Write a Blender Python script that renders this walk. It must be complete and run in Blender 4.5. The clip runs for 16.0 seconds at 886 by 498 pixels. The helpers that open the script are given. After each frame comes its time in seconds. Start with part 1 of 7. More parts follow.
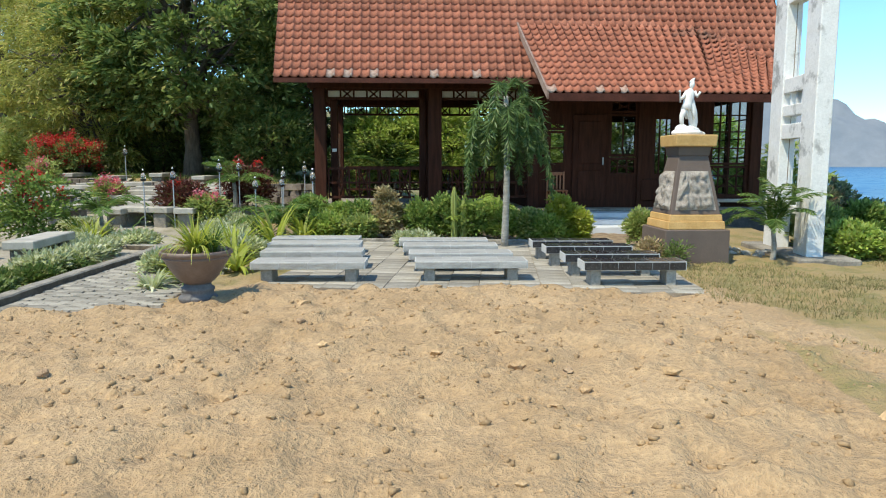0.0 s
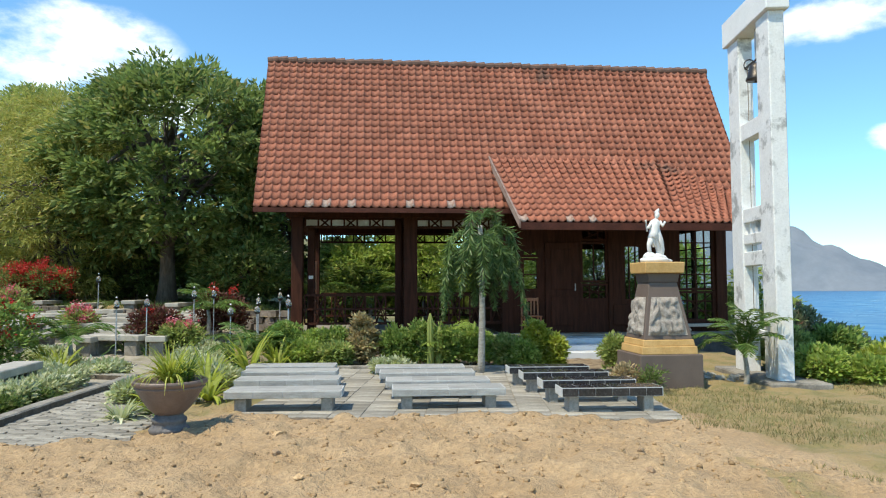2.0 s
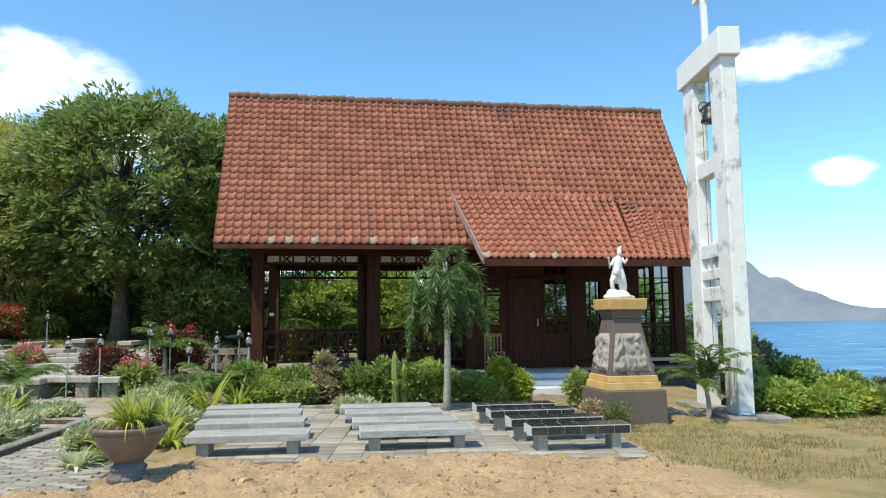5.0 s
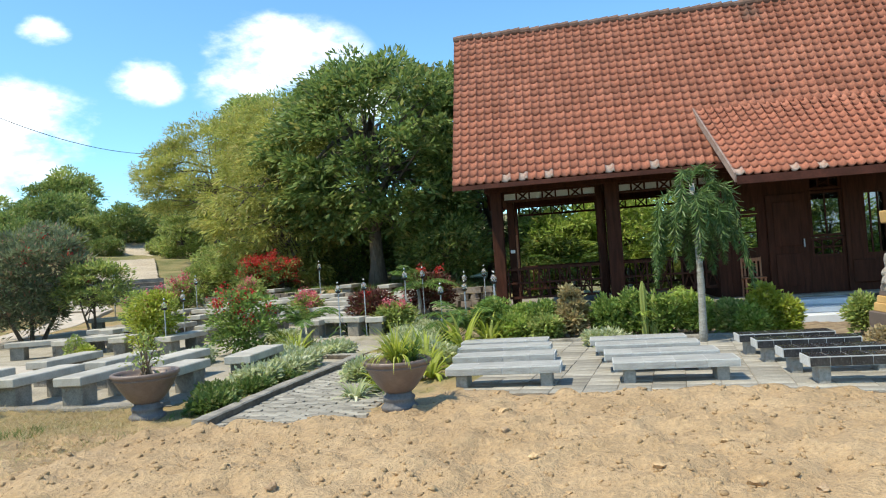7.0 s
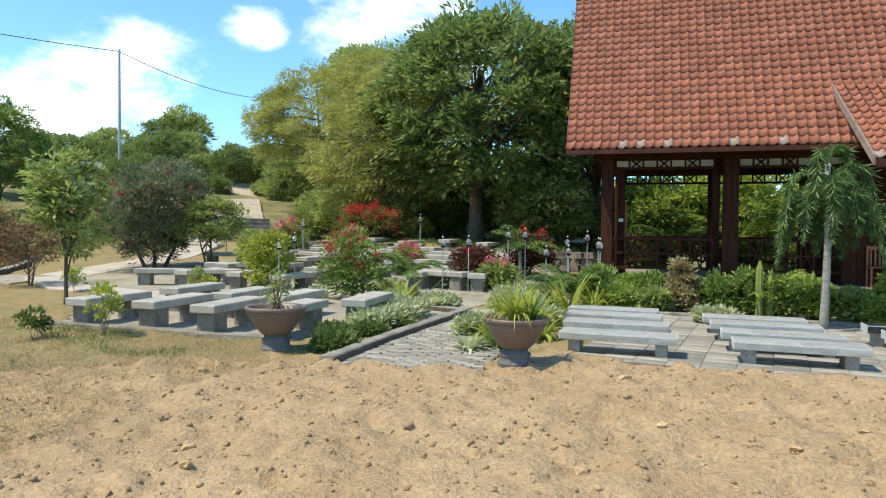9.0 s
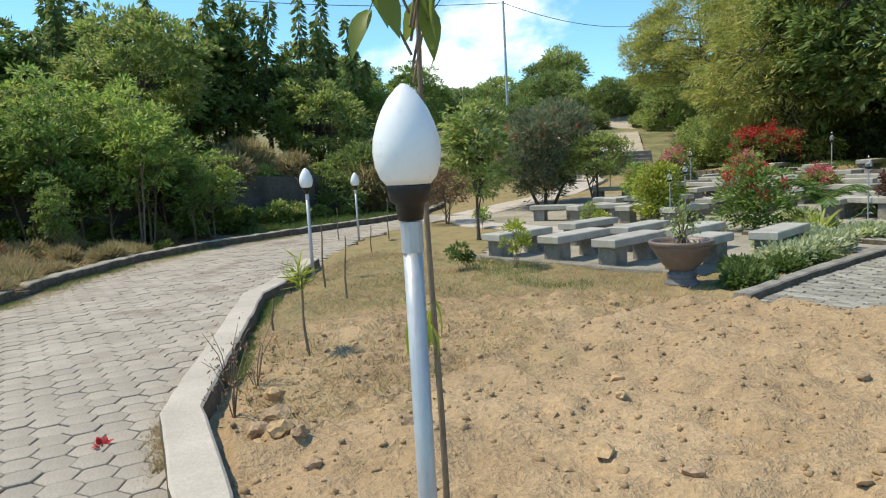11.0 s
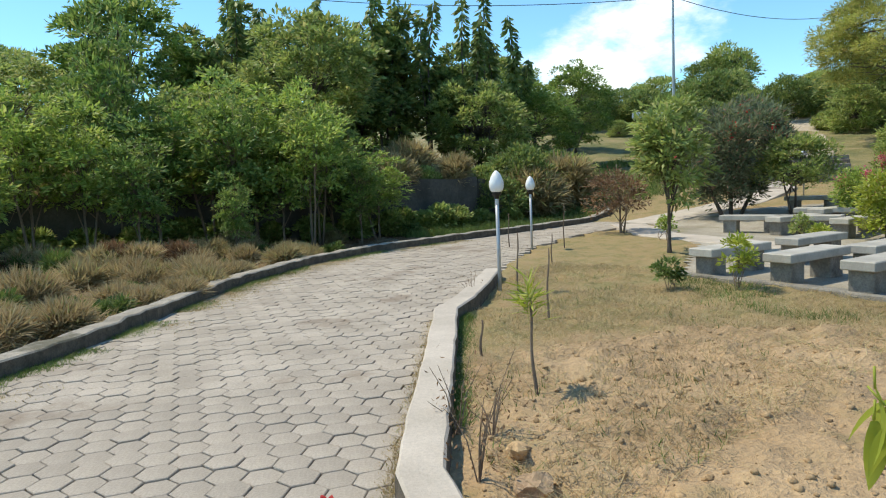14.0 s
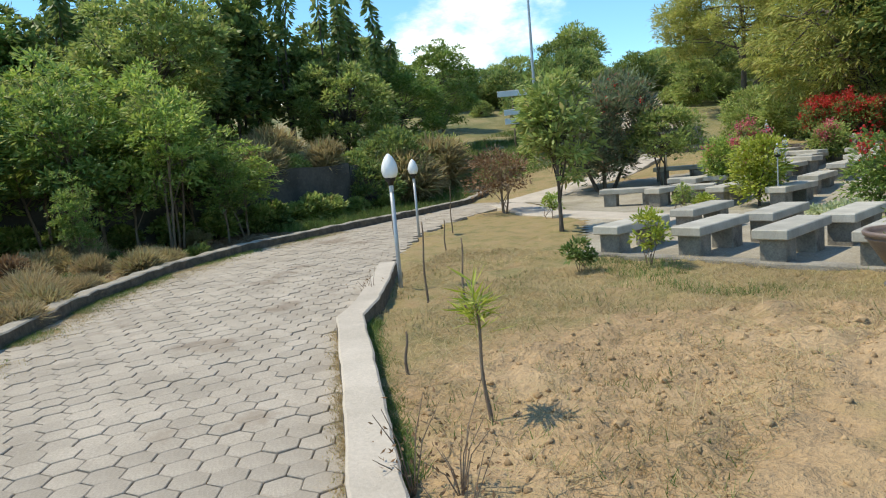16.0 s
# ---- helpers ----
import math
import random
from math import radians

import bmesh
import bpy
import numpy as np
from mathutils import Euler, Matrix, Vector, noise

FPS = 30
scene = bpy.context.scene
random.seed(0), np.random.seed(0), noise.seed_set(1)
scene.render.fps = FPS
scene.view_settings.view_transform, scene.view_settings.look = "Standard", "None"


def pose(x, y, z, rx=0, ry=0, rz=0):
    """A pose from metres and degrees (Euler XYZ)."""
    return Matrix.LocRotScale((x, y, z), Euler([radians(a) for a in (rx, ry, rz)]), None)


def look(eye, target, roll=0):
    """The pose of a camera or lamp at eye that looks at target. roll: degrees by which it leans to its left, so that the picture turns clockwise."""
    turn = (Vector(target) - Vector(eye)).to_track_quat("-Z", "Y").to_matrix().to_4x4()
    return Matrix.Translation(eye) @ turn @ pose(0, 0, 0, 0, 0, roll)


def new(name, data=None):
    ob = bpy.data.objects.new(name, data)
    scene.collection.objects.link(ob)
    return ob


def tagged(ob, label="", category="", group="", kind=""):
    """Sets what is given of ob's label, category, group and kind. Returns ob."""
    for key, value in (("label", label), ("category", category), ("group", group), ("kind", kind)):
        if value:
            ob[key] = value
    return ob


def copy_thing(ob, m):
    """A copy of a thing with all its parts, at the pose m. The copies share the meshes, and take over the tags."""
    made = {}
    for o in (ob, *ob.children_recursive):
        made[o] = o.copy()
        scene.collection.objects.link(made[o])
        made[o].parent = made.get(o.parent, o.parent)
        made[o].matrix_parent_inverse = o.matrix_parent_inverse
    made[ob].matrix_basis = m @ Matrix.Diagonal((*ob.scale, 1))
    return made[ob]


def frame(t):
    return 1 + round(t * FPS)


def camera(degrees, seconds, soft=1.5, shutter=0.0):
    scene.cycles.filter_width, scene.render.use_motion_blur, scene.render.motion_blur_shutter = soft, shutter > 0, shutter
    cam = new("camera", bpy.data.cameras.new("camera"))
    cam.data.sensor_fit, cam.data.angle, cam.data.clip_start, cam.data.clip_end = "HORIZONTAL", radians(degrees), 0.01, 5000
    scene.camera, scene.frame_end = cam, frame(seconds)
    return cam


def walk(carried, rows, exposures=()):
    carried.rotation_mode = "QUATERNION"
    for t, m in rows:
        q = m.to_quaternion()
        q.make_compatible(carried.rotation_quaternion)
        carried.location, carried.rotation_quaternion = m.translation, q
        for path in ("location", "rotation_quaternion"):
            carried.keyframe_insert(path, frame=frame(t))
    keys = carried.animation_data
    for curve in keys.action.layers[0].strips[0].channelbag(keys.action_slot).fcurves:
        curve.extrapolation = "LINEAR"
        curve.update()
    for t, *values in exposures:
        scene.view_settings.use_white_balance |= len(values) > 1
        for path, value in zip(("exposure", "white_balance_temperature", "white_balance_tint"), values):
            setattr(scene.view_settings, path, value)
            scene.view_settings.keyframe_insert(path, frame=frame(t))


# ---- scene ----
cam = camera(65.2, 16.0, soft=1.1)
PATH = [
    (0, (0.672, -0.428, 1.364), (0.51, 1.55, 1.117), -0.0),
    (0.5, (0.654, -0.464, 1.346), (0.584, 1.529, 1.194), -0.2),
    (1, (0.631, -0.484, 1.386), (0.552, 1.511, 1.281), 0.5),
    (1.5, (0.625, -0.513, 1.403), (0.525, 1.484, 1.441), -0.1),
    (2, (0.638, -0.532, 1.385), (0.551, 1.463, 1.498), -0.2),
    (2.5, (0.635, -0.535, 1.39), (0.552, 1.459, 1.51), -0.5),
    (3, (0.645, -0.535, 1.41), (0.565, 1.459, 1.545), -0.4),
    (3.5, (0.648, -0.558, 1.431), (0.629, 1.432, 1.629), -0.2),
    (3.7, (0.642, -0.584, 1.429), (0.678, 1.403, 1.655), 0.1),
    (5.8, (0.474, -0.435, 1.455), (0.469, 1.559, 1.613), -1.8),
    (6, (0.499, -0.406, 1.448), (0.375, 1.585, 1.59), -2.8),
    (6.5, (0.509, -0.398, 1.432), (0.071, 1.55, 1.545), -3.6),
    (7, (0.428, -0.379, 1.412), (-0.203, 1.518, 1.463), -3.9),
    (7.5, (0.339, -0.42, 1.422), (-0.323, 1.467, 1.44), -4.6),
    (8, (0.228, -0.5, 1.439), (-0.437, 1.387, 1.46), -1.6),
    (8.2, (0.175, -0.53, 1.426), (-0.508, 1.35, 1.436), -0.5),
    (10.3, (-0.033, -0.713, 1.421), (-1.422, 0.714, 1.240), -4.5),
    (10.5, (-0.087, -0.711, 1.429), (-1.575, 0.614, 1.259), -5.2),
    (11, (-0.221, -0.746, 1.425), (-1.869, 0.364, 1.197), -3.2),
    (11.5, (-0.368, -0.839, 1.443), (-2.014, 0.268, 1.194), -2.2),
    (12, (-0.492, -0.901, 1.448), (-2.227, 0.068, 1.219), -1.4),
    (12.5, (-0.681, -0.873, 1.446), (-2.537, -0.152, 1.253), -2.4),
    (13, (-0.924, -0.857, 1.418), (-2.817, -0.276, 1.137), -0.9),
    (13.5, (-1.164, -0.893, 1.434), (-2.999, -0.139, 1.179), -3.9),
    (14, (-1.401, -0.917, 1.459), (-3.239, -0.154, 1.261), -2.5),
    (14.5, (-1.655, -0.919, 1.473), (-3.534, -0.249, 1.335), -2.3),
    (15, (-1.911, -0.908, 1.451), (-3.701, -0.061, 1.172), -3.1),
    (15.5, (-2.139, -0.881, 1.448), (-3.778, 0.213, 1.106), -4.8),
    (16, (-2.42, -0.809, 1.469), (-4.071, 0.288, 1.204), -5.2),
]
walk(cam, [(t, look(eye, target, roll)) for t, eye, target, roll in PATH],
     exposures=[(0, 0.3, 6850, 7), (1.5, 0.24, 6850, 7), (3.7, 0.2, 6850, 7), (6.2, 0.36, 6850, 7), (8.2, 0.36, 6850, 7), (10.3, 0.08, 6850, 7), (16, 0.08, 6850, 7)])
# ==== world, sun ====
SUN_TO = Vector((-0.72, -0.69, 0.0)).normalized()
SUN_EL = radians(60)
sun = new("sun", bpy.data.lights.new("sun", "SUN"))
sun.data.energy, sun.data.angle, sun.data.color = 4.3, radians(0.53), (1.0, 0.92, 0.76)
sun_dir = Vector((SUN_TO.x * math.cos(SUN_EL), SUN_TO.y * math.cos(SUN_EL), math.sin(SUN_EL)))
sun.matrix_world = Matrix.Translation((0, 0, 40)) @ sun_dir.to_track_quat("Z", "Y").to_matrix().to_4x4()

world = bpy.data.worlds.new("sky")
scene.world = world
world.use_nodes = True
wt = world.node_tree
wt.nodes.clear()
w_out = wt.nodes.new("ShaderNodeOutputWorld")
w_bg = wt.nodes.new("ShaderNodeBackground")
w_sky = wt.nodes.new("ShaderNodeTexSky")
w_sky.sky_type, w_sky.sun_disc = "NISHITA", False
w_sky.sun_elevation, w_sky.sun_rotation = SUN_EL, math.atan2(SUN_TO.x, SUN_TO.y)
w_sky.air_density, w_sky.dust_density, w_sky.ozone_density = 1.0, 0.0, 3.5
w_bg.inputs["Strength"].default_value = 0.19
w_tc = wt.nodes.new("ShaderNodeTexCoord")


def wmath(op, a, b=None, c=None):
    n = wt.nodes.new("ShaderNodeMath")
    n.operation = op
    for i, v in enumerate((a, b, c)):
        if v is None:
            continue
        if isinstance(v, (int, float)):
            n.inputs[i].default_value = v
        else:
            wt.links.new(v, n.inputs[i])
    return n.outputs[0]


def cloud_puff(azimuth, elevation, wide, high):
    """How much of a cloud with that centre (degrees, azimuth to the left of +y) covers a direction."""
    a, e = radians(azimuth), radians(elevation)
    centre = Vector((-math.sin(a) * math.cos(e), math.cos(a) * math.cos(e), math.sin(e)))
    side = Vector((math.cos(a), math.sin(a), 0))
    up = centre.cross(side) * -1
    outs = []
    for axis, size in ((side, wide), (up, high)):
        d = wt.nodes.new("ShaderNodeVectorMath")
        d.operation = "DOT_PRODUCT"
        wt.links.new(w_tc.outputs["Generated"], d.inputs[0])
        d.inputs[1].default_value = axis
        off = wmath("SUBTRACT", d.outputs["Value"], centre.dot(axis))
        outs.append(wmath("POWER", wmath("ABSOLUTE", wmath("DIVIDE", off, math.sin(radians(size)))), 2.0))
    front = wt.nodes.new("ShaderNodeVectorMath")
    front.operation = "DOT_PRODUCT"
    wt.links.new(w_tc.outputs["Generated"], front.inputs[0])
    front.inputs[1].default_value = centre
    ahead = wmath("GREATER_THAN", front.outputs["Value"], 0.3)
    return wmath("MULTIPLY", wmath("SUBTRACT", 1.0, wmath("ADD", outs[0], outs[1])), ahead)


w_noise = wt.nodes.new("ShaderNodeTexNoise")
w_noise.inputs["Scale"].default_value, w_noise.inputs["Detail"].default_value, w_noise.inputs["Roughness"].default_value = 7.0, 9.0, 0.6
w_map = wt.nodes.new("ShaderNodeMapping")
w_map.inputs["Scale"].default_value = (1, 1, 1.9)
wt.links.new(w_tc.outputs["Generated"], w_map.inputs["Vector"])
wt.links.new(w_map.outputs[0], w_noise.inputs["Vector"])
cover = None
for puff in ((30.5, 16.5, 8, 4.8), (26, 14, 6, 3), (41, 15.5, 3.4, 2.4), (51, 11, 9, 5), (55, 9, 8, 4.5), (47.5, 18.5, 2.2, 1.3), (-28.4, 19, 7, 2.2), (-31.5, 10.4, 2.6, 1.3), 
             (68, 5, 6, 3), (-60, 14, 14, 4), (-95, 20, 16, 6), (120, 22, 18, 6), (170, 16, 20, 6), (-150, 25, 18, 7)):
    v = cloud_puff(*puff)
    v = wmath("MAXIMUM", v, 0.0)
    cover = v if cover is None else wmath("MAXIMUM", cover, v)
dens = wmath("ADD", wmath("MULTIPLY", cover, 0.62), wmath("MULTIPLY", wmath("SUBTRACT", w_noise.outputs["Fac"], 0.5), 1.9))
w_ramp = wt.nodes.new("ShaderNodeMapRange")
w_ramp.interpolation_type = "SMOOTHSTEP"
w_ramp.inputs["From Min"].default_value, w_ramp.inputs["From Max"].default_value = 0.14, 0.72
wt.links.new(dens, w_ramp.inputs["Value"])
w_mix = wt.nodes.new("ShaderNodeMix")
w_mix.data_type = "RGBA"
w_mix.inputs["B"].default_value = (7.6, 7.9, 8.3, 1)
w_gate = wmath("MINIMUM", wmath("MULTIPLY", cover, 2.6), 0.92)
wt.links.new(wmath("MULTIPLY", w_ramp.outputs[0], w_gate), w_mix.inputs["Factor"])
w_tint = wt.nodes.new("ShaderNodeMix")
w_tint.data_type, w_tint.blend_type = "RGBA", "MULTIPLY"
w_tint.inputs["Factor"].default_value = 1.0
w_tint.inputs["B"].default_value = (0.70, 1.0, 1.10, 1)
wt.links.new(w_sky.outputs[0], w_tint.inputs["A"])
wt.links.new(w_tint.outputs["Result"], w_mix.inputs["A"])
wt.links.new(w_mix.outputs["Result"], w_bg.inputs["Color"])
wt.links.new(w_bg.outputs[0], w_out.inputs[0])
scene.view_settings.exposure = 0.0

# ==== materials ====


def mat(name, c1, c2, scale=6.0, rough=0.8, bump=0.3, fine=40.0, spot=None, spot_at=0.62, rand=0.0, island=0.0, metal=0.0, bump_size=0.02, stretch=(1, 1, 1), tone=0.35, spec=0.5):
    """A surface with two colours mixed by coarse noise, fine grain, optional stains, and variation from piece to piece."""
    m = bpy.data.materials.new(name)
    m.use_nodes = True
    nt = m.node_tree
    b = nt.nodes["Principled BSDF"]
    b.inputs["Metallic"].default_value = metal
    b.inputs["Specular IOR Level"].default_value = spec
    tc = nt.nodes.new("ShaderNodeTexCoord")
    mp = nt.nodes.new("ShaderNodeMapping")
    mp.inputs["Scale"].default_value = stretch
    nt.links.new(tc.outputs["Object"], mp.inputs["Vector"])

    def noise_at(s, detail=6.0, r=0.6):
        n = nt.nodes.new("ShaderNodeTexNoise")
        n.inputs["Scale"].default_value, n.inputs["Detail"].default_value, n.inputs["Roughness"].default_value = s, detail, r
        nt.links.new(mp.outputs[0], n.inputs["Vector"])
        return n.outputs["Fac"]

    def mixed(fac, a, bb, mode="MIX"):
        n = nt.nodes.new("ShaderNodeMix")
        n.data_type, n.blend_type = "RGBA", mode
        for key, v in (("Factor", fac), ("A", a), ("B", bb)):
            if isinstance(v, (float, int)):
                n.inputs[key].default_value = v
            elif isinstance(v, tuple):
                n.inputs[key].default_value = (*v, 1)
            else:
                nt.links.new(v, n.inputs[key])
        return n.outputs["Result"]

    def ranged(v, lo, hi, a=0.0, bb=1.0):
        n = nt.nodes.new("ShaderNodeMapRange")
        n.inputs["From Min"].default_value, n.inputs["From Max"].default_value = lo, hi
        n.inputs["To Min"].default_value, n.inputs["To Max"].default_value = a, bb
        nt.links.new(v, n.inputs["Value"])
        return n.outputs[0]

    col = mixed(ranged(noise_at(scale), 0.35, 0.65), c1, c2)
    grain = noise_at(fine, 4.0, 0.7)
    g = ranged(grain, 0.25, 0.75, 1 - tone, 1 + tone)
    gc = nt.nodes.new("ShaderNodeCombineColor")
    for i in range(3):
        nt.links.new(g, gc.inputs[i])
    col = mixed(1.0, col, gc.outputs[0], "MULTIPLY")
    if spot:
        col = mixed(ranged(noise_at(scale * 0.45, 8.0, 0.65), spot_at, spot_at + 0.08), col, spot)
    for amount, node, socket in ((rand, "ShaderNodeObjectInfo", "Random"), (island, "ShaderNodeNewGeometry", "Random Per Island")):
        if amount:
            n = nt.nodes.new(node)
            v = ranged(n.outputs[socket], 0, 1, 1 - amount, 1 + amount)
            cc = nt.nodes.new("ShaderNodeCombineColor")
            for i in range(3):
                nt.links.new(v, cc.inputs[i])
            col = mixed(1.0, col, cc.outputs[0], "MULTIPLY")
    nt.links.new(col, b.inputs["Base Color"])
    nt.links.new(ranged(grain, 0.3, 0.7, max(rough - 0.12, 0.03), min(rough + 0.12, 1)), b.inputs["Roughness"])
    if bump:
        bp = nt.nodes.new("ShaderNodeBump")
        bp.inputs["Strength"].default_value, bp.inputs["Distance"].default_value = bump, bump_size
        nt.links.new(grain, bp.inputs["Height"])
        nt.links.new(bp.outputs[0], b.inputs["Normal"])
    return m


def leaf_mat(name, dark, light, third=None, through_light=0.45, rough=0.5):
    """Leaves that differ one from another and let some light through."""
    m = bpy.data.materials.new(name)
    m.use_nodes = True
    nt = m.node_tree
    b = nt.nodes["Principled BSDF"]
    geo = nt.nodes.new("ShaderNodeNewGeometry")
    ramp = nt.nodes.new("ShaderNodeValToRGB")
    ramp.color_ramp.elements[0].color, ramp.color_ramp.elements[1].color = (*dark, 1), (*light, 1)
    if third:
        ramp.color_ramp.elements[1].position = 0.85
        e = ramp.color_ramp.elements.new(0.97)
        e.color = (*third, 1)
    nt.links.new(geo.outputs["Random Per Island"], ramp.inputs[0])
    tc = nt.nodes.new("ShaderNodeTexCoord")
    nz = nt.nodes.new("ShaderNodeTexNoise")
    nz.inputs["Scale"].default_value, nz.inputs["Detail"].default_value = 0.9, 3
    nt.links.new(tc.outputs["Object"], nz.inputs["Vector"])
    mr = nt.nodes.new("ShaderNodeMapRange")
    mr.inputs["From Min"].default_value, mr.inputs["From Max"].default_value = 0.3, 0.7
    mr.inputs["To Min"].default_value, mr.inputs["To Max"].default_value = 0.75, 1.3
    nt.links.new(nz.outputs["Fac"], mr.inputs["Value"])
    mx = nt.nodes.new("ShaderNodeMix")
    mx.data_type, mx.blend_type = "RGBA", "MULTIPLY"
    mx.inputs["Factor"].default_value = 1.0
    cc = nt.nodes.new("ShaderNodeCombineColor")
    for i in range(3):
        nt.links.new(mr.outputs[0], cc.inputs[i])
    nt.links.new(ramp.outputs[0], mx.inputs["A"])
    nt.links.new(cc.outputs[0], mx.inputs["B"])
    nt.links.new(mx.outputs["Result"], b.inputs["Base Color"])
    b.inputs["Roughness"].default_value = rough
    b.inputs["Specular IOR Level"].default_value = 0.35
    tr = nt.nodes.new("ShaderNodeBsdfTranslucent")
    nt.links.new(mx.outputs["Result"], tr.inputs["Color"])
    sh = nt.nodes.new("ShaderNodeMixShader")
    sh.inputs[0].default_value = through_light
    nt.links.new(b.outputs[0], sh.inputs[1])
    nt.links.new(tr.outputs[0], sh.inputs[2])
    nt.links.new(sh.outputs[0], nt.nodes["Material Output"].inputs["Surface"])
    return m


M = {}
M["tile"] = mat("roof_tile", (0.33, 0.118, 0.07), (0.425, 0.168, 0.105), 1.2, 0.8, 0.3, 30, spot=(0.21, 0.105, 0.072), spot_at=0.62, rand=0.16, island=0.16, spec=0.3)
M["ridge"] = mat("mortared_ridge", (0.10, 0.06, 0.045), (0.20, 0.11, 0.08), 5, 0.85, 0.4, 30, rand=0.2)
M["tile_white"] = mat("lime_stained_tile", (0.50, 0.40, 0.33), (0.36, 0.2, 0.15), 8, 0.8, 0.3, 30)
M["darkwood"] = mat("dark_stained_wood", (0.040, 0.015, 0.009), (0.075, 0.027, 0.016), 3, 0.7, 0.3, 30, stretch=(6, 6, 0.6), tone=0.3, spec=0.12)
M["redwood"] = mat("varnished_wood", (0.28, 0.10, 0.045), (0.38, 0.15, 0.07), 3, 0.45, 0.2, 30, stretch=(5, 5, 0.6))
M["barge"] = mat("weathered_board", (0.20, 0.12, 0.09), (0.32, 0.24, 0.2), 4, 0.8, 0.3, 30)
M["fascia"] = mat("fascia_paint", (0.06, 0.022, 0.015), (0.10, 0.035, 0.024), 3, 0.75, 0.2, 30, spec=0.15)
M["white"] = mat("white_paint", (0.80, 0.80, 0.78), (0.74, 0.74, 0.72), 2.5, 0.7, 0.2, 30, tone=0.06)
M["peel"] = mat("peeling_white_paint", (0.80, 0.80, 0.78), (0.72, 0.72, 0.70), 5, 0.75, 0.4, 30, spot=(0.38, 0.38, 0.365), spot_at=0.545, tone=0.12)
M["brownpaint"] = mat("brown_paint", (0.115, 0.085, 0.07), (0.14, 0.105, 0.085), 3, 0.7, 0.2, 40, spot=(0.2, 0.17, 0.15), spot_at=0.68, tone=0.12)
M["ochre"] = mat("ochre_paint", (0.50, 0.30, 0.10), (0.60, 0.38, 0.15), 5, 0.65, 0.2, 40, tone=0.12)
M["relief"] = mat("carved_stone", (0.26, 0.23, 0.20), (0.40, 0.36, 0.31), 18, 0.85, 0.7, 60, tone=0.3)
M["plaster"] = mat("statue_plaster", (0.80, 0.79, 0.76), (0.70, 0.69, 0.66), 14, 0.6, 0.2, 60, tone=0.08)
M["granite"] = mat("grey_stone_slab", (0.27, 0.265, 0.245), (0.42, 0.415, 0.39), 3, 0.55, 0.25, 45, stretch=(1.2, 6, 6), rand=0.10, island=0.12, tone=0.25)
M["blackslab"] = mat("polished_black_tile", (0.022, 0.022, 0.024), (0.04, 0.04, 0.042), 6, 0.22, 0.1, 50, rand=0.15)
M["grout"] = mat("white_grout", (0.55, 0.55, 0.53), (0.45, 0.45, 0.43), 10, 0.85, 0.2, 60)
M["concrete"] = mat("bench_concrete", (0.26, 0.245, 0.215), (0.38, 0.36, 0.32), 3, 0.85, 0.35, 50, spot=(0.2, 0.2, 0.19), spot_at=0.63, rand=0.12)
M["lightstone"] = mat("bench_top_stone", (0.34, 0.318, 0.27), (0.48, 0.45, 0.39), 3, 0.7, 0.2, 50, rand=0.1, tone=0.15)
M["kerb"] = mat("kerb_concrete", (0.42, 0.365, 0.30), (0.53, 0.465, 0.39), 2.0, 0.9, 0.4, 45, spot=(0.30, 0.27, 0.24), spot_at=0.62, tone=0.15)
# rough kerb sides, their colour darkened to carry the shade on these faces
M["kerbside"] = mat("shaded_rubble", (0.075, 0.06, 0.042), (0.15, 0.12, 0.085), 9, 0.95, 0.8, 40, tone=0.4)
M["kerbdark"] = mat("dirty_kerb", (0.17, 0.155, 0.13), (0.31, 0.285, 0.24), 3, 0.95, 0.5, 40, spot=(0.08, 0.075, 0.06), spot_at=0.58)
M["kerbold"] = mat("weathered_kerb", (0.24, 0.215, 0.175), (0.38, 0.34, 0.28), 3, 0.95, 0.6, 35, spot=(0.12, 0.11, 0.075), spot_at=0.56)
M["hex"] = mat("hexagon_paver", (0.315, 0.27, 0.215), (0.405, 0.35, 0.285), 1.6, 0.9, 0.5, 60, spot=(0.25, 0.20, 0.15), spot_at=0.57, rand=0.09, island=0.09, tone=0.26)
M["joint"] = mat("joint_sand", (0.20, 0.16, 0.12), (0.32, 0.265, 0.195), 4, 0.95, 0.4, 60)
M["slate"] = mat("slate_paver", (0.22, 0.20, 0.165), (0.38, 0.355, 0.30), 2, 0.85, 0.5, 40, spot=(0.36, 0.28, 0.18), spot_at=0.60, rand=0.28, island=0.28, tone=0.3, spec=0.2)
M["pot"] = mat("brown_glazed_clay", (0.15, 0.105, 0.085), (0.21, 0.155, 0.13), 4, 0.45, 0.2, 40, spot=(0.30, 0.26, 0.23), spot_at=0.66, tone=0.15)
M["potfoot"] = mat("grey_clay", (0.10, 0.095, 0.095), (0.16, 0.15, 0.145), 6, 0.7, 0.3, 40)
M["soil"] = mat("potting_soil", (0.10, 0.07, 0.05), (0.17, 0.12, 0.085), 20, 0.95, 0.8, 70)
M["stair"] = mat("pale_stair_tile", (0.60, 0.62, 0.63), (0.70, 0.72, 0.73), 3, 0.4, 0.1, 40, tone=0.06)
M["foundation"] = mat("dark_rubble_stone", (0.05, 0.048, 0.045), (0.11, 0.10, 0.095), 6, 0.9, 0.7, 30)
M["sandclod"] = mat("earth_clod", (0.355, 0.24, 0.13), (0.455, 0.318, 0.18), 9, 0.95, 0.4, 50, island=0.18, rand=0.15, spec=0.1)
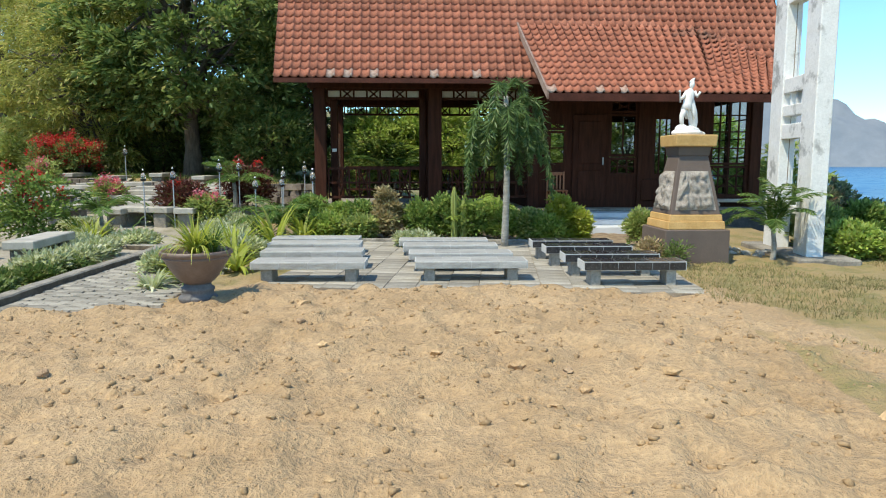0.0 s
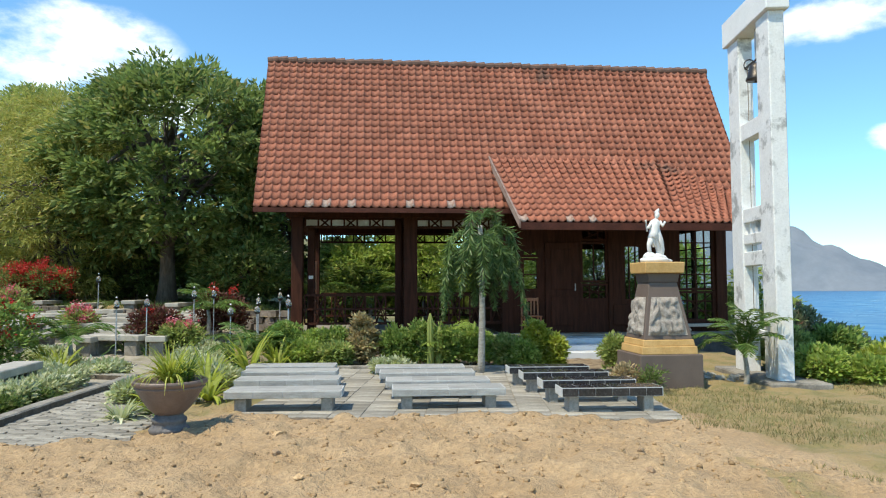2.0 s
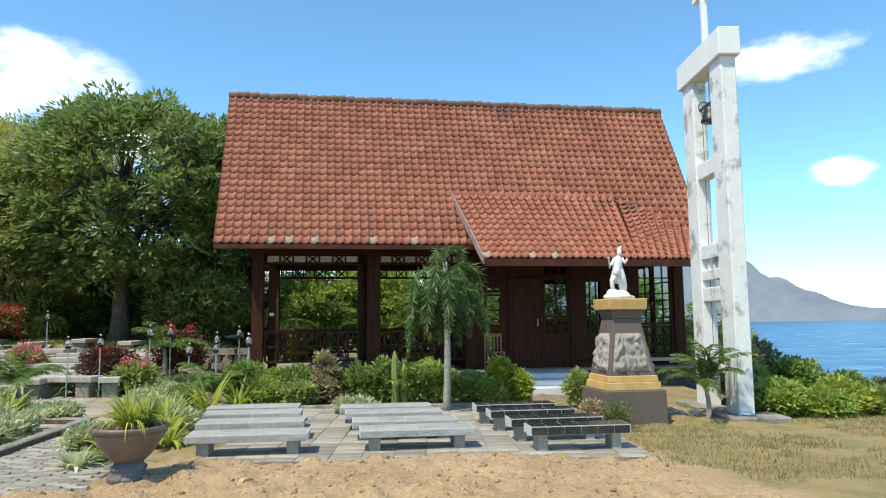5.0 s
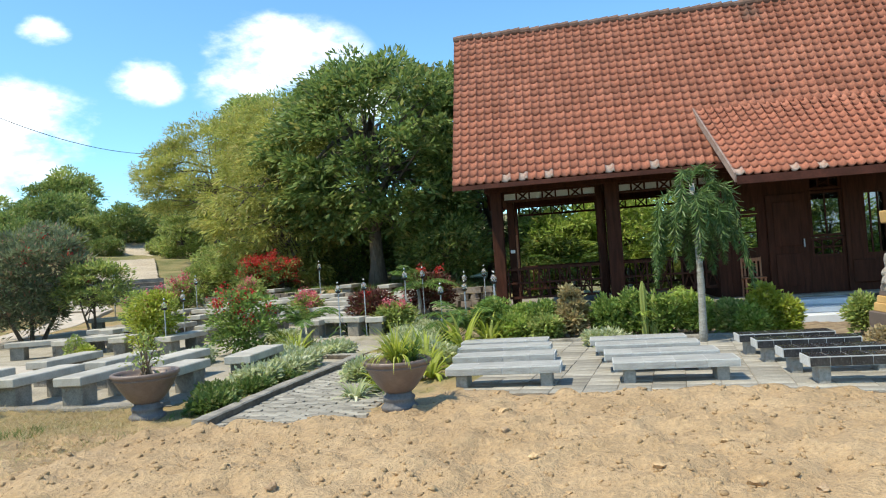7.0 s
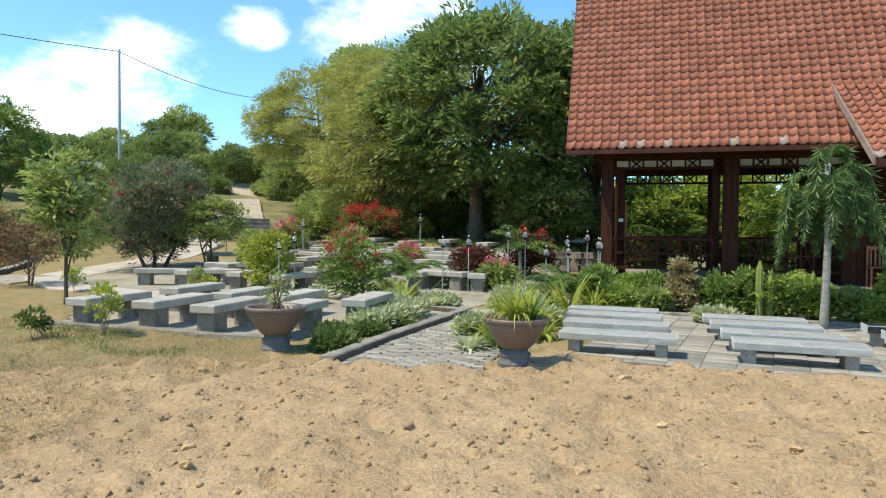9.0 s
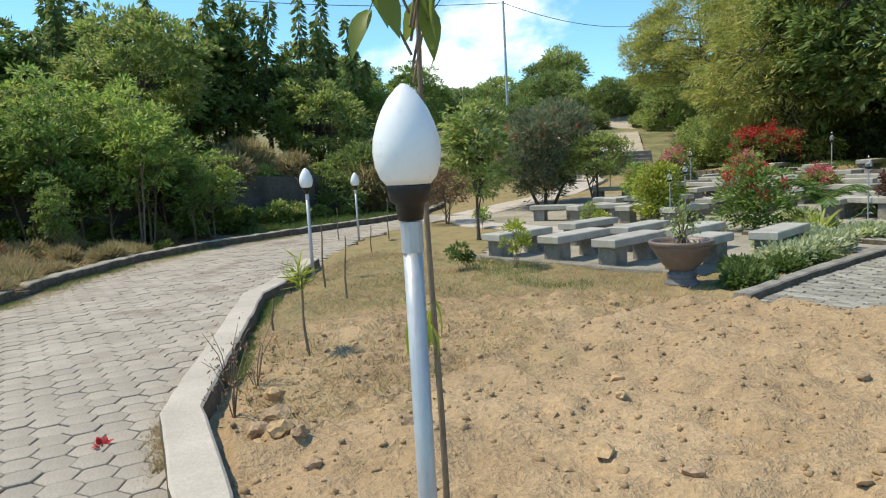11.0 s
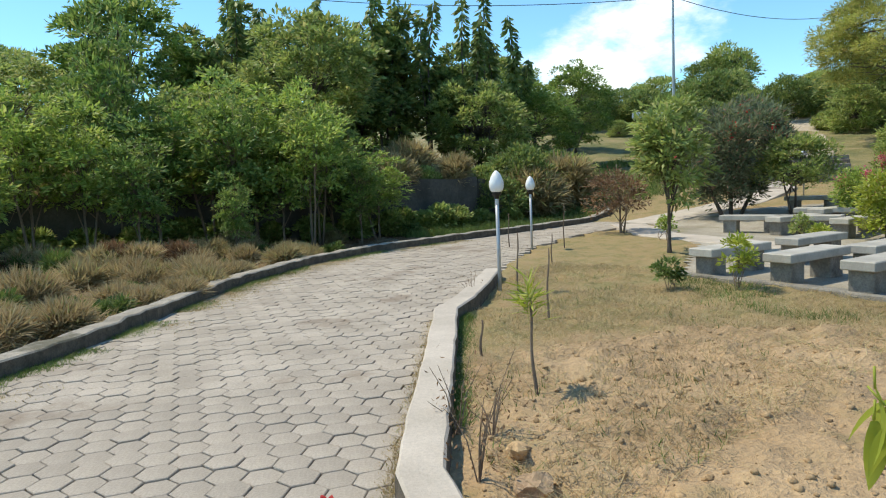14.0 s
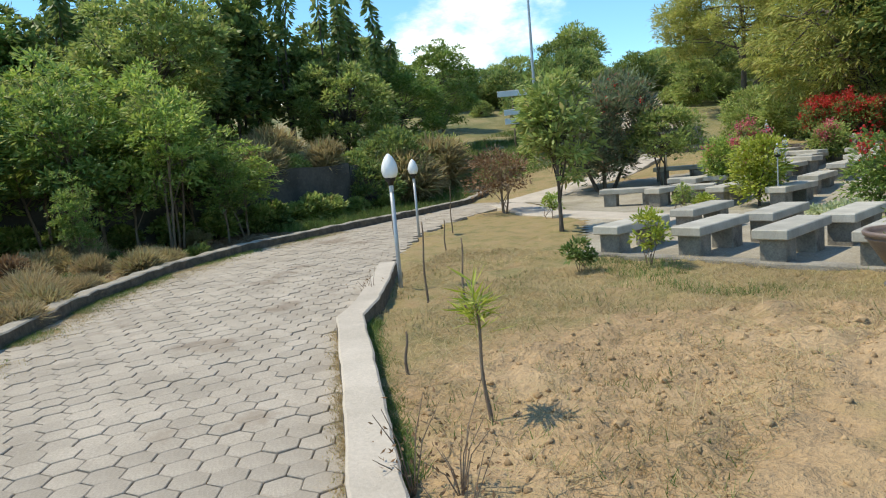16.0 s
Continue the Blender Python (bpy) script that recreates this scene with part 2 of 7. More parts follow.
M["rockdark"] = mat("field_stone", (0.34, 0.225, 0.13), (0.44, 0.31, 0.19), 9, 0.95, 0.8, 40, rand=0.2)
M["bulb"] = mat("opal_globe", (0.86, 0.86, 0.85), (0.82, 0.82, 0.81), 3, 0.35, 0.0, 40, tone=0.02)
M["black"] = mat("black_plastic", (0.008, 0.008, 0.008), (0.014, 0.014, 0.014), 6, 0.45, 0.1, 60)
M["galv"] = mat("galvanised_pipe", (0.40, 0.42, 0.44), (0.52, 0.54, 0.56), 5, 0.45, 0.1, 60, metal=0.35, tone=0.12, stretch=(1, 1, 0.3))
M["bark"] = mat("tree_bark", (0.09, 0.07, 0.055), (0.17, 0.135, 0.105), 6, 0.95, 0.9, 25, stretch=(3, 3, 0.6))
M["palebark"] = mat("pale_bark", (0.24, 0.23, 0.20), (0.36, 0.35, 0.31), 6, 0.9, 0.6, 25, stretch=(1, 1, 4))
M["stick"] = mat("dry_stick", (0.16, 0.11, 0.075), (0.26, 0.19, 0.13), 9, 0.9, 0.5, 40, stretch=(3, 3, 0.5))
M["wallstone"] = mat("old_wall", (0.055, 0.05, 0.042), (0.11, 0.10, 0.085), 1.5, 0.95, 0.7, 16, spot=(0.05, 0.055, 0.04), spot_at=0.55)
M["stonewall"] = mat("dry_stone", (0.12, 0.10, 0.08), (0.22, 0.185, 0.15), 3, 0.95, 0.7, 20, island=0.3)
M["gravel"] = mat("garden_gravel", (0.27, 0.235, 0.175), (0.39, 0.35, 0.28), 1.3, 0.95, 0.6, 35, spot=(0.22, 0.20, 0.12), spot_at=0.58)
M["road"] = mat("pale_track", (0.36, 0.30, 0.225), (0.48, 0.41, 0.32), 0.6, 0.95, 0.4, 12)
M["bronze"] = mat("bell_metal", (0.05, 0.045, 0.04), (0.09, 0.08, 0.07), 8, 0.4, 0.2, 40, metal=0.8)
M["cable"] = mat("cable", (0.03, 0.03, 0.035), (0.05, 0.05, 0.055), 8, 0.6, 0.0, 40)
M["glasspane"] = bpy.data.materials.new("window_glass")
M["glasspane"].use_nodes = True
_g = M["glasspane"].node_tree.nodes["Principled BSDF"]
_g.inputs["Base Color"].default_value = (0.75, 0.85, 0.83, 1)
_g.inputs["Roughness"].default_value, _g.inputs["Transmission Weight"].default_value, _g.inputs["IOR"].default_value = 0.02, 1.0, 1.1
M["clear"] = bpy.data.materials.new("clear_lamp_glass")
M["clear"].use_nodes = True
_g = M["clear"].node_tree.nodes["Principled BSDF"]
_g.inputs["Base Color"].default_value = (0.93, 0.93, 0.92, 1)
_g.inputs["Roughness"].default_value, _g.inputs["Transmission Weight"].default_value, _g.inputs["IOR"].default_value = 0.06, 0.85, 1.3

L = {}
L["mango"] = leaf_mat("mango_leaf", (0.11, 0.17, 0.05), (0.25, 0.325, 0.092), (0.38, 0.35, 0.12), 0.4)
L["bamboo"] = leaf_mat("feathery_leaf", (0.27, 0.30, 0.07), (0.45, 0.45, 0.12), (0.55, 0.45, 0.16), 0.45)
L["olive"] = leaf_mat("olive_leaf", (0.21, 0.285, 0.078), (0.41, 0.475, 0.14), (0.52, 0.48, 0.20), 0.45)
L["grey"] = leaf_mat("oleander_leaf", (0.12, 0.155, 0.085), (0.24, 0.285, 0.16), (0.36, 0.20, 0.14), 0.4)
L["bright"] = leaf_mat("fresh_leaf", (0.22, 0.32, 0.065), (0.43, 0.53, 0.12), (0.55, 0.56, 0.19), 0.45)
L["hedge"] = leaf_mat("hedge_leaf", (0.13, 0.215, 0.05), (0.28, 0.385, 0.092), (0.42, 0.45, 0.15), 0.43)
L["yellow"] = leaf_mat("yellow_green_leaf", (0.28, 0.34, 0.04), (0.48, 0.52, 0.09), (0.5, 0.5, 0.2), 0.45)
L["palm"] = leaf_mat("palm_leaf", (0.075, 0.15, 0.03), (0.17, 0.27, 0.06), (0.34, 0.36, 0.12), 0.35, 0.4)
L["maroon"] = leaf_mat("maroon_leaf", (0.09, 0.03, 0.025), (0.16, 0.06, 0.04), (0.12, 0.13, 0.04), 0.4)
L["red"] = leaf_mat("red_flower", (0.50, 0.035, 0.03), (0.70, 0.07, 0.06), (0.6, 0.2, 0.15), 0.45)
L["pink"] = leaf_mat("pink_flower", (0.60, 0.10, 0.14), (0.75, 0.25, 0.28), (0.7, 0.45, 0.4), 0.45)
L["cream"] = leaf_mat("variegated_cover", (0.34, 0.40, 0.17), (0.62, 0.64, 0.40), (0.72, 0.72, 0.52), 0.4)
L["dry"] = leaf_mat("dry_grass", (0.34, 0.255, 0.135), (0.54, 0.43, 0.24), (0.26, 0.27, 0.10), 0.35, 0.8)
L["lawn"] = leaf_mat("thin_lawn", (0.17, 0.17, 0.06), (0.34, 0.28, 0.13), (0.14, 0.2, 0.05), 0.35, 0.8)
L["weed"] = leaf_mat("green_weed", (0.09, 0.15, 0.035), (0.17, 0.24, 0.06), (0.3, 0.29, 0.12), 0.4)
L["brown"] = leaf_mat("withered_leaf", (0.16, 0.09, 0.045), (0.29, 0.18, 0.10), (0.38, 0.29, 0.18), 0.3, 0.8)
L["fox"] = leaf_mat("foxtail_leaf", (0.06, 0.12, 0.034), (0.14, 0.215, 0.062), (0.22, 0.27, 0.10), 0.3, 0.4)
L["teak"] = leaf_mat("broad_leaf", (0.15, 0.20, 0.04), (0.27, 0.34, 0.07), (0.38, 0.34, 0.09), 0.5)
L["straw"] = leaf_mat("dead_shrub_leaf", (0.30, 0.235, 0.115), (0.48, 0.40, 0.21), (0.33, 0.36, 0.14), 0.4, 0.7)

# ==== mesh helpers ====


def mesh_of(name, bm, materials, smooth=False):
    me = bpy.data.meshes.new(name)
    bm.normal_update()
    bm.to_mesh(me)
    bm.free()
    for m in (materials if isinstance(materials, (list, tuple)) else [materials]):
        me.materials.append(m)
    if smooth:
        me.polygons.foreach_set("use_smooth", [True] * len(me.polygons))
    return me


def part(name, bm, material, parent=None, label="", smooth=False):
    """One mesh object from a bmesh, under a thing or a part."""
    ob = new(name, mesh_of(name, bm, material, smooth))
    if parent:
        ob.parent = parent
    if label:
        ob["label"] = label
    return ob


def put(name, me, parent=None, m=None):
    ob = new(name, me)
    if parent:
        ob.parent = parent
    if m is not None:
        ob.matrix_basis = m
    return ob


def empty(name, m=None, label="", category="", group="", kind=""):
    ob = new(name)
    ob.empty_display_size = 0.1
    if m is not None:
        ob.matrix_world = m
    return tagged(ob, label, category, group, kind)


def box(x0, x1, y0, y1, z0, z1, bevel=0.0, bm=None):
    bm2 = bmesh.new()
    bmesh.ops.create_cube(bm2, size=1, matrix=Matrix.Translation(((x0 + x1) / 2, (y0 + y1) / 2, (z0 + z1) / 2)) @ Matrix.Diagonal((x1 - x0, y1 - y0, z1 - z0, 1)))
    if bevel:
        bmesh.ops.bevel(bm2, geom=bm2.edges[:], offset=bevel, segments=1, affect="EDGES")
    if bm is None:
        return bm2
    return join(bm, bm2)


def join(bm, other):
    me = bpy.data.meshes.new("tmp")
    other.to_mesh(me)
    other.free()
    bm.from_mesh(me)
    bpy.data.meshes.remove(me)
    return bm


def lathe(profile, steps=24, bm=None):
    """A turned body from (radius, height) pairs, bottom to top."""
    bm = bm or bmesh.new()
    rings = []
    for r, z in profile:
        rings.append([bm.verts.new((r * math.cos(2 * math.pi * i / steps), r * math.sin(2 * math.pi * i / steps), z)) for i in range(steps)])
    for a, b in zip(rings, rings[1:]):
        for i in range(steps):
            bm.faces.new((a[i], a[(i + 1) % steps], b[(i + 1) % steps], b[i]))
    bm.faces.new(rings[0][::-1])
    bm.faces.new(rings[-1])
    return bm


def tube(points, radii, steps=7, bm=None):
    """A tapered limb along points."""
    bm = bm or bmesh.new()
    rings = []
    pts = [Vector(p) for p in points]
    for k, p in enumerate(pts):
        d = (pts[min(k + 1, len(pts) - 1)] - pts[max(k - 1, 0)]).normalized()
        s = d.cross(Vector((0.31, 0.95, 0.1))).normalized()
        t = d.cross(s)
        r = radii[k] if isinstance(radii, (list, tuple)) else radii
        rings.append([bm.verts.new(p + (s * math.cos(2 * math.pi * i / steps) + t * math.sin(2 * math.pi * i / steps)) * r) for i in range(steps)])
    for a, b in zip(rings, rings[1:]):
        for i in range(steps):
            bm.faces.new((a[i], a[(i + 1) % steps], b[(i + 1) % steps], b[i]))
    bm.faces.new(rings[0][::-1])
    bm.faces.new(rings[-1])
    return bm


def quick_mesh(name, verts, faces, material, smooth=False):
    """A mesh from numpy arrays; faces all with the same number of corners."""
    me = bpy.data.meshes.new(name)
    n, k = faces.shape
    me.vertices.add(len(verts))
    me.vertices.foreach_set("co", np.asarray(verts, dtype=np.float32).ravel())
    me.loops.add(n * k)
    me.loops.foreach_set("vertex_index", np.asarray(faces, dtype=np.int32).ravel())
    me.polygons.add(n)
    me.polygons.foreach_set("loop_start", np.arange(0, n * k, k, dtype=np.int32))
    me.polygons.foreach_set("loop_total", np.full(n, k, dtype=np.int32))
    if smooth:
        me.polygons.foreach_set("use_smooth", np.ones(n, dtype=bool))
    me.materials.append(material)
    me.update(calc_edges=True)
    me.validate()
    return me


def leaf_mesh(name, at, out, length, width, material, rng, droop=0.0, fold=0.18):
    """Folded leaves, one island each: at N points, pointing along out, with given lengths and widths."""
    n = len(at)
    out = out / (np.linalg.norm(out, axis=1, keepdims=True) + 1e-9)
    out[:, 2] -= droop
    out /= np.linalg.norm(out, axis=1, keepdims=True) + 1e-9
    side = np.cross(out, np.array([0, 0, 1.0]) + rng.normal(size=(n, 3)) * 0.55)
    side /= np.linalg.norm(side, axis=1, keepdims=True) + 1e-9
    nor = np.cross(out, side)
    length = np.broadcast_to(length, n)[:, None]
    width = np.broadcast_to(width, n)[:, None]
    a = at
    tip = at + out * length
    mid = at + out * length * 0.5 - nor * width * fold
    lft, rgt = mid + side * width * 0.5 + nor * width * fold * 2, mid - side * width * 0.5 + nor * width * fold * 2
    verts = np.stack([a, lft, tip, rgt], axis=1).reshape(-1, 3)
    base = np.arange(n)[:, None] * 4
    faces = np.concatenate([base + np.array([[0, 2, 1]]), base + np.array([[0, 3, 2]])], axis=1).reshape(-1, 3)
    return quick_mesh(name, verts, faces, material)


def blades(name, at, height, width, lean, material, rng):
    """Grass blades: thin bent triangles standing at points."""
    n = len(at)
    a = rng.uniform(0, 2 * np.pi, n)
    side = np.stack([np.cos(a), np.sin(a), np.zeros(n)], axis=1)
    l = rng.normal(size=(n, 3)) * lean
    l[:, 2] = 1
    h = np.broadcast_to(height, n) * rng.uniform(0.6, 1.3, n)
    tip = at + l * h[:, None]
    w = np.broadcast_to(width, n)[:, None]
    verts = np.stack([at - side * w, at + side * w, tip], axis=1).reshape(-1, 3)
    faces = np.arange(n * 3).reshape(-1, 3)
    return quick_mesh(name, verts, faces, material)


def vnoise(x, y, seed=0):
    """Smooth value noise of numpy arrays, 0 to 1."""
    xi, yi = np.floor(x).astype(np.int64), np.floor(y).astype(np.int64)
    xf, yf = x - xi, y - yi
    xf, yf = xf * xf * (3 - 2 * xf), yf * yf * (3 - 2 * yf)

    def h(a, b):
        v = (a * 374761393 + b * 668265263 + seed * 1442695041) & 0x7FFFFFFF
        v = ((v ^ (v >> 13)) * 1274126177) & 0x7FFFFFFF
        return ((v ^ (v >> 16)) & 0xFFFF) / 65535.0
    return (h(xi, yi) * (1 - xf) + h(xi + 1, yi) * xf) * (1 - yf) + (h(xi, yi + 1) * (1 - xf) + h(xi + 1, yi + 1) * xf) * yf


def inside(poly, x, y):
    r = np.zeros(np.shape(x), dtype=bool)
    for (x0, y0), (x1, y1) in zip(poly, poly[1:] + poly[:1]):
        c = ((y0 > y) != (y1 > y)) & (x < (x1 - x0) * (y - y0) / ((y1 - y0) or 1e-9) + x0)
        r ^= c
    return r

# ==== plan ====
INNER = [(4.2, -3.1), (1.5, -1.9), (-0.2, -1.1), (-1.6, -0.52), (-3.05, -0.09), (-4.28, 0.12), (-4.95, 0.42), (-6.4, 1.10), (-7.93, 1.80), (-8.45, 2.25), (-9.3, 2.85), (-10.4, 3.6)]
INNER_FAR = [(-12.2, 4.9), (-14.0, 6.4), (-15.4, 8.3), (-17.0, 11.0)]
OUTER = [(0.0, -7.4), (-4.0, -5.0), (-7.2, -2.75), (-8.85, -1.7), (-10.7, -0.72), (-12.5, 0.28), (-14.25, 1.7), (-15.6, 3.4), (-16.7, 5.8), (-17.9, 8.8), (-19.6, 12.4)]
HEXAREA = INNER + INNER_FAR + OUTER[::-1]
SLAB = [(-1.95, 6.93), (2.85, 6.93), (2.85, 11.3), (-1.95, 11.3)]
GREYPATH = [(-4.13, 5.30), (-3.3, 5.5), (-2.62, 5.85), (-2.75, 7.5), (-3.0, 10.6), (-4.65, 10.6), (-4.6, 9.9)]
GARDEN = [(-9.0, 5.85), (-5.35, 6.25), (-4.7, 9.9), (-4.9, 19.0), (-12.0, 19.5), (-16.5, 14.5), (-16.5, 11.5), (-12.0, 9.0)]
SAND = [(4.2, -2.9), (3.4, 4.2), (2.9, 6.0), (2.8, 6.9), (-2.0, 6.9), (-2.4, 5.9), (-3.3, 5.45), (-4.2, 5.2), (-5.0, 4.9), (-6.2, 3.6), (-6.4, 2.6), (-6.0, 1.3), (-4.0, 0.3), (-1.6, -0.5), (0, -1.1)]


def seg_distance(line, x, y):
    d = np.full(np.shape(x), 1e9)
    for (x0, y0), (x1, y1) in zip(line, line[1:]):
        l2 = (x1 - x0) ** 2 + (y1 - y0) ** 2
        t = np.clip(((x - x0) * (x1 - x0) + (y - y0) * (y1 - y0)) / l2, 0, 1)
        d = np.minimum(d, np.hypot(x - x0 - t * (x1 - x0), y - y0 - t * (y1 - y0)))
    return d


WALL_LINE = [(-16.0, -14.0), (-18.4, -6.0), (-19.3, 0.0), (-19.3, 4.5), (-20.3, 8.0)]


def left_of_wall(x, y):
    xs = np.interp(y, [p[1] for p in WALL_LINE], [p[0] for p in WALL_LINE])
    return x < xs


def terrain(x, y):
    """The height of the land."""
    x, y = np.asarray(x, float), np.asarray(y, float)
    s = -0.8 * x + 0.6 * y
    up = np.clip(s - 22, 0, 40) * 0.155 + np.clip(s - 62, 0, 300) * 0.05 + np.clip(s - 44, 0, 24) * 0.05
    h = np.where((x < 4) & (s > 22), up, 0.0)
    bank = np.clip((y - 17.0) / 2.5, 0, 1) * 0.9 * np.clip((-x - 3) / 3, 0, 1) * np.clip((18 + x) / 3, 0, 1)
    rise = 0.5 * np.clip((y - 11.5) / 6.5, 0, 1) * np.clip((-4.2 - x) / 1.5, 0, 1)
    h = np.maximum(h, np.maximum(bank, rise) + np.clip(s - 24, 0, 40) * 0.13)
    west = left_of_wall(x + 0.9, y) & (y < 7.2)
    edge = np.interp(y, [p[1] for p in WALL_LINE], [p[0] for p in WALL_LINE]) - 0.9
    h = np.where(west, np.maximum(h * 0.6, 1.0 + 0.10 * np.clip(edge - x, 0, 60)), h)
    t2 = x * 0.8 + y * 0.25
    h = h - 0.32 * np.clip(t2 - 8.2, 0, 70)
    h = h + (vnoise(x * 0.25, y * 0.25, 5) - 0.5) * 0.5 * np.clip((np.hypot(x + 4, y - 4) - 22) / 10, 0, 1)
    return h


def ground_z(x, y):
    """The surface with its clods and hollows."""
    x, y = np.asarray(x, float), np.asarray(y, float)
    h = terrain(x, y)
    sand = inside(SAND, x, y)
    soft = np.where(sand, 1.0, 0.55)
    rough = (vnoise(x * 1.1, y * 1.1, 1) - 0.5) * 0.08 + (vnoise(x * 3.1, y * 3.1, 2) - 0.5) * 0.06 + (vnoise(x * 5.5, y * 5.5, 3) - 0.5) * 0.068 + (vnoise(x * 10, y * 10, 4) - 0.5) * 0.058
    near = np.clip((26 - np.hypot(x + 4, y - 3)) / 6, 0, 1)
    h = h + rough * soft * near + 0.03 * sand
    for poly, low in ((HEXAREA, -0.09), (SLAB, -0.05), (GREYPATH, -0.05)):
        h = np.where(inside(poly, x, y), np.minimum(terrain(x, y), 0) + low, h)
    h = np.where(inside(GARDEN, x, y), terrain(x, y) - 0.03, h)
    return h


def stretched(lo, hi, step, far):
    fine_part = np.arange(lo, hi + step / 2, step)
    outw = []
    d, w = step, 0.0
    while w < far:
        d *= 1.22
        w += d
        outw.append(w)
    outw = np.array(outw)
    return np.concatenate([lo - outw[::-1], fine_part, hi + outw])


gx, gy = stretched(-11.0, 5.5, 0.045, 4200), stretched(-2.2, 9.5, 0.045, 4200)
GX, GY = np.meshgrid(gx, gy)
GZ = ground_z(GX, GY)
nx, ny = len(gx), len(gy)
idx = np.arange(nx * ny).reshape(ny, nx)
gf = np.stack([idx[:-1, :-1], idx[:-1, 1:], idx[1:, 1:], idx[1:, :-1]], axis=-1).reshape(-1, 4)


def ground_material():
    m = mat("earth", (0.40, 0.268, 0.140), (0.505, 0.352, 0.198), 0.9, 0.95, 1.0, 24, tone=0.30, bump_size=0.045)
    nt = m.node_tree
    b = nt.nodes["Principled BSDF"]
    sand_colour = b.inputs["Base Color"].links[0].from_socket
    tc = nt.nodes.new("ShaderNodeTexCoord")

    def nz(s, d=6):
        n = nt.nodes.new("ShaderNodeTexNoise")
        n.inputs["Scale"].default_value, n.inputs["Detail"].default_value, n.inputs["Roughness"].default_value = s, d, 0.65
        nt.links.new(tc.outputs["Object"], n.inputs["Vector"])
        return n.outputs["Fac"]

    def ramp(v, stops):
        n = nt.nodes.new("ShaderNodeValToRGB")
        els = n.color_ramp.elements
        els[0].position, els[0].color = stops[0][0], (*stops[0][1], 1)
        els[1].position, els[1].color = stops[-1][0], (*stops[-1][1], 1)
        for p, c in stops[1:-1]:
            e = els.new(p)
            e.color = (*c, 1)
        nt.links.new(v, n.inputs[0])
        return n.outputs[0]

    def mix(f, a, c):
        n = nt.nodes.new("ShaderNodeMix")
        n.data_type = "RGBA"
        for k, v in (("Factor", f), ("A", a), ("B", c)):
            nt.links.new(v, n.inputs[k])
        return n.outputs["Result"]

    grass = ramp(nz(2.2), ((0.3, (0.38, 0.26, 0.13)), (0.5, (0.33, 0.25, 0.11)), (0.62, (0.23, 0.20, 0.075)), (0.75, (0.42, 0.30, 0.16))))
    litter = ramp(nz(5.0), ((0.3, (0.14, 0.095, 0.055)), (0.5, (0.28, 0.20, 0.12)), (0.7, (0.42, 0.33, 0.21))))
    wild = ramp(nz(0.5), ((0.35, (0.10, 0.12, 0.035)), (0.55, (0.24, 0.21, 0.09)), (0.7, (0.34, 0.26, 0.14))))
    col = sand_colour
    for key, layer in (("grass", grass), ("litter", litter), ("wild", wild)):
        at = nt.nodes.new("ShaderNodeAttribute")
        at.attribute_name = key
        mr = nt.nodes.new("ShaderNodeMath")
        mr.operation = "ADD"
        mr.use_clamp = True
        ns = nt.nodes.new("ShaderNodeMath")
        ns.operation = "MULTIPLY_ADD"
        nt.links.new(nz(3.0), ns.inputs[0])
        ns.inputs[1].default_value, ns.inputs[2].default_value = 3.0, -1.5
        sc = nt.nodes.new("ShaderNodeMath")
        sc.operation = "MULTIPLY_ADD"
        nt.links.new(at.outputs["Fac"], sc.inputs[0])
        sc.inputs[1].default_value, sc.inputs[2].default_value = 3.0, -1.0
        nt.links.new(sc.outputs[0], mr.inputs[0])
        nt.links.new(ns.outputs[0], mr.inputs[1])
        col = mix(mr.outputs[0], col, layer)
    nt.links.new(col, b.inputs["Base Color"])
    return m


ground_me = quick_mesh("ground", np.stack([GX, GY, GZ], axis=-1).reshape(-1, 3), gf, ground_material(), smooth=True)
ground = tagged(new("ground", ground_me), "bare sandy earth with clods and thin dry grass", "ground", kind="structure")


def cover_masks(x, y):
    sand = inside(SAND, x, y)
    d_sand = seg_distance(SAND + SAND[:1], x, y)
    far = np.clip((np.hypot(x + 4, y - 4) - 20) / 4, 0, 1)
    lawn_right = (x > 2.7) & (y > 3) & (y < 13)
    patch = (vnoise(x * 0.7, y * 0.7, 9) > 0.55) & (x < -3.6) & (y < 6.4)
    grass = np.where(sand, np.where(patch, 0.35, 0.0), np.clip(0.35 + d_sand * 0.5, 0, 0.75))
    grass = np.where(lawn_right, np.clip(d_sand * 1.2, 0, 1), grass)
    grass = np.where(inside(GARDEN, x, y), 0.15, grass)
    west = (~inside(HEXAREA, x, y)) & (x < -5) & (y < -0.72 - 0.9 * (x + 10.7) + 4) & (seg_distance(OUTER, x, y) < 12) & (x < np.interp(y, [p[1] for p in OUTER], [p[0] for p in OUTER]))
    litter = np.where(west, 0.75, 0.0)
    under = np.where((y > 11.3) & (y < 17) & (x > -4) & (x < 4), 0.8, 0)
    return np.where(west, 0, grass), np.maximum(litter, under), far


for key, vals in zip(("grass", "litter", "wild"), cover_masks(GX, GY)):
    a = ground_me.attributes.new(key, "FLOAT", "POINT")
    a.data.foreach_set("value", np.asarray(vals, dtype=np.float32).ravel())

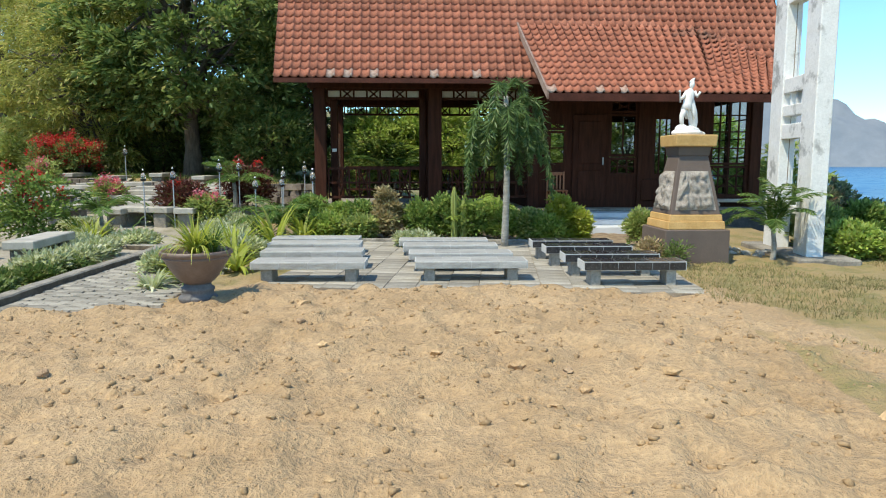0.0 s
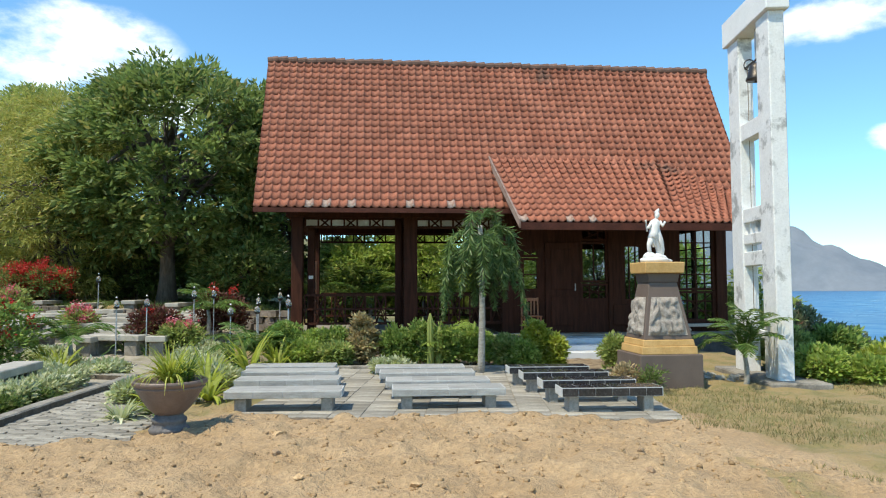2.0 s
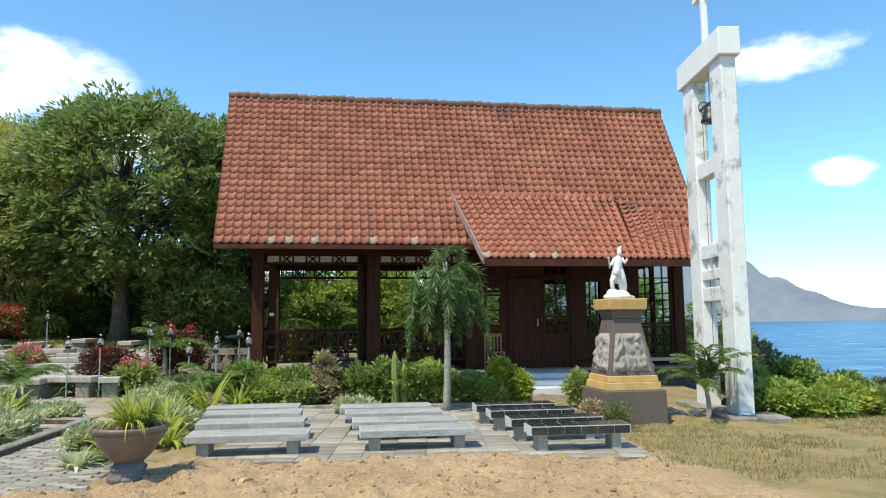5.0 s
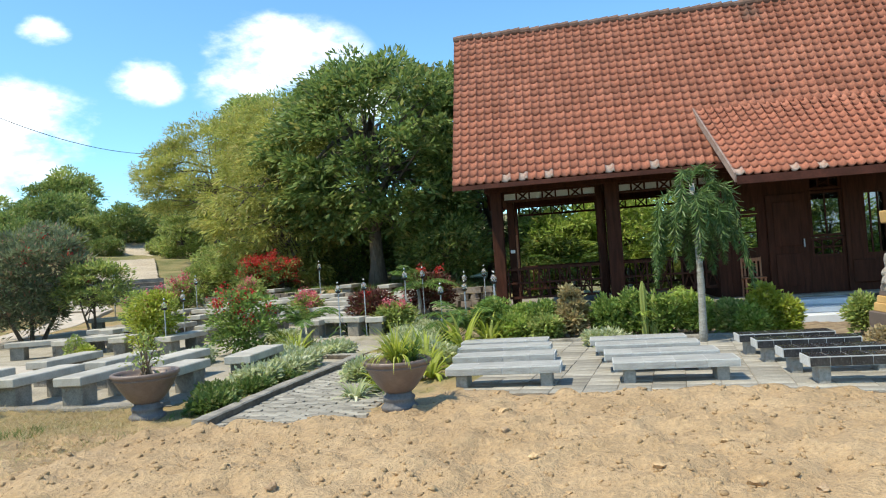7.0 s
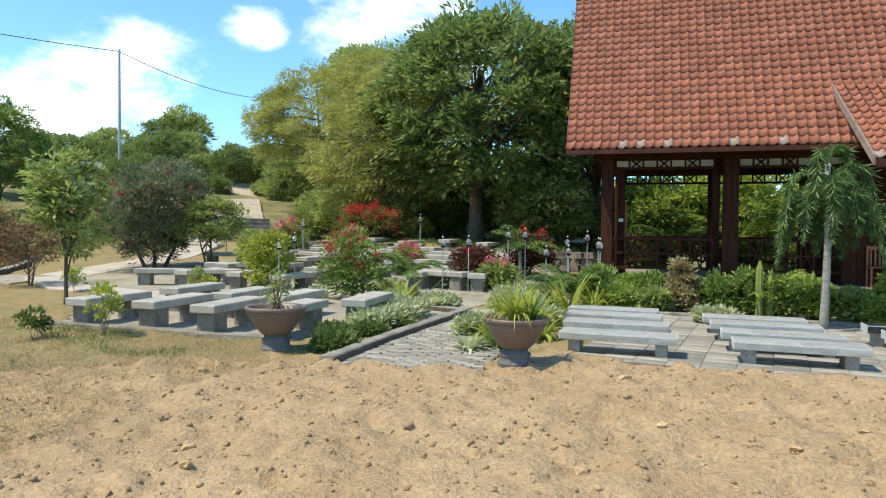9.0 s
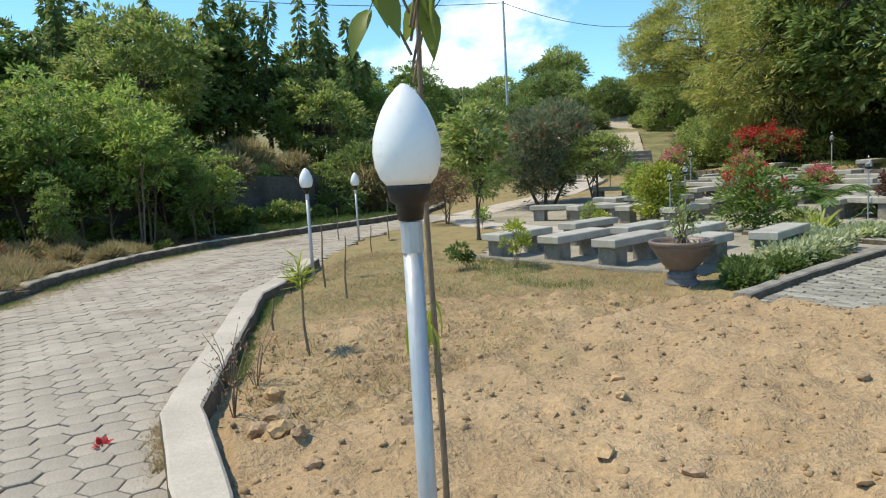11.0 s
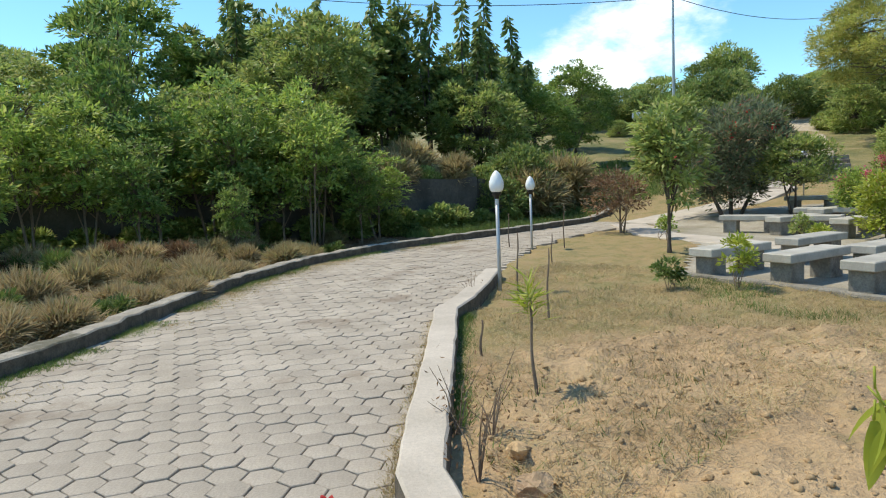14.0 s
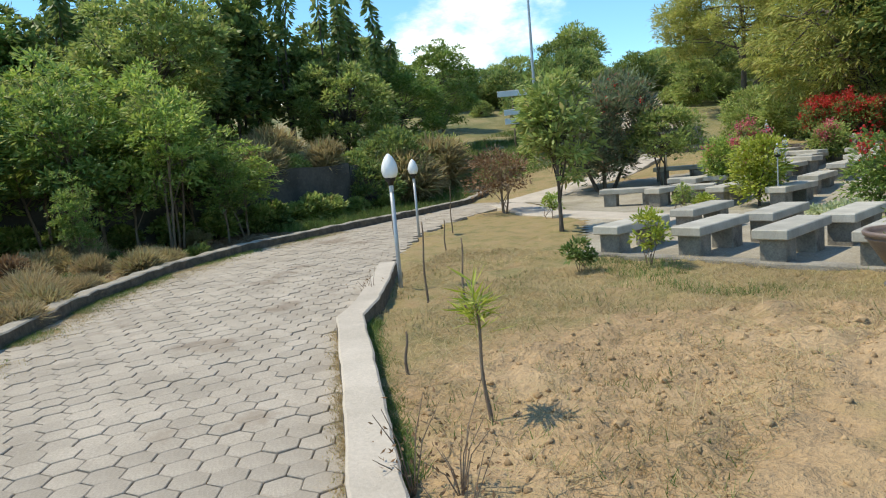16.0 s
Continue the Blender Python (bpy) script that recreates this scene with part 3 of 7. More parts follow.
# sea and far mountain
bm = bmesh.new()
vs = [bm.verts.new(p) for p in ((-3000, 120, -15.5), (4400, 60, -15.5), (4400, 4600, -15.5), (-3000, 4600, -15.5))]
bm.faces.new(vs)
sea_m = mat("sea_water", (0.015, 0.10, 0.24), (0.02, 0.14, 0.30), 0.004, 0.35, 0.15, 0.05, tone=0.25, bump_size=2.0)
tagged(part("sea", bm, sea_m), "calm blue sea reaching the far shore", "sea", kind="structure")


def mountain():
    rng = np.random.default_rng(5)
    us = np.linspace(-1, 1, 90)
    vs_ = np.linspace(0, 1, 30)
    U, V = np.meshgrid(us, vs_)
    az0 = radians(22.5)
    prof = np.interp(U, [-1, -0.75, -0.5, -0.33, -0.22, -0.05, 0.15, 0.27, 0.36, 0.6, 1], [50, 220, 430, 560, 540, 400, 215, 120, 62, 48, 30])
    X = np.sin(az0 + U * 0.45) * (3300 + 600 * V)
    Y = np.cos(az0 + U * 0.45) * (3300 + 600 * V)
    Z = -16 + prof * np.sin(np.clip(V * 1.6, 0, 1) * np.pi / 2) * (0.9 + 0.2 * vnoise(U * 22, V * 7, 3)) * np.where(V > 0.65, 1 - (V - 0.65) * 0.6, 1)
    n, k = U.shape
    i = np.arange(n * k).reshape(n, k)
    f = np.stack([i[:-1, :-1], i[:-1, 1:], i[1:, 1:], i[1:, :-1]], axis=-1).reshape(-1, 4)
    # distance haze is mixed into the base colour of the slopes
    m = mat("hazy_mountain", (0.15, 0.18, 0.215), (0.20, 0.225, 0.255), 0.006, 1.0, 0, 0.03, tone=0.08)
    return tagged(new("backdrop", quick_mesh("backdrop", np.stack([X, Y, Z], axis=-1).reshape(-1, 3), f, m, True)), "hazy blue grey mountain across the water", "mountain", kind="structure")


mountain()


# ==== kerbs, paths, walls ====
def kerb_run(name, line, width, z0, z1, m_top, m_side, label, jag=0.0, seed=0):
    """A kerb along a line, its top a sheet with a rough edge and its sides of their own material."""
    rng = random.Random(seed)
    pts = []
    for (x0, y0), (x1, y1) in zip(line, line[1:]):
        n = max(2, int(math.hypot(x1 - x0, y1 - y0) / 0.18))
        pts += [(x0 + (x1 - x0) * i / n, y0 + (y1 - y0) * i / n) for i in range(n)]
    pts.append(line[-1])
    bm = bmesh.new()
    prev = None
    for i, p in enumerate(pts):
        a, b = Vector(pts[max(i - 1, 0)]), Vector(pts[min(i + 1, len(pts) - 1)])
        d = (b - a).normalized()
        nrm = Vector((-d.y, d.x))
        c = Vector(p)
        wl, wr = width / 2 + rng.uniform(-jag, jag), width / 2 + rng.uniform(-jag, jag)
        dz = rng.uniform(-jag, jag) * 0.4
        gz = float(terrain(*p))
        l, r = c + nrm * wl, c - nrm * wr
        ring = [bm.verts.new((l.x + nrm.x * 0.02, l.y + nrm.y * 0.02, gz + z0)), bm.verts.new((l.x, l.y, gz + z1 - 0.015 + dz)), bm.verts.new((l.x - nrm.x * 0.015, l.y - nrm.y * 0.015, gz + z1 + dz)),
                bm.verts.new((r.x + nrm.x * 0.015, r.y + nrm.y * 0.015, gz + z1 + dz)), bm.verts.new((r.x, r.y, gz + z1 - 0.015 + dz)), bm.verts.new((r.x - nrm.x * 0.02, r.y - nrm.y * 0.02, gz + z0))]
        if prev:
            for k in range(5):
                f = bm.faces.new((prev[k], prev[k + 1], ring[k + 1], ring[k]))
                # the upright sides take m_side, which can have shade in its colour
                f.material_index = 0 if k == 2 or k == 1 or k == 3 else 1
        else:
            bm.faces.new(ring[::-1])
        prev = ring
    bm.faces.new(prev)
    return tagged(part(name, bm, [m_top, m_side]), label, "kerb", kind="structure")


kerb_run("kerb_inner", INNER, 0.24, -0.2, 0.15, M["kerb"], M["kerbside"], "pale concrete kerb with a rough side coloured dark as in shade", 0.007, 3)
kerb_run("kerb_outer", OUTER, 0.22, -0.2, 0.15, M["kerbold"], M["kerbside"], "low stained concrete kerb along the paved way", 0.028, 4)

# bed under the pavers
bed = bmesh.new()
bed_face = bed.faces.new([bed.verts.new((x, y, -0.035)) for x, y in HEXAREA])
bmesh.ops.triangulate(bed, faces=[bed_face])
tagged(part("road", bed, M["joint"]), "sandy bed under the hexagon pavers", "road", kind="structure")
sb = box(-1.97, 2.87, 6.91, 11.32, -0.3, 0.004)
tagged(part("pavement", sb, M["joint"]), "stone paved terrace under the low benches", "pavement", kind="structure")
gp = bmesh.new()
gf_ = gp.faces.new([gp.verts.new((x, y, -0.002)) for x, y in GREYPATH])
ext = bmesh.ops.extrude_face_region(gp, geom=[gf_])
for v in [e for e in ext["geom"] if isinstance(e, bmesh.types.BMVert)]:
    v.co.z -= 0.2
bmesh.ops.recalc_face_normals(gp, faces=gp.faces[:])
tagged(part("path", gp, M["joint"]), "grey slate footpath beside the planters", "path", kind="structure")
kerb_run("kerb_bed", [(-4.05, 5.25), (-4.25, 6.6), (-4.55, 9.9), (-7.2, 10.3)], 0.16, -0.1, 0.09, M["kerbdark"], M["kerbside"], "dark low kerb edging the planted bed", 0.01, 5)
kerb_run("kerb_garden", [(-9.15, 5.72), (-7.4, 6.0), (-5.35, 6.3)], 0.2, -0.1, 0.05, M["kerbdark"], M["kerbdark"], "low concrete edge of the bench garden", 0.01, 6)
kerb_run("kerb_terrace", [(-1.95, 11.35), (2.0, 11.35)], 0.12, -0.1, 0.07, M["kerbdark"], M["kerbdark"], "thin kerb behind the terrace", 0.006, 7)
gd = bmesh.new()
gd_x, gd_y = np.arange(-16.5, -4.6, 0.25), np.arange(5.75, 19.6, 0.25)
gd_v = {}
for xa in gd_x:
    for ya in gd_y:
        if bool(inside(GARDEN, np.array(xa + 0.125), np.array(ya + 0.125))):
            ring = []
            for cx_, cy_ in ((xa, ya), (xa + 0.25, ya), (xa + 0.25, ya + 0.25), (xa, ya + 0.25)):
                key = (round(cx_, 3), round(cy_, 3))
                if key not in gd_v:
                    gd_v[key] = gd.verts.new((cx_, cy_, float(terrain(cx_, cy_)) + 0.012))
                ring.append(gd_v[key])
            gd.faces.new(ring)
tagged(part("pavement_garden", gd, M["gravel"]), "pale gravel ground between the garden benches", "pavement", kind="structure")
kerb_run("walkway", [(-17.2, 11.2), (-14.0, 9.6), (-11.5, 9.4), (-9.4, 9.6)], 0.9, -0.1, 0.035, M["kerb"], M["kerb"], "pale concrete walkway into the bench garden", 0.015, 8)
kerb_run("walkway_back", [(-17.0, 11.5), (-17.5, 15.0), (-18.4, 18.0), (-20.6, 19.5)], 1.5, -0.1, 0.04, M["kerb"], M["kerb"], "pale concrete walkway towards the steps", 0.015, 9)


def wall_run(name, line, thick, z_low, tops, material, label, seed=1):
    rng = random.Random(seed)
    bm = bmesh.new()
    prev = None
    total = sum(math.hypot(b[0] - a[0], b[1] - a[1]) for a, b in zip(line, line[1:]))
    run = 0.0
    for (x0, y0), (x1, y1) in zip(line, line[1:]):
        L_ = math.hypot(x1 - x0, y1 - y0)
        n = max(2, int(L_ / 0.5))
        d = Vector((x1 - x0, y1 - y0)).normalized()
        nr = Vector((-d.y, d.x)) * thick / 2
        for i in range(n + (1 if (x1, y1) == line[-1] else 0)):
            p = Vector((x0, y0)).lerp(Vector((x1, y1)), i / n)
            zt = float(np.interp((run + L_ * i / n) / total, [t for t, _ in tops], [z for _, z in tops])) + rng.uniform(-0.03, 0.03)
            ring = [bm.verts.new((p.x + nr.x, p.y + nr.y, z_low)), bm.verts.new((p.x + nr.x, p.y + nr.y, zt)), bm.verts.new((p.x - nr.x, p.y - nr.y, zt)), bm.verts.new((p.x - nr.x, p.y - nr.y, z_low))]
            if prev:
                for k in range(3):
                    bm.faces.new((prev[k], prev[k + 1], ring[k + 1], ring[k]))
            else:
                bm.faces.new(ring[::-1])
            prev = ring
        run += L_
    bm.faces.new(prev)
    return tagged(part(name, bm, material), label, "wall", kind="structure")


wall_run("wall_west", WALL_LINE, 0.35, -0.6, [(0, 1.35), (0.5, 1.35), (1, 1.5)], M["wallstone"], "dark weathered retaining wall below the wooded slope")
wall_run("wall_west_upper", [(-20.3, 8.0), (-21.4, 9.8), (-23.0, 11.4)], 0.35, -0.6, [(0, 1.45), (1, 1.25)], M["wallstone"], "dark retaining wall climbing beside the slope")

# ==== chapel ====
CH = pose(-3.727, 13.0, 0, 0, 0, 8.0)
chapel = empty("chapel", CH, "dark timber chapel with a steep red clay tile roof", "chapel")
EAVE_Z, RIDGE_Z, RIDGE_V, FLOOR = 3.02, 7.06, 3.3, 0.34
U0, U1 = 0.0, 10.45
WV = 1.1          # front wall line
BACK_V = 5.5
part("floor", box(0.5, 10.5, 0.75, 5.9, -0.6, FLOOR, 0.01), M["foundation"], chapel, "dark rubble stone plinth")
part("floor_edge", box(0.46, 10.54, 0.71, 5.94, FLOOR, FLOOR + 0.05, 0.01), M["kerbdark"], chapel, "stained concrete floor edge")
for (a, b, v) in ((0.62, 0.86, WV), (0.93, 1.08, WV + 0.35), (2.86, 3.0, WV + 0.35), (3.04, 3.33, WV), (5.2, 5.45, WV), (10.15, 10.4, WV), (0.62, 0.86, BACK_V), (3.0, 3.25, BACK_V), (5.2, 5.45, BACK_V), (10.15, 10.4, BACK_V)):
    part("column", box(a, b, v, v + 0.26, FLOOR + 0.05, 3.1, 0.012), M["darkwood"], chapel)
part("beam", box(0.5, 10.5, WV - 0.02, WV + 0.22, 2.93, 3.12, 0.01), M["darkwood"], chapel)
part("beam", box(0.5, 10.5, BACK_V - 0.02, BACK_V + 0.22, 2.93, 3.12, 0.01), M["darkwood"], chapel)
part("beam", box(0.55, 0.8, WV, BACK_V, 2.9, 3.1, 0.01), M["darkwood"], chapel)
part("beam", box(5.2, 5.42, WV, BACK_V, 2.9, 3.1, 0.01), M["darkwood"], chapel)


def lattice(u0, u1, v, z0, z1, cell, parent, m, diag=True):
    """A band of timber lattice: rails, uprights and crossed braces."""
    w = 0.035
    part("rail", box(u0, u1, v, v + 0.05, z0, z0 + w * 1.5), m, parent)
    part("rail", box(u0, u1, v, v + 0.05, z1 - w * 1.5, z1), m, parent)
    n = max(1, round((u1 - u0) / cell))
    for i in range(n + 1):
        u = u0 + (u1 - u0) * i / n
        part("upright", box(u - w / 2, u + w / 2, v + 0.002, v + 0.048, z0 + w, z1 - w), m, parent)
    if diag:
        for i in range(n):
            if i % 2 == 0:
                continue
            a, b = u0 + (u1 - u0) * i / n, u0 + (u1 - u0) * (i + 1) / n
            for p, q in (((a, z0), (b, z1)), ((a, z1), (b, z0))):
                bm = tube([(p[0], v + 0.025, p[1]), (q[0], v + 0.025, q[1])], w * 0.5, 4)
                part("brace", bm, m, parent)


for u0, u1 in ((0.9, 2.86), (3.33, 5.2)):
    lattice(u0, u1, WV + 0.1, 2.70, 2.94, 0.27, chapel, M["darkwood"])
    # added white board gives the lattice gaps the brightness of sky showing through
    part("fascia_board", box(u0, u1, WV + 0.16, WV + 0.19, 2.75, 2.9), M["white"], chapel, "white board standing for bright sky seen through the lattice")
    lattice(u0, u1, WV + 0.1, 0.60, 1.27, 0.22, chapel, M["darkwood"])
    part("rail", box(u0, u1, WV + 0.08, WV + 0.17, 0.92, 0.96), M["darkwood"], chapel)
for u0, u1 in ((0.9, 3.0), (3.25, 5.2)):
    lattice(u0, u1, BACK_V + 0.1, 0.60, 1.27, 0.3, chapel, M["darkwood"])
    lattice(u0, u1, BACK_V + 0.1, 2.66, 2.94, 0.3, chapel, M["darkwood"])
part("panel", box(0.95, 1.12, WV + 0.5, WV + 0.56, FLOOR + 0.05, 2.0, 0.006), M["redwood"], chapel, "varnished board beside the corner post")


def wall_with_holes(name, u0, u1, z0, z1, v, thick, holes, m, parent):
    """A wall panel with openings cut through it."""
    us = sorted({u0, u1, *[h[0] for h in holes], *[h[1] for h in holes]})
    zs = sorted({z0, z1, *[h[2] for h in holes], *[h[3] for h in holes]})
    bm = bmesh.new()
    for a, b in zip(us, us[1:]):
        for c, d in zip(zs, zs[1:]):
            cu, cz = (a + b) / 2, (c + d) / 2
            if not any(h[0] < cu < h[1] and h[2] < cz < h[3] for h in holes):
                box(a, b, v, v + thick, c, d, 0, bm)
    bmesh.ops.remove_doubles(bm, verts=bm.verts[:], dist=0.0005)
    return part(name, bm, m, parent)


WALL_HOLES = [(5.66, 6.05, 1.32, 2.24), (7.0, 7.62, 1.1, 2.72), (7.98, 8.42, 1.08, 2.36), (9.27, 10.12, 0.62, 2.76)]
wall_with_holes("wall", 5.45, 10.15, FLOOR + 0.05, 2.95, WV + 0.06, 0.12, WALL_HOLES, M["darkwood"], chapel)
wall_with_holes("wall", 5.2, 10.4, FLOOR + 0.05, 2.95, BACK_V + 0.06, 0.12, [(5.9, 7.4, 1.0, 2.5), (8.2, 9.2, 0.9, 2.5), (9.5, 10.1, 0.6, 2.7)], M["darkwood"], chapel)
part("wall", box(5.2, 5.3, WV + 0.2, BACK_V, FLOOR + 0.05, 2.95), M["darkwood"], chapel)
bm = box(10.22, 10.32, WV + 0.27, BACK_V, FLOOR + 0.05, 0.62)
for v0, v1, z0, z1 in ((WV + 0.27, BACK_V, 2.76, 2.95), (3.6, BACK_V, 0.62, 2.76), (2.42, 2.52, 0.62, 2.76)):
    box(10.22, 10.32, v0, v1, z0, z1, 0, bm)
part("wall", bm, M["darkwood"], chapel)
for k in range(1, 5):
    for v0, v1 in ((WV + 0.27, 2.42), (2.52, 3.6)):
        z = 0.62 + 2.14 * k / 5
        part("glazing_bar", box(10.255, 10.285, v0, v1, z - 0.014, z + 0.014), M["darkwood"], chapel)


def window(u0, u1, z0, z1, v, cols, rows, parent, braces=False):
    fr = new("window")
    fr.parent = parent
    for bx in ((u0, u0 + 0.05, z0, z1), (u1 - 0.05, u1, z0, z1), (u0 + 0.05, u1 - 0.05, z0, z0 + 0.05), (u0 + 0.05, u1 - 0.05, z1 - 0.05, z1)):
        part("window_frame", box(bx[0], bx[1], v - 0.02, v + 0.05, bx[2], bx[3], 0.004), M["darkwood"], fr)
    for i in range(1, cols):
        u = u0 + (u1 - u0) * i / cols
        part("glazing_bar", box(u - 0.014, u + 0.014, v, v + 0.035, z0 + 0.05, z1 - 0.05), M["darkwood"], fr)
    for i in range(1, rows):
        z = z0 + (z1 - z0) * i / rows
        part("glazing_bar", box(u0 + 0.05, u1 - 0.05, v + 0.003, v + 0.032, z - 0.014, z + 0.014), M["darkwood"], fr)
    if braces:
        for p, q in (((u0, z0), (u1, z1)), ((u0, z1), (u1, z0))):
            part("brace", tube([(p[0], v + 0.018, p[1]), (q[0], v + 0.018, q[1])], 0.014, 4), M["darkwood"], fr)
    g = part("pane", box(u0 + 0.03, u1 - 0.03, v + 0.014, v + 0.02, z0 + 0.03, z1 - 0.03), M["glasspane"], fr)
    g.visible_shadow = False
    return fr


window(5.66, 6.05, 1.32, 2.05, WV + 0.08, 1, 2, chapel)
window(5.66, 6.05, 2.07, 2.24, WV + 0.08, 2, 1, chapel, True)
window(7.0, 7.62, 1.50, 2.42, WV + 0.08, 2, 1, chapel)
window(7.0, 7.62, 1.1, 1.48, WV + 0.08, 3, 2, chapel, True)
window(7.0, 7.62, 2.44, 2.72, WV + 0.08, 3, 1, chapel, True)
window(7.98, 8.42, 1.08, 2.36, WV + 0.08, 3, 1, chapel)
window(9.27, 10.12, 0.62, 1.30, WV + 0.08, 4, 3, chapel, True)
window(9.27, 10.12, 1.32, 2.76, WV + 0.08, 4, 4, chapel)
door = part("door", box(6.18, 6.92, WV + 0.0, WV + 0.06, FLOOR + 0.05, 2.4, 0.008), M["darkwood"], chapel, "dark stained closed timber door")
for z0, z1 in ((0.55, 1.2), (1.35, 2.25)):
    part("door_panel", box(6.3, 6.8, WV - 0.018, WV + 0.002, z0, z1, 0.008), M["darkwood"], door)
part("door_handle", tube([(6.84, WV - 0.05, 1.32), (6.84, WV - 0.05, 1.48)], 0.012, 6), M["galv"], door)
part("trim", box(7.63, 7.72, WV + 0.02, WV + 0.1, FLOOR + 0.05, 2.9, 0.005), M["darkwood"], chapel)
part("trim", box(8.9, 9.0, WV + 0.02, WV + 0.1, FLOOR + 0.05, 2.9, 0.005), M["darkwood"], chapel)
part("sill", box(9.2, 10.5, WV - 0.12, WV + 0.06, 0.50, 0.57, 0.008), M["kerb"], chapel, "pale concrete sill")
part("wainscot", box(7.72, 8.9, WV + 0.0, WV + 0.06, 0.55, 1.0, 0.008), M["darkwood"], chapel)
# steps to the door
stairs = empty("steps", CH @ pose(0, 0, 0), "pale tiled steps up to the chapel door", "steps")
for k in range(3):
    part("step", box(6.15, 7.4, -0.55 + 0.36 * k, 0.76, -0.2 if k == 0 else FLOOR * k / 3 + 0.003, FLOOR * (k + 1) / 3, 0.012), M["stair"], stairs)
part("cheek", box(5.96, 6.14, -0.3, 0.74, -0.2, 0.36, 0.015), M["kerbdark"], stairs, "low stained side wall of the steps")


part("notice", box(0.96, 1.06, WV + 0.33, WV + 0.345, 1.60, 1.67, 0.003), M["white"], chapel, "small white notice on the post")
chair = empty("wooden_chair", CH @ pose(5.62, 0.80, FLOOR + 0.055), "reddish wooden chair with a slatted back by the wall", "chair")
for cx_ in (0.0, 0.36):
    for cy_ in (0.0, 0.30):
        part("leg", box(cx_, cx_ + 0.035, cy_, cy_ + 0.035, -0.005, 0.36 if cy_ == 0 else 0.78, 0.004), M["redwood"], chair)
part("seat", box(-0.01, 0.405, -0.01, 0.30, 0.36, 0.385, 0.006), M["redwood"], chair)
part("top_rail", box(0.035, 0.36, 0.302, 0.33, 0.70, 0.77, 0.006), M["redwood"], chair)
for k in range(4):
    part("slat", box(0.06 + k * 0.075, 0.095 + k * 0.075, 0.308, 0.324, 0.40, 0.70, 0.003), M["redwood"], chair)


# ---- roof ----
def roof_point(u, s):
    """A point on the front slope: u along the eave, s from eave (0) to ridge (1)."""
    ends = -0.25 * s, 0.65 * s
    uu = U0 + ends[0] + (U1 + ends[1] - U0 - ends[0]) * u
    sag = -0.05 * math.sin(math.pi * s)
    return Vector((uu, RIDGE_V * s, EAVE_Z + (RIDGE_Z - EAVE_Z) * s + sag))


def roof_slab(name, back):
    bm = bmesh.new()
    rows = []
    for i in range(9):
        s = i / 8
        l, r = roof_point(0, s), roof_point(1, s)
        if back:
            l.y, r.y = 2 * RIDGE_V - l.y, 2 * RIDGE_V - r.y
        rows.append([bm.verts.new(l - Vector((0, 0, 0.06))), bm.verts.new(r - Vector((0, 0, 0.06)))])
    for a, b in zip(rows, rows[1:]):
        bm.faces.new((a[0], a[1], b[1], b[0]))
    bmesh.ops.solidify(bm, geom=bm.faces[:], thickness=0.07)
    return part(name, bm, M["fascia"], chapel)


roof = roof_slab("roof", False)
roof_back = roof_slab("roof_back", True)
part("fascia", box(U0, U1, -0.04, 0.0, EAVE_Z - 0.11, EAVE_Z - 0.02, 0.004), M["fascia"], chapel, "dark brown fascia board")
for uu, s_ in ((0, 1), (1, -1)):
    bm = bmesh.new()
    a, b = roof_point(uu, 0), roof_point(uu, 1)
    for back in (False, True):
        p, q = a.copy(), b.copy()
        if back:
            p.y, q.y = 2 * RIDGE_V - p.y, 2 * RIDGE_V - q.y
        dn = Vector((0, 0, -0.2))
        vs = [bm.verts.new(v) for v in (p, q, q + dn, p + dn)]
        bm.faces.new(vs)
    bmesh.ops.solidify(bm, geom=bm.faces[:], thickness=0.035)
    part("bargeboard", bm, M["fascia"], chapel)
# gable infill
for uu, face in ((0.75, -1), (10.3, 1)):
    bm = bmesh.new()
    pts = [(uu, 0.95, 3.0), (uu, 2 * RIDGE_V - 0.95, 3.0), (uu, RIDGE_V, RIDGE_Z - 0.75)]
    f = bm.faces.new([bm.verts.new(p) for p in pts])
    bmesh.ops.solidify(bm, geom=[f], thickness=0.08)
    part("gable", bm, M["darkwood"], chapel)
part("ceiling", box(0.6, 10.4, 0.95, 5.7, 3.12, 3.17), M["darkwood"], chapel)

# porch roof: a flatter plane from the main slope out over the steps
PU0, PU1, P_TOP_S, P_V, P_Z = 5.2, 9.72, 0.30, -0.95, 2.66


def porch_point(u, s):
    """u 0..1 along, s 0 at the porch eave to 1 where it meets the main slope."""
    top_u0, top_u1 = 4.93, 10.32
    top_s = P_TOP_S - (P_TOP_S - 0.06) * max(0.0, (u - 0.7) / 0.3)
    top = roof_point(0, top_s)
    uu = (PU0 + (PU1 - PU0) * u) * (1 - s) + (top_u0 + (top_u1 - top_u0) * u) * s
    v = P_V * (1 - s) + top.y * s
    z = P_Z * (1 - s) + (top.z + 0.05) * s
    return Vector((uu, v, z))


bm = bmesh.new()
grid = [[bm.verts.new(porch_point(i / 12, j / 5) - Vector((0, 0, 0.05))) for i in range(13)] for j in range(6)]
for j in range(5):
    for i in range(12):
        bm.faces.new((grid[j][i], grid[j][i + 1], grid[j + 1][i + 1], grid[j + 1][i]))
bmesh.ops.solidify(bm, geom=bm.faces[:], thickness=0.06)
porch = part("porch_roof", bm, M["fascia"], chapel)
bm = bmesh.new()
fr = [porch_point(i / 12, 0) for i in range(13)]
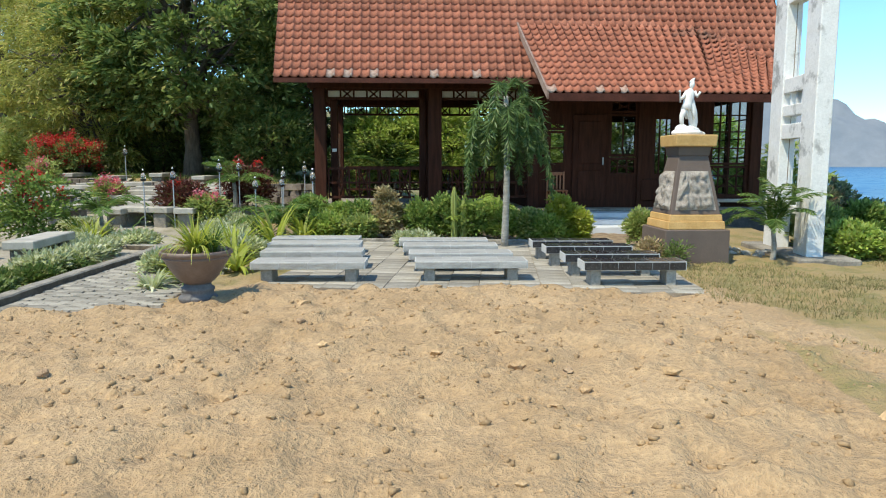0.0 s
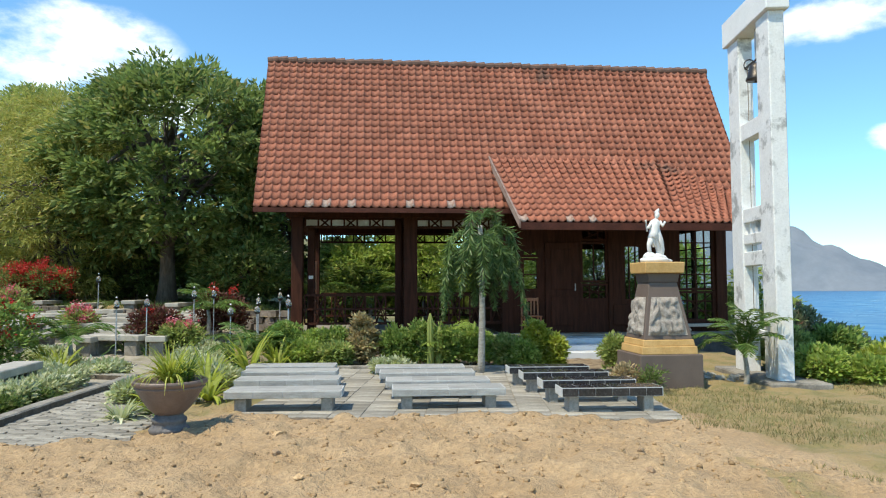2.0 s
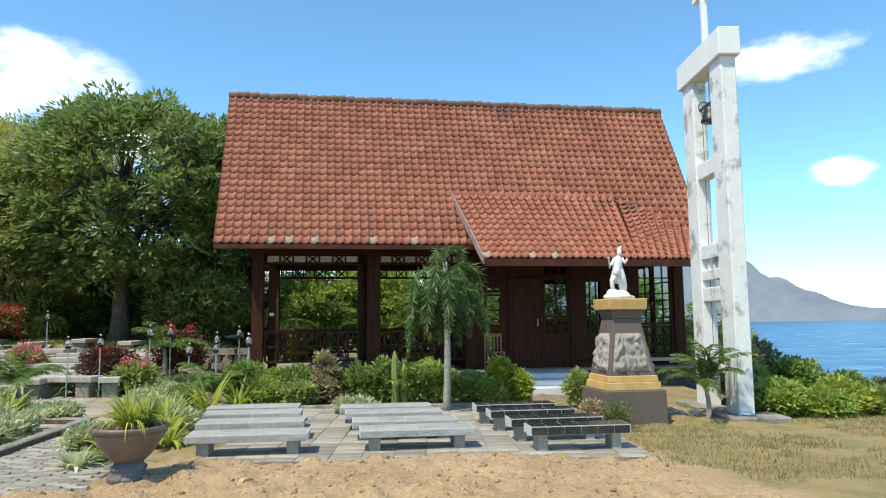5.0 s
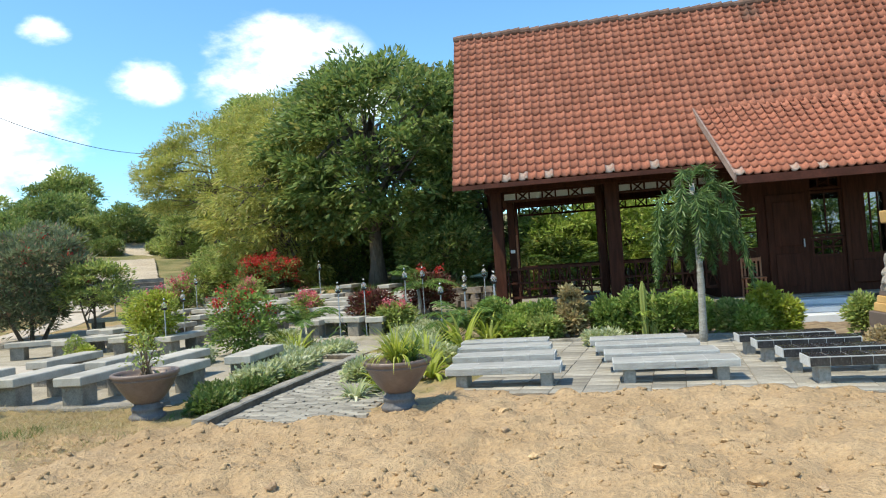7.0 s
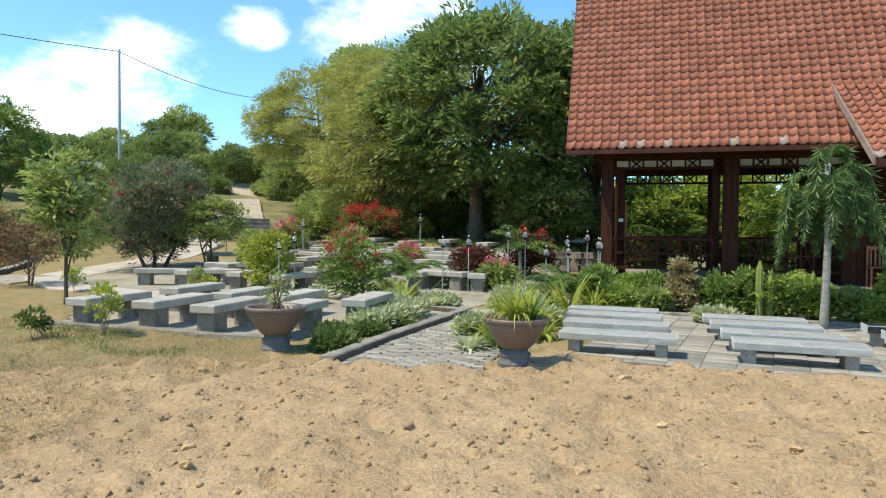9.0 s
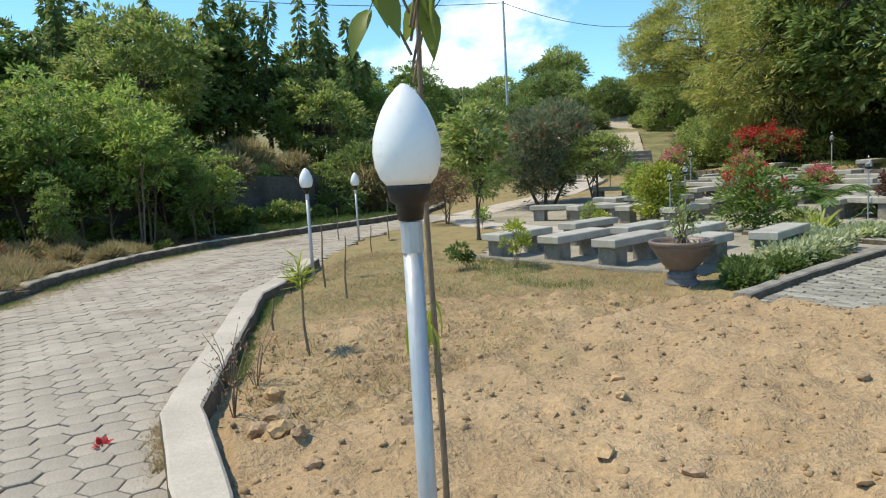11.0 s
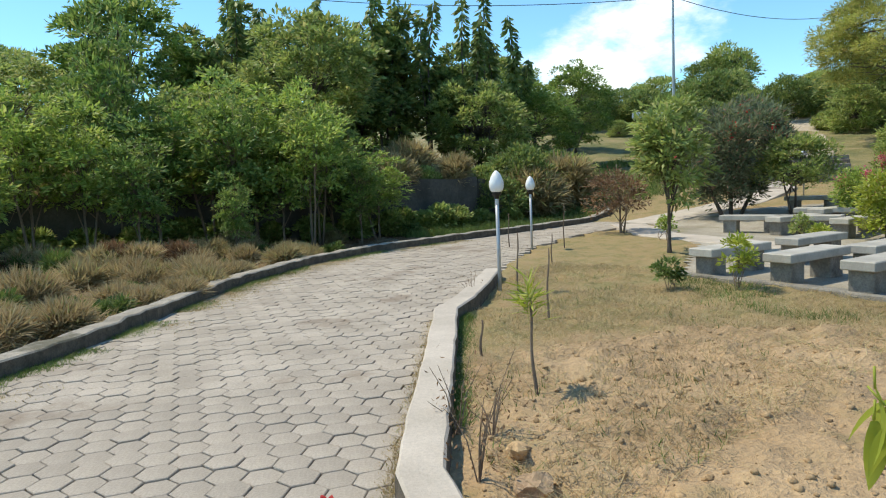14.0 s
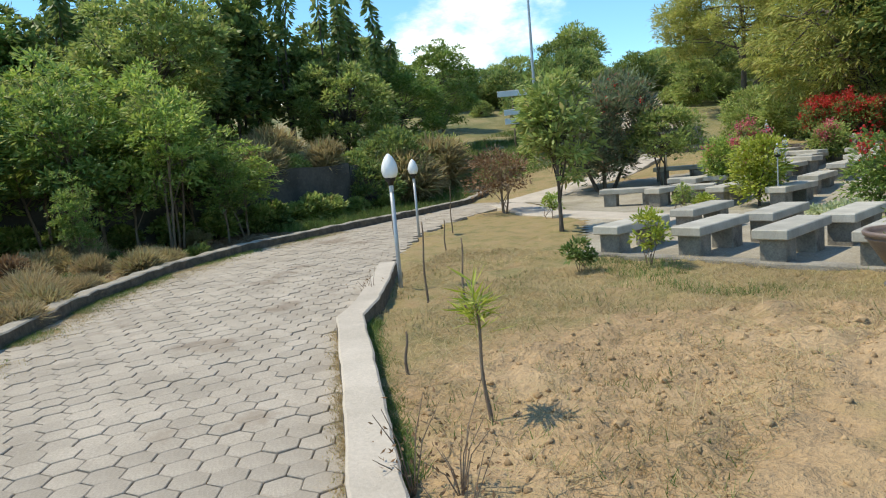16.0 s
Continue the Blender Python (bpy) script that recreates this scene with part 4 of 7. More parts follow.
for a, b in zip(fr, fr[1:]):
    bm.faces.new([bm.verts.new(p) for p in (a + Vector((0, -0.03, -0.02)), b + Vector((0, -0.03, -0.02)), b + Vector((0, -0.03, -0.16)), a + Vector((0, -0.03, -0.16)))])
bmesh.ops.remove_doubles(bm, verts=bm.verts[:], dist=0.001)
bmesh.ops.solidify(bm, geom=bm.faces[:], thickness=0.03)
part("fascia", bm, M["fascia"], chapel)
bm = bmesh.new()
for a, b in zip([porch_point(0, j / 5) for j in range(6)], [porch_point(0, (j + 1) / 5) for j in range(5)]):
    bm.faces.new([bm.verts.new(p) for p in (a + Vector((-0.03, 0, 0.05)), b + Vector((-0.03, 0, 0.05)), b + Vector((-0.03, 0, -0.12)), a + Vector((-0.03, 0, -0.12)))])
bmesh.ops.remove_doubles(bm, verts=bm.verts[:], dist=0.001)
bmesh.ops.solidify(bm, geom=bm.faces[:], thickness=0.035)
part("bargeboard", bm, M["barge"], chapel, "grey weathered bargeboard")
part("beam", box(5.3, 10.3, -0.45, -0.3, 2.55, 2.68, 0.01), M["darkwood"], chapel)

# ==== benches ====
def bench_low(name, length, depth, height, thick, m_top, m_edge, m_leg, label, group, tiles, grout=None):
    """A low bench: a tiled slab on two block legs. Origin: front left corner on the ground."""
    th = empty(name, None, label, "bench", group)
    slab = part("seat_core", box(0, length, 0, depth, height - thick, height - 0.003), grout or m_edge, th)
    n = tiles
    for i in range(n):
        a, b = max(0.011, length * i / n + 0.003), min(length - 0.011, length * (i + 1) / n - 0.003)
        for j in range(2):
            c, d = (0.011, depth / 2 - 0.003) if j == 0 else (depth / 2 + 0.003, depth - 0.011)
            part("tile", box(a, b, c, d, height - 0.02, height, 0.003), m_top, slab)
        part("tile", box(a, b, -0.006, 0.003, height - thick + 0.004, height - 0.012, 0.002), m_edge, slab)
    for x in (length * 0.08, length * 0.82):
        part("leg", box(x, x + length * 0.10, 0.05, depth - 0.05, -0.02, height - thick, 0.01), m_leg, th)
    return th


BN = Vector((-math.sin(radians(13)), math.cos(radians(13)), 0))
grey_bench = bench_low("bench", 1.3, 0.42, 0.235, 0.085, M["granite"], M["granite"], M["concrete"], "low bench of grey stone slabs on concrete legs", "terrace benches", 4, M["grout"])
black_bench = bench_low("bench", 1.14, 0.33, 0.275, 0.10, M["blackslab"], M["blackslab"], M["concrete"], "low bench with polished black tiles and pale joints", "terrace benches", 6, M["grout"])
first = {}
for proto, base, rows in ((grey_bench, (-2.14, 7.12), (0, 0.98, 1.85, 2.55)), (grey_bench, (-0.29, 7.35), (0, 0.72, 1.55, 2.2)), (black_bench, (1.60, 7.20), (0, 0.66, 1.45, 2.1))):
    for k, r in enumerate(rows):
        p = Vector((*base, 0.012)) + BN * r
        m = pose(p.x, p.y, p.z, 0, 0, 6)
        if proto not in first:
            proto.matrix_world = m
            first[proto] = True
        else:
            copy_thing(proto, m)


def bench_garden(name):
    th = empty(name, None, "pale concrete slab bench on two block legs", "bench", "garden benches")
    part("seat", box(-0.19, 0.19, 0, 1.3, 0.29, 0.40, 0.012), M["lightstone"], th)
    for y in (0.08, 0.93):
        part("leg", box(-0.14, 0.14, y, y + 0.28, -0.05, 0.29, 0.012), M["kerbdark"], th)
    return th


gb = bench_garden("bench")
spots = [(-8.55, 5.75, 9), (-7.5, 5.95, 9), (-6.5, 6.0, 9), (-5.55, 6.15, 9),
         (-8.75, 7.55, 9), (-7.45, 7.35, 10), (-6.5, 7.4, 9), (-5.25, 7.6, 12)]
for r in range(6):
    for c in range(6):
        x, y = -12.0 + c * 1.35 - r * 0.25, 10.9 + r * 1.55 + (c % 2) * 0.2
        if inside(GARDEN, np.array(x), np.array(y)) and not (x > -8.4 and y < 11.5):
            spots.append((x, y, 8 + (r * 7 + c * 5) % 9 - 4))
spots += [(-13.4, 10.9, -62), (-12.4, 11.4, -62), (-14.9, 14.6, -62), (-13.9, 14.8, -62), (-12.9, 12.6, -60), (-5.75, 12.75, 80), (-5.9, 13.5, 80), (-7.0, 14.6, 80), (-7.4, 15.6, 80), (-7.2, 16.4, 80), (-9.6, 16.6, 80), (-9.0, 15.3, 80), (-11.4, 16.6, 80), (-5.8, 16.2, 80), (-10.9, 15.4, 80), (-8.7, 17.4, 80), (-6.2, 17.0, 80)]
for k, (x, y, a) in enumerate(spots):
    m = pose(x, y, float(terrain(x, y)), 0, 0, a)
    if k == 0:
        gb.matrix_world = m
    else:
        copy_thing(gb, m)

# ==== planters ====
def planter(name, x, y, label):
    th = empty(name, pose(x, y, 0.0) @ Matrix.Diagonal((0.89, 0.89, 0.95, 1)), label, "planter", "clay planters")
    part("foot", lathe([(0.20, -0.02), (0.215, 0.03), (0.205, 0.05), (0.18, 0.06), (0.17, 0.10), (0.185, 0.115), (0.18, 0.14), (0.15, 0.155), (0.145, 0.20)], 28), M["potfoot"], th, "grey turned foot", True)
    body = part("bowl", lathe([(0.140, 0.18), (0.175, 0.205), (0.225, 0.25), (0.30, 0.355), (0.35, 0.44), (0.368, 0.475), (0.372, 0.48), (0.392, 0.495), (0.398, 0.52), (0.385, 0.535), (0.35, 0.532), (0.335, 0.50), (0.31, 0.46), (0.05, 0.455)], 40), M["pot"], th, "brown bowl with a rolled rim", True)
    part("band", lathe([(0.356, 0.448), (0.374, 0.458), (0.366, 0.47)], 40), M["pot"], body, "", True)
    part("soil", lathe([(0.30, 0.458), (0.20, 0.475), (0.02, 0.48)], 20), M["soil"], th)
    return th


POT1, POT2 = (-5.05, 5.68), (-2.33, 6.18)
planter("planter", *POT1, "brown clay bowl planter on a turned foot with a sparse shrub")
planter("planter", *POT2, "brown clay bowl planter on a turned foot beside the slate path")

# ==== pedestal and statue ====
ped = empty("pedestal", pose(3.29, 9.62, 0, 0, 0, 8.6), "brown painted pedestal with carved stone panels and ochre bands", "pedestal")


def frustum(a, b, z0, z1, bevel=0.006):
    bm = bmesh.new()
    bmesh.ops.create_cube(bm, size=1)
    for v in bm.verts:
        r = b if v.co.z > 0 else a
        v.co = Vector((math.copysign(r, v.co.x), math.copysign(r, v.co.y), z1 if v.co.z > 0 else z0))
    if bevel:
        bmesh.ops.bevel(bm, geom=bm.edges[:], offset=bevel, segments=1, affect="EDGES")
    return bm


part("base", frustum(0.455, 0.45, -0.08, 0.46, 0.012), M["brownpaint"], ped)
part("band", frustum(0.405, 0.395, 0.46, 0.57, 0.008), M["ochre"], ped, "ochre lower band")
part("band", frustum(0.375, 0.365, 0.57, 0.66, 0.008), M["ochre"], ped, "ochre upper band")
part("shaft", frustum(0.35, 0.205, 0.66, 1.46, 0.006), M["brownpaint"], ped)
part("neck", frustum(0.215, 0.235, 1.46, 1.585, 0.006), M["brownpaint"], ped)
part("cap", frustum(0.285, 0.295, 1.585, 1.745, 0.012), M["ochre"], ped, "ochre painted cap slab")
rng = np.random.default_rng(11)
for k in range(4):
    nu, nv = 26, 30
    us, vs_ = np.linspace(-1, 1, nu), np.linspace(0, 1, nv)
    U, V = np.meshgrid(us, vs_)
    z = 0.72 + V * 0.53
    half = 0.35 - (z - 0.66) / 0.8 * 0.145
    w = (half - 0.05)
    lum = np.abs(np.sin(U * 5 + 3 * vnoise(U * 3 + 7 * k, V * 4, k)) * np.cos(V * 8 + 4 * vnoise(U * 2, V * 3 + k, 9))) + 0.6 * vnoise(U * 8, V * 9, 20 + k)
    edge = np.clip((1 - np.abs(U)) * 6, 0, 1) * np.clip(V * 9, 0, 1) * np.clip((1 - V) * 9, 0, 1)
    off = 0.004 + 0.05 * lum * edge
    P = np.stack([U * w, -(half + off), z], axis=-1).reshape(-1, 3)
    i = np.arange(nu * nv).reshape(nv, nu)
    f = np.stack([i[:-1, :-1], i[:-1, 1:], i[1:, 1:], i[1:, :-1]], axis=-1).reshape(-1, 4)
    ob = put("relief_panel", quick_mesh("relief_panel", P, f, M["relief"], True), ped, pose(0, 0, 0, 0, 0, 90 * k))
    ob["label"] = "carved grey stone relief panel"


def statue():
    bm = bmesh.new()

    def blob(c, r, rot=0.0):
        b2 = bmesh.new()
        bmesh.ops.create_icosphere(b2, subdivisions=2, radius=1)
        for v in b2.verts:
            v.co = Vector((v.co.x * r[0], v.co.y * r[1], v.co.z * r[2]))
        bmesh.ops.rotate(b2, verts=b2.verts[:], matrix=Matrix.Rotation(rot, 3, "Y"))
        bmesh.ops.translate(b2, verts=b2.verts[:], vec=c)
        join(bm, b2)
    for c, r in (((0, 0, 0.03), (0.22, 0.17, 0.05)), ((-0.08, 0.0, 0.07), (0.10, 0.10, 0.07)), ((0.08, 0.03, 0.06), (0.11, 0.09, 0.05)), ((0.02, -0.05, 0.06), (0.09, 0.07, 0.06)), ((0.18, 0, 0.02), (0.08, 0.06, 0.03)), ((-0.15, 0.02, 0.03), (0.07, 0.07, 0.04))):
        blob(c, r)
    # striding legs, a wrapped skirt, torso, raised and lowered arm, head with a hat
    join(bm, tube([(-0.075, -0.02, 0.08), (-0.095, -0.03, 0.17), (-0.10, -0.04, 0.235), (-0.04, -0.01, 0.33)], [0.022, 0.030, 0.034, 0.05], 10))
    join(bm, tube([(0.06, 0.02, 0.07), (0.05, 0.01, 0.18), (0.03, 0.0, 0.26), (0.0, 0, 0.34)], [0.024, 0.034, 0.04, 0.055], 10))
    join(bm, tube([(0.095, 0.03, 0.06), (0.10, 0.03, 0.16), (0.075, 0.02, 0.28), (0.02, 0.01, 0.42), (0.0, 0.0, 0.44)], [0.035, 0.055, 0.06, 0.062, 0.03], 10))
    join(bm, tube([(-0.02, -0.01, 0.31), (-0.01, 0, 0.38), (0.005, 0, 0.45), (0.02, 0, 0.53), (0.03, 0, 0.565)], [0.085, 0.066, 0.070, 0.066, 0.03], 12))
    blob((0.04, -0.01, 0.615), (0.036, 0.04, 0.05), 0.2)
    join(bm, tube([(0.03, 0.0, 0.635), (0.05, 0, 0.665), (0.075, 0.0, 0.70)], [0.036, 0.028, 0.008], 10))
    join(bm, tube([(0.08, 0, 0.53), (0.115, -0.03, 0.475), (0.15, -0.04, 0.53)], [0.028, 0.022, 0.017], 8))
    join(bm, tube([(-0.03, 0, 0.53), (-0.09, -0.03, 0.46), (-0.13, -0.04, 0.44)], [0.028, 0.022, 0.017], 8))
    join(bm, tube([(-0.125, -0.04, 0.40), (-0.14, -0.04, 0.53), (-0.15, -0.04, 0.545)], [0.012, 0.012, 0.02], 6))
    for k in range(5):
        a = k * 1.3
        join(bm, tube([(0.09 * math.cos(a) * 0.7, 0.06 * math.sin(a), 0.32), (0.05 + 0.07 * math.cos(a), 0.05 * math.sin(a), 0.2)], [0.018, 0.012], 6))
    return bm


st = part("statue", statue(), M["plaster"], None, "", True)
st.matrix_world = pose(3.27, 9.62, 1.745, 0, 0, 5) @ Matrix.Diagonal((0.98, 0.95, 1.12, 1))
tagged(st, "white plaster figure standing on the pedestal cap", "statue")

# ==== bell tower ====
tower = empty("bell_tower", pose(5.06, 9.55, 0), "tall white concrete bell tower with peeling paint", "tower")
for y0 in (0.0, 1.16):
    part("post", box(-0.115, 0.115, y0, y0 + 0.45, -0.1, 5.42, 0.012), M["peel"], tower)
part("plinth", box(-0.35, 0.5, -0.3, 1.95, -0.15, 0.06, 0.02), M["kerbdark"], tower, "stained concrete plinth")
part("beam", box(-0.17, 0.17, -0.08, 1.69, 5.42, 5.85, 0.012), M["white"], tower, "top beam")
for z0, z1 in ((3.72, 3.98), (2.40, 2.62), (2.06, 2.22), (1.72, 1.94), (0.62, 0.74)):
    part("crossbeam", box(-0.10, 0.10, 0.45, 1.16, z0, z1, 0.008), M["peel"], tower)
for k in range(3):
    y = 0.55 + k * 0.2
    part("baluster", box(-0.06, 0.06, y, y + 0.06, 2.22, 2.40, 0.004), M["peel"], tower)
cross = part("cross", box(-0.045, 0.045, 0.76, 0.85, 5.85, 7.3, 0.008), M["white"], tower, "white cross on the tower top")
part("cross_arm", box(-0.045, 0.045, 0.45, 1.16, 6.75, 6.85, 0.008), M["white"], cross)
bell = empty("bell", pose(5.06, 10.30, 4.62), "dark metal bell hung between the tower posts", "bell")
part("bell_body", lathe([(0.15, -0.02), (0.155, 0.0), (0.125, 0.06), (0.105, 0.16), (0.09, 0.22), (0.05, 0.25), (0.02, 0.26)], 20), M["bronze"], bell, "", True)
part("clapper", tube([(0, 0, 0.1), (0, 0, -0.05)], [0.012, 0.022], 6), M["bronze"], bell)
part("yoke", tube([(0, -0.30, 0.30), (0, 0.42, 0.30)], 0.022, 8), M["bronze"], bell)
part("hanger", tube([(0, 0, 0.24), (0, 0, 0.82)], 0.012, 6), M["galv"], bell)
wheel = bmesh.new()
for k in range(12):
    a, b = 2 * math.pi * k / 12, 2 * math.pi * (k + 1) / 12
    tube([(0.09 * math.cos(a), 0.24, 0.30 + 0.09 * math.sin(a)), (0.09 * math.cos(b), 0.24, 0.30 + 0.09 * math.sin(b))], 0.01, 5, wheel)
part("wheel", wheel, M["bronze"], bell)
part("rope", tube([(0.0, 0.33, 0.28), (0.0, 0.33, -1.0), (0.0, 0.34, -3.6)], 0.006, 5), M["stick"], bell, "thin bell rope")

# ==== lamps ====
def flame_lamp(name, x, y, h, lean=0.0, size=1.0):
    """A pipe with a black socket and a pointed opal globe."""
    th = empty(name, pose(x, y, float(terrain(x, y)), 0, lean, 0), "grey pipe garden lamp with a pointed white globe", "garden lamp", "white globe lamps")
    g = h - 0.255 * size
    part("pole", tube([(0, 0, -0.1), (0, 0, g - 0.11)], 0.024, 14), M["galv"], th, "", True)
    part("sleeve", tube([(0, 0, g - 0.16), (0, 0, g - 0.085)], 0.027, 14), M["galv"], th)
    part("socket", lathe([(0.030, g - 0.082), (0.036, g - 0.042), (0.056 * size, g - 0.035), (0.062 * size, g - 0.005), (0.062 * size, g + 0.004), (0.05 * size, g + 0.008)], 24), M["black"], th, "black plastic socket", True)
    prof = [(0.060, 0.0), (0.078, 0.02), (0.090, 0.05), (0.0945, 0.085), (0.091, 0.12), (0.080, 0.155), (0.064, 0.19), (0.044, 0.22), (0.022, 0.243), (0.006, 0.254)]
    part("globe", lathe([(r * size, g + 0.002 + z * size * 1.08) for r, z in prof], 36), M["bulb"], th, "opal white pointed globe", True)
    return th


flame_lamp("garden_lamp", -1.645, 0.125, 1.612, 0.0, 0.87)
flame_lamp("garden_lamp", -9.31, 3.14, 1.53)
flame_lamp("garden_lamp", -13.48, 6.03, 1.44)
flame_lamp("garden_lamp", -16.6, 17.3, 1.48)


def lantern(name):
    """A thin post with a black holder and a clear ribbed globe."""
    th = empty(name, None, "thin grey post lamp with a clear glass globe", "garden lamp", "glass globe lamps")
    part("pole", tube([(0, 0, -0.1), (0, 0, 0.93)], 0.012, 10), M["galv"], th)
    part("socket", lathe([(0.02, 0.92), (0.055, 0.94), (0.06, 0.96), (0.04, 0.97)], 18), M["black"], th)
    part("globe", lathe([(0.034, 0.965), (0.05, 0.985), (0.055, 1.015), (0.048, 1.048), (0.033, 1.073), (0.015, 1.088), (0.006, 1.092)], 20), M["clear"], th, "clear glass globe", True)
    part("finial", lathe([(0.016, 1.13), (0.02, 1.14), (0.006, 1.165)], 10), M["galv"], th)
    return th


lan = lantern("garden_lamp")
for k, (x, y, s) in enumerate(((-6.25, 12.6, 1.0), (-9.9, 12.3, 1.05), (-12.6, 16.2, 1.1), (-9.3, 11.0, 1.0), (-5.7, 12.7, 1.02), (-3.8, 12.0, 0.96), (-5.3, 14.0, 1.12), (-5.1, 14.6, 1.12), (-9.6, 18.0, 1.15), (-3.25, 13.9, 1.08), (-3.05, 13.2, 1.08), (-4.1, 14.6, 1.1), (-3.9, 15.6, 1.2), (-3.75, 13.4, 0.95))):
    m = pose(x, y, float(terrain(x, y)))
    o = lan if k == 0 else copy_thing(lan, m)
    o.matrix_world = m @ Matrix.Diagonal((1, 1, s, 1))

# ==== back of the garden ====
def rubble(name, line, z0, height, label):
    """A dry stone wall of many rough stones."""
    rng_ = random.Random(8)
    bm = bmesh.new()
    for (x0, y0), (x1, y1) in zip(line, line[1:]):
        L_ = math.hypot(x1 - x0, y1 - y0)
        d = Vector((x1 - x0, y1 - y0, 0)) / L_
        z = 0.0
        while z < height:
            hh = rng_.uniform(0.12, 0.2)
            t = rng_.uniform(0, 0.2)
            while t < L_:
                w = rng_.uniform(0.16, 0.38)
                c = Vector((x0, y0, z0 + z + hh / 2)) + d * (t + w / 2) + Vector((-d.y, d.x, 0)) * rng_.uniform(-0.04, 0.04)
                b2 = bmesh.new()
                bmesh.ops.create_cube(b2, size=1)
                for v in b2.verts:
                    v.co = Vector((v.co.x * w * rng_.uniform(0.75, 1.0), v.co.y * 0.3 * rng_.uniform(0.8, 1.1), v.co.z * hh * rng_.uniform(0.75, 1.02)))
                bmesh.ops.rotate(b2, verts=b2.verts[:], matrix=Matrix.Rotation(math.atan2(d.y, d.x) + rng_.uniform(-0.15, 0.15), 3, "Z"))
                bmesh.ops.translate(b2, verts=b2.verts[:], vec=c)
                join(bm, b2)
                t += w
            z += hh
    return tagged(part(name, bm, M["stonewall"]), label, "wall", kind="structure")


rubble("wall_bank", [(-15.2, 19.2), (-11.0, 18.6), (-6.8, 17.6), (-4.2, 17.2)], 0.3, 0.5, "low dry stone wall holding the bank behind the benches")
hill_steps = empty("steps", pose(-18.6, 19.7, float(terrain(-18.6, 19.7)) - 0.02, 0, 0, 42), "worn brown steps climbing to the track", "steps")
for k in range(6):
    part("step", box(-1.5, 1.5, k * 0.36, k * 0.36 + 0.45, -0.4 if k == 0 else k * 0.15 - 0.12, 0.15 * (k + 1), 0.015), M["kerbdark"] if k % 2 else M["stonewall"], hill_steps)
kerb_run("track", [(-20.0, 21.2), (-22.4, 24.0), (-26.0, 28.0), (-30.5, 33.0), (-34.0, 37.0), (-37.0, 39.5)], 2.7, -0.3, 0.08, M["road"], M["road"], "pale concrete track climbing the hill", 0.04, 12)
pole = empty("utility_pole", pose(-30.0, 24.1, float(terrain(-30, 24.1)) - 0.3), "thin grey steel utility pole", "pole")
ph = 10.25 - pole.matrix_world.translation.z
part("pole", tube([(0, 0, 0), (0, 0, ph)], [0.09, 0.055], 10), M["galv"], pole)
part("insulator", lathe([(0.03, ph - 0.25), (0.06, ph - 0.2), (0.03, ph - 0.12)], 10), M["white"], pole)


def cable(name, a, b, sag):
    pts = []
    for i in range(25):
        t = i / 24
        p = Vector(a).lerp(Vector(b), t)
        p.z -= sag * 4 * t * (1 - t)
        pts.append(p)
    ob = part(name, tube(pts, 0.018, 5), M["cable"])
    return tagged(ob, "black overhead cable slung from the pole", "cable")


CAB_L, CAB_R = (-40.0, -2.7, 12.2), (-34.0, 44.0, 11.6)
cable("cable", (-30.0, 24.1, 10.15), CAB_L, 0.9)
cable("cable", (-30.0, 24.1, 10.15), CAB_R, 0.9)
# road sign by the small tree and loose stones
sgn = empty("sign", pose(-25.2, 18.5, float(terrain(-25.2, 18.5)), 0, 0, 52), "white direction boards on a thin brown post", "sign")
part("post", tube([(0, 0, -0.1), (0, 0, 2.5)], 0.035, 8), M["stick"], sgn)
for z0, half in ((1.05, 0.38), (1.42, 0.40), (2.2, 0.62)):
    part("board", box(-half, half, -0.06, -0.035, z0, z0 + 0.24, 0.006), M["white"], sgn)


def rock(name, x, y, r, seed, material, label):
    b = bmesh.new()
    bmesh.ops.create_icosphere(b, subdivisions=2, radius=r)
    rg = random.Random(seed)
    o = Vector((rg.uniform(0, 50), rg.uniform(0, 50), rg.uniform(0, 50)))
    for v in b.verts:
        v.co *= 1 + 0.8 * noise.noise(v.co / r * 1.3 + o)
        v.co.z *= 0.72
    ob = part(name, b, material, None)
    ob.location = (x, y, float(ground_z(x, y)) + r * 0.28)
    ob.rotation_euler = (0, 0, rg.uniform(0, 6))
    return tagged(ob, label, "stone", "clods on the bare earth")


for k, (x, y, r) in enumerate(((0.80, 4.15, 0.075), (1.13, 4.02, 0.05), (-2.03, 1.72, 0.07), (-2.9, 2.25, 0.05), (-3.05, 2.1, 0.04), (-2.7, 2.0, 0.035), (1.5, 4.4, 0.045), (1.9, 4.6, 0.05), (0.3, 5.0, 0.04), (-0.6, 4.4, 0.045),
                                (-4.1, 0.62, 0.085), (-3.6, 0.55, 0.05), (-3.75, 0.5, 0.06), (-3.9, 0.42, 0.06), (-3.3, 0.5, 0.05), (-4.5, 0.75, 0.07), (-5.3, 1.5, 0.045), (-3.3, 1.05, 0.055), (-5.1, 2.5, 0.05), (2.0, 5.3, 0.035), (-1.0, 5.2, 0.05), (-1.55, 3.3, 0.06), (-3.9, 3.0, 0.05), (-2.2, 3.6, 0.05))):
    rock("stone", x, y, r * (1.0 if y < 0.8 else 0.72), 40 + k, M["rockdark"] if k % 3 else M["sandclod"], "rough brown clod lying on the bare earth")

# ==== plants ====
RNG = np.random.default_rng(3)


def unit(n, rng):
    v = rng.normal(size=(n, 3))
    return v / np.linalg.norm(v, axis=1, keepdims=True)


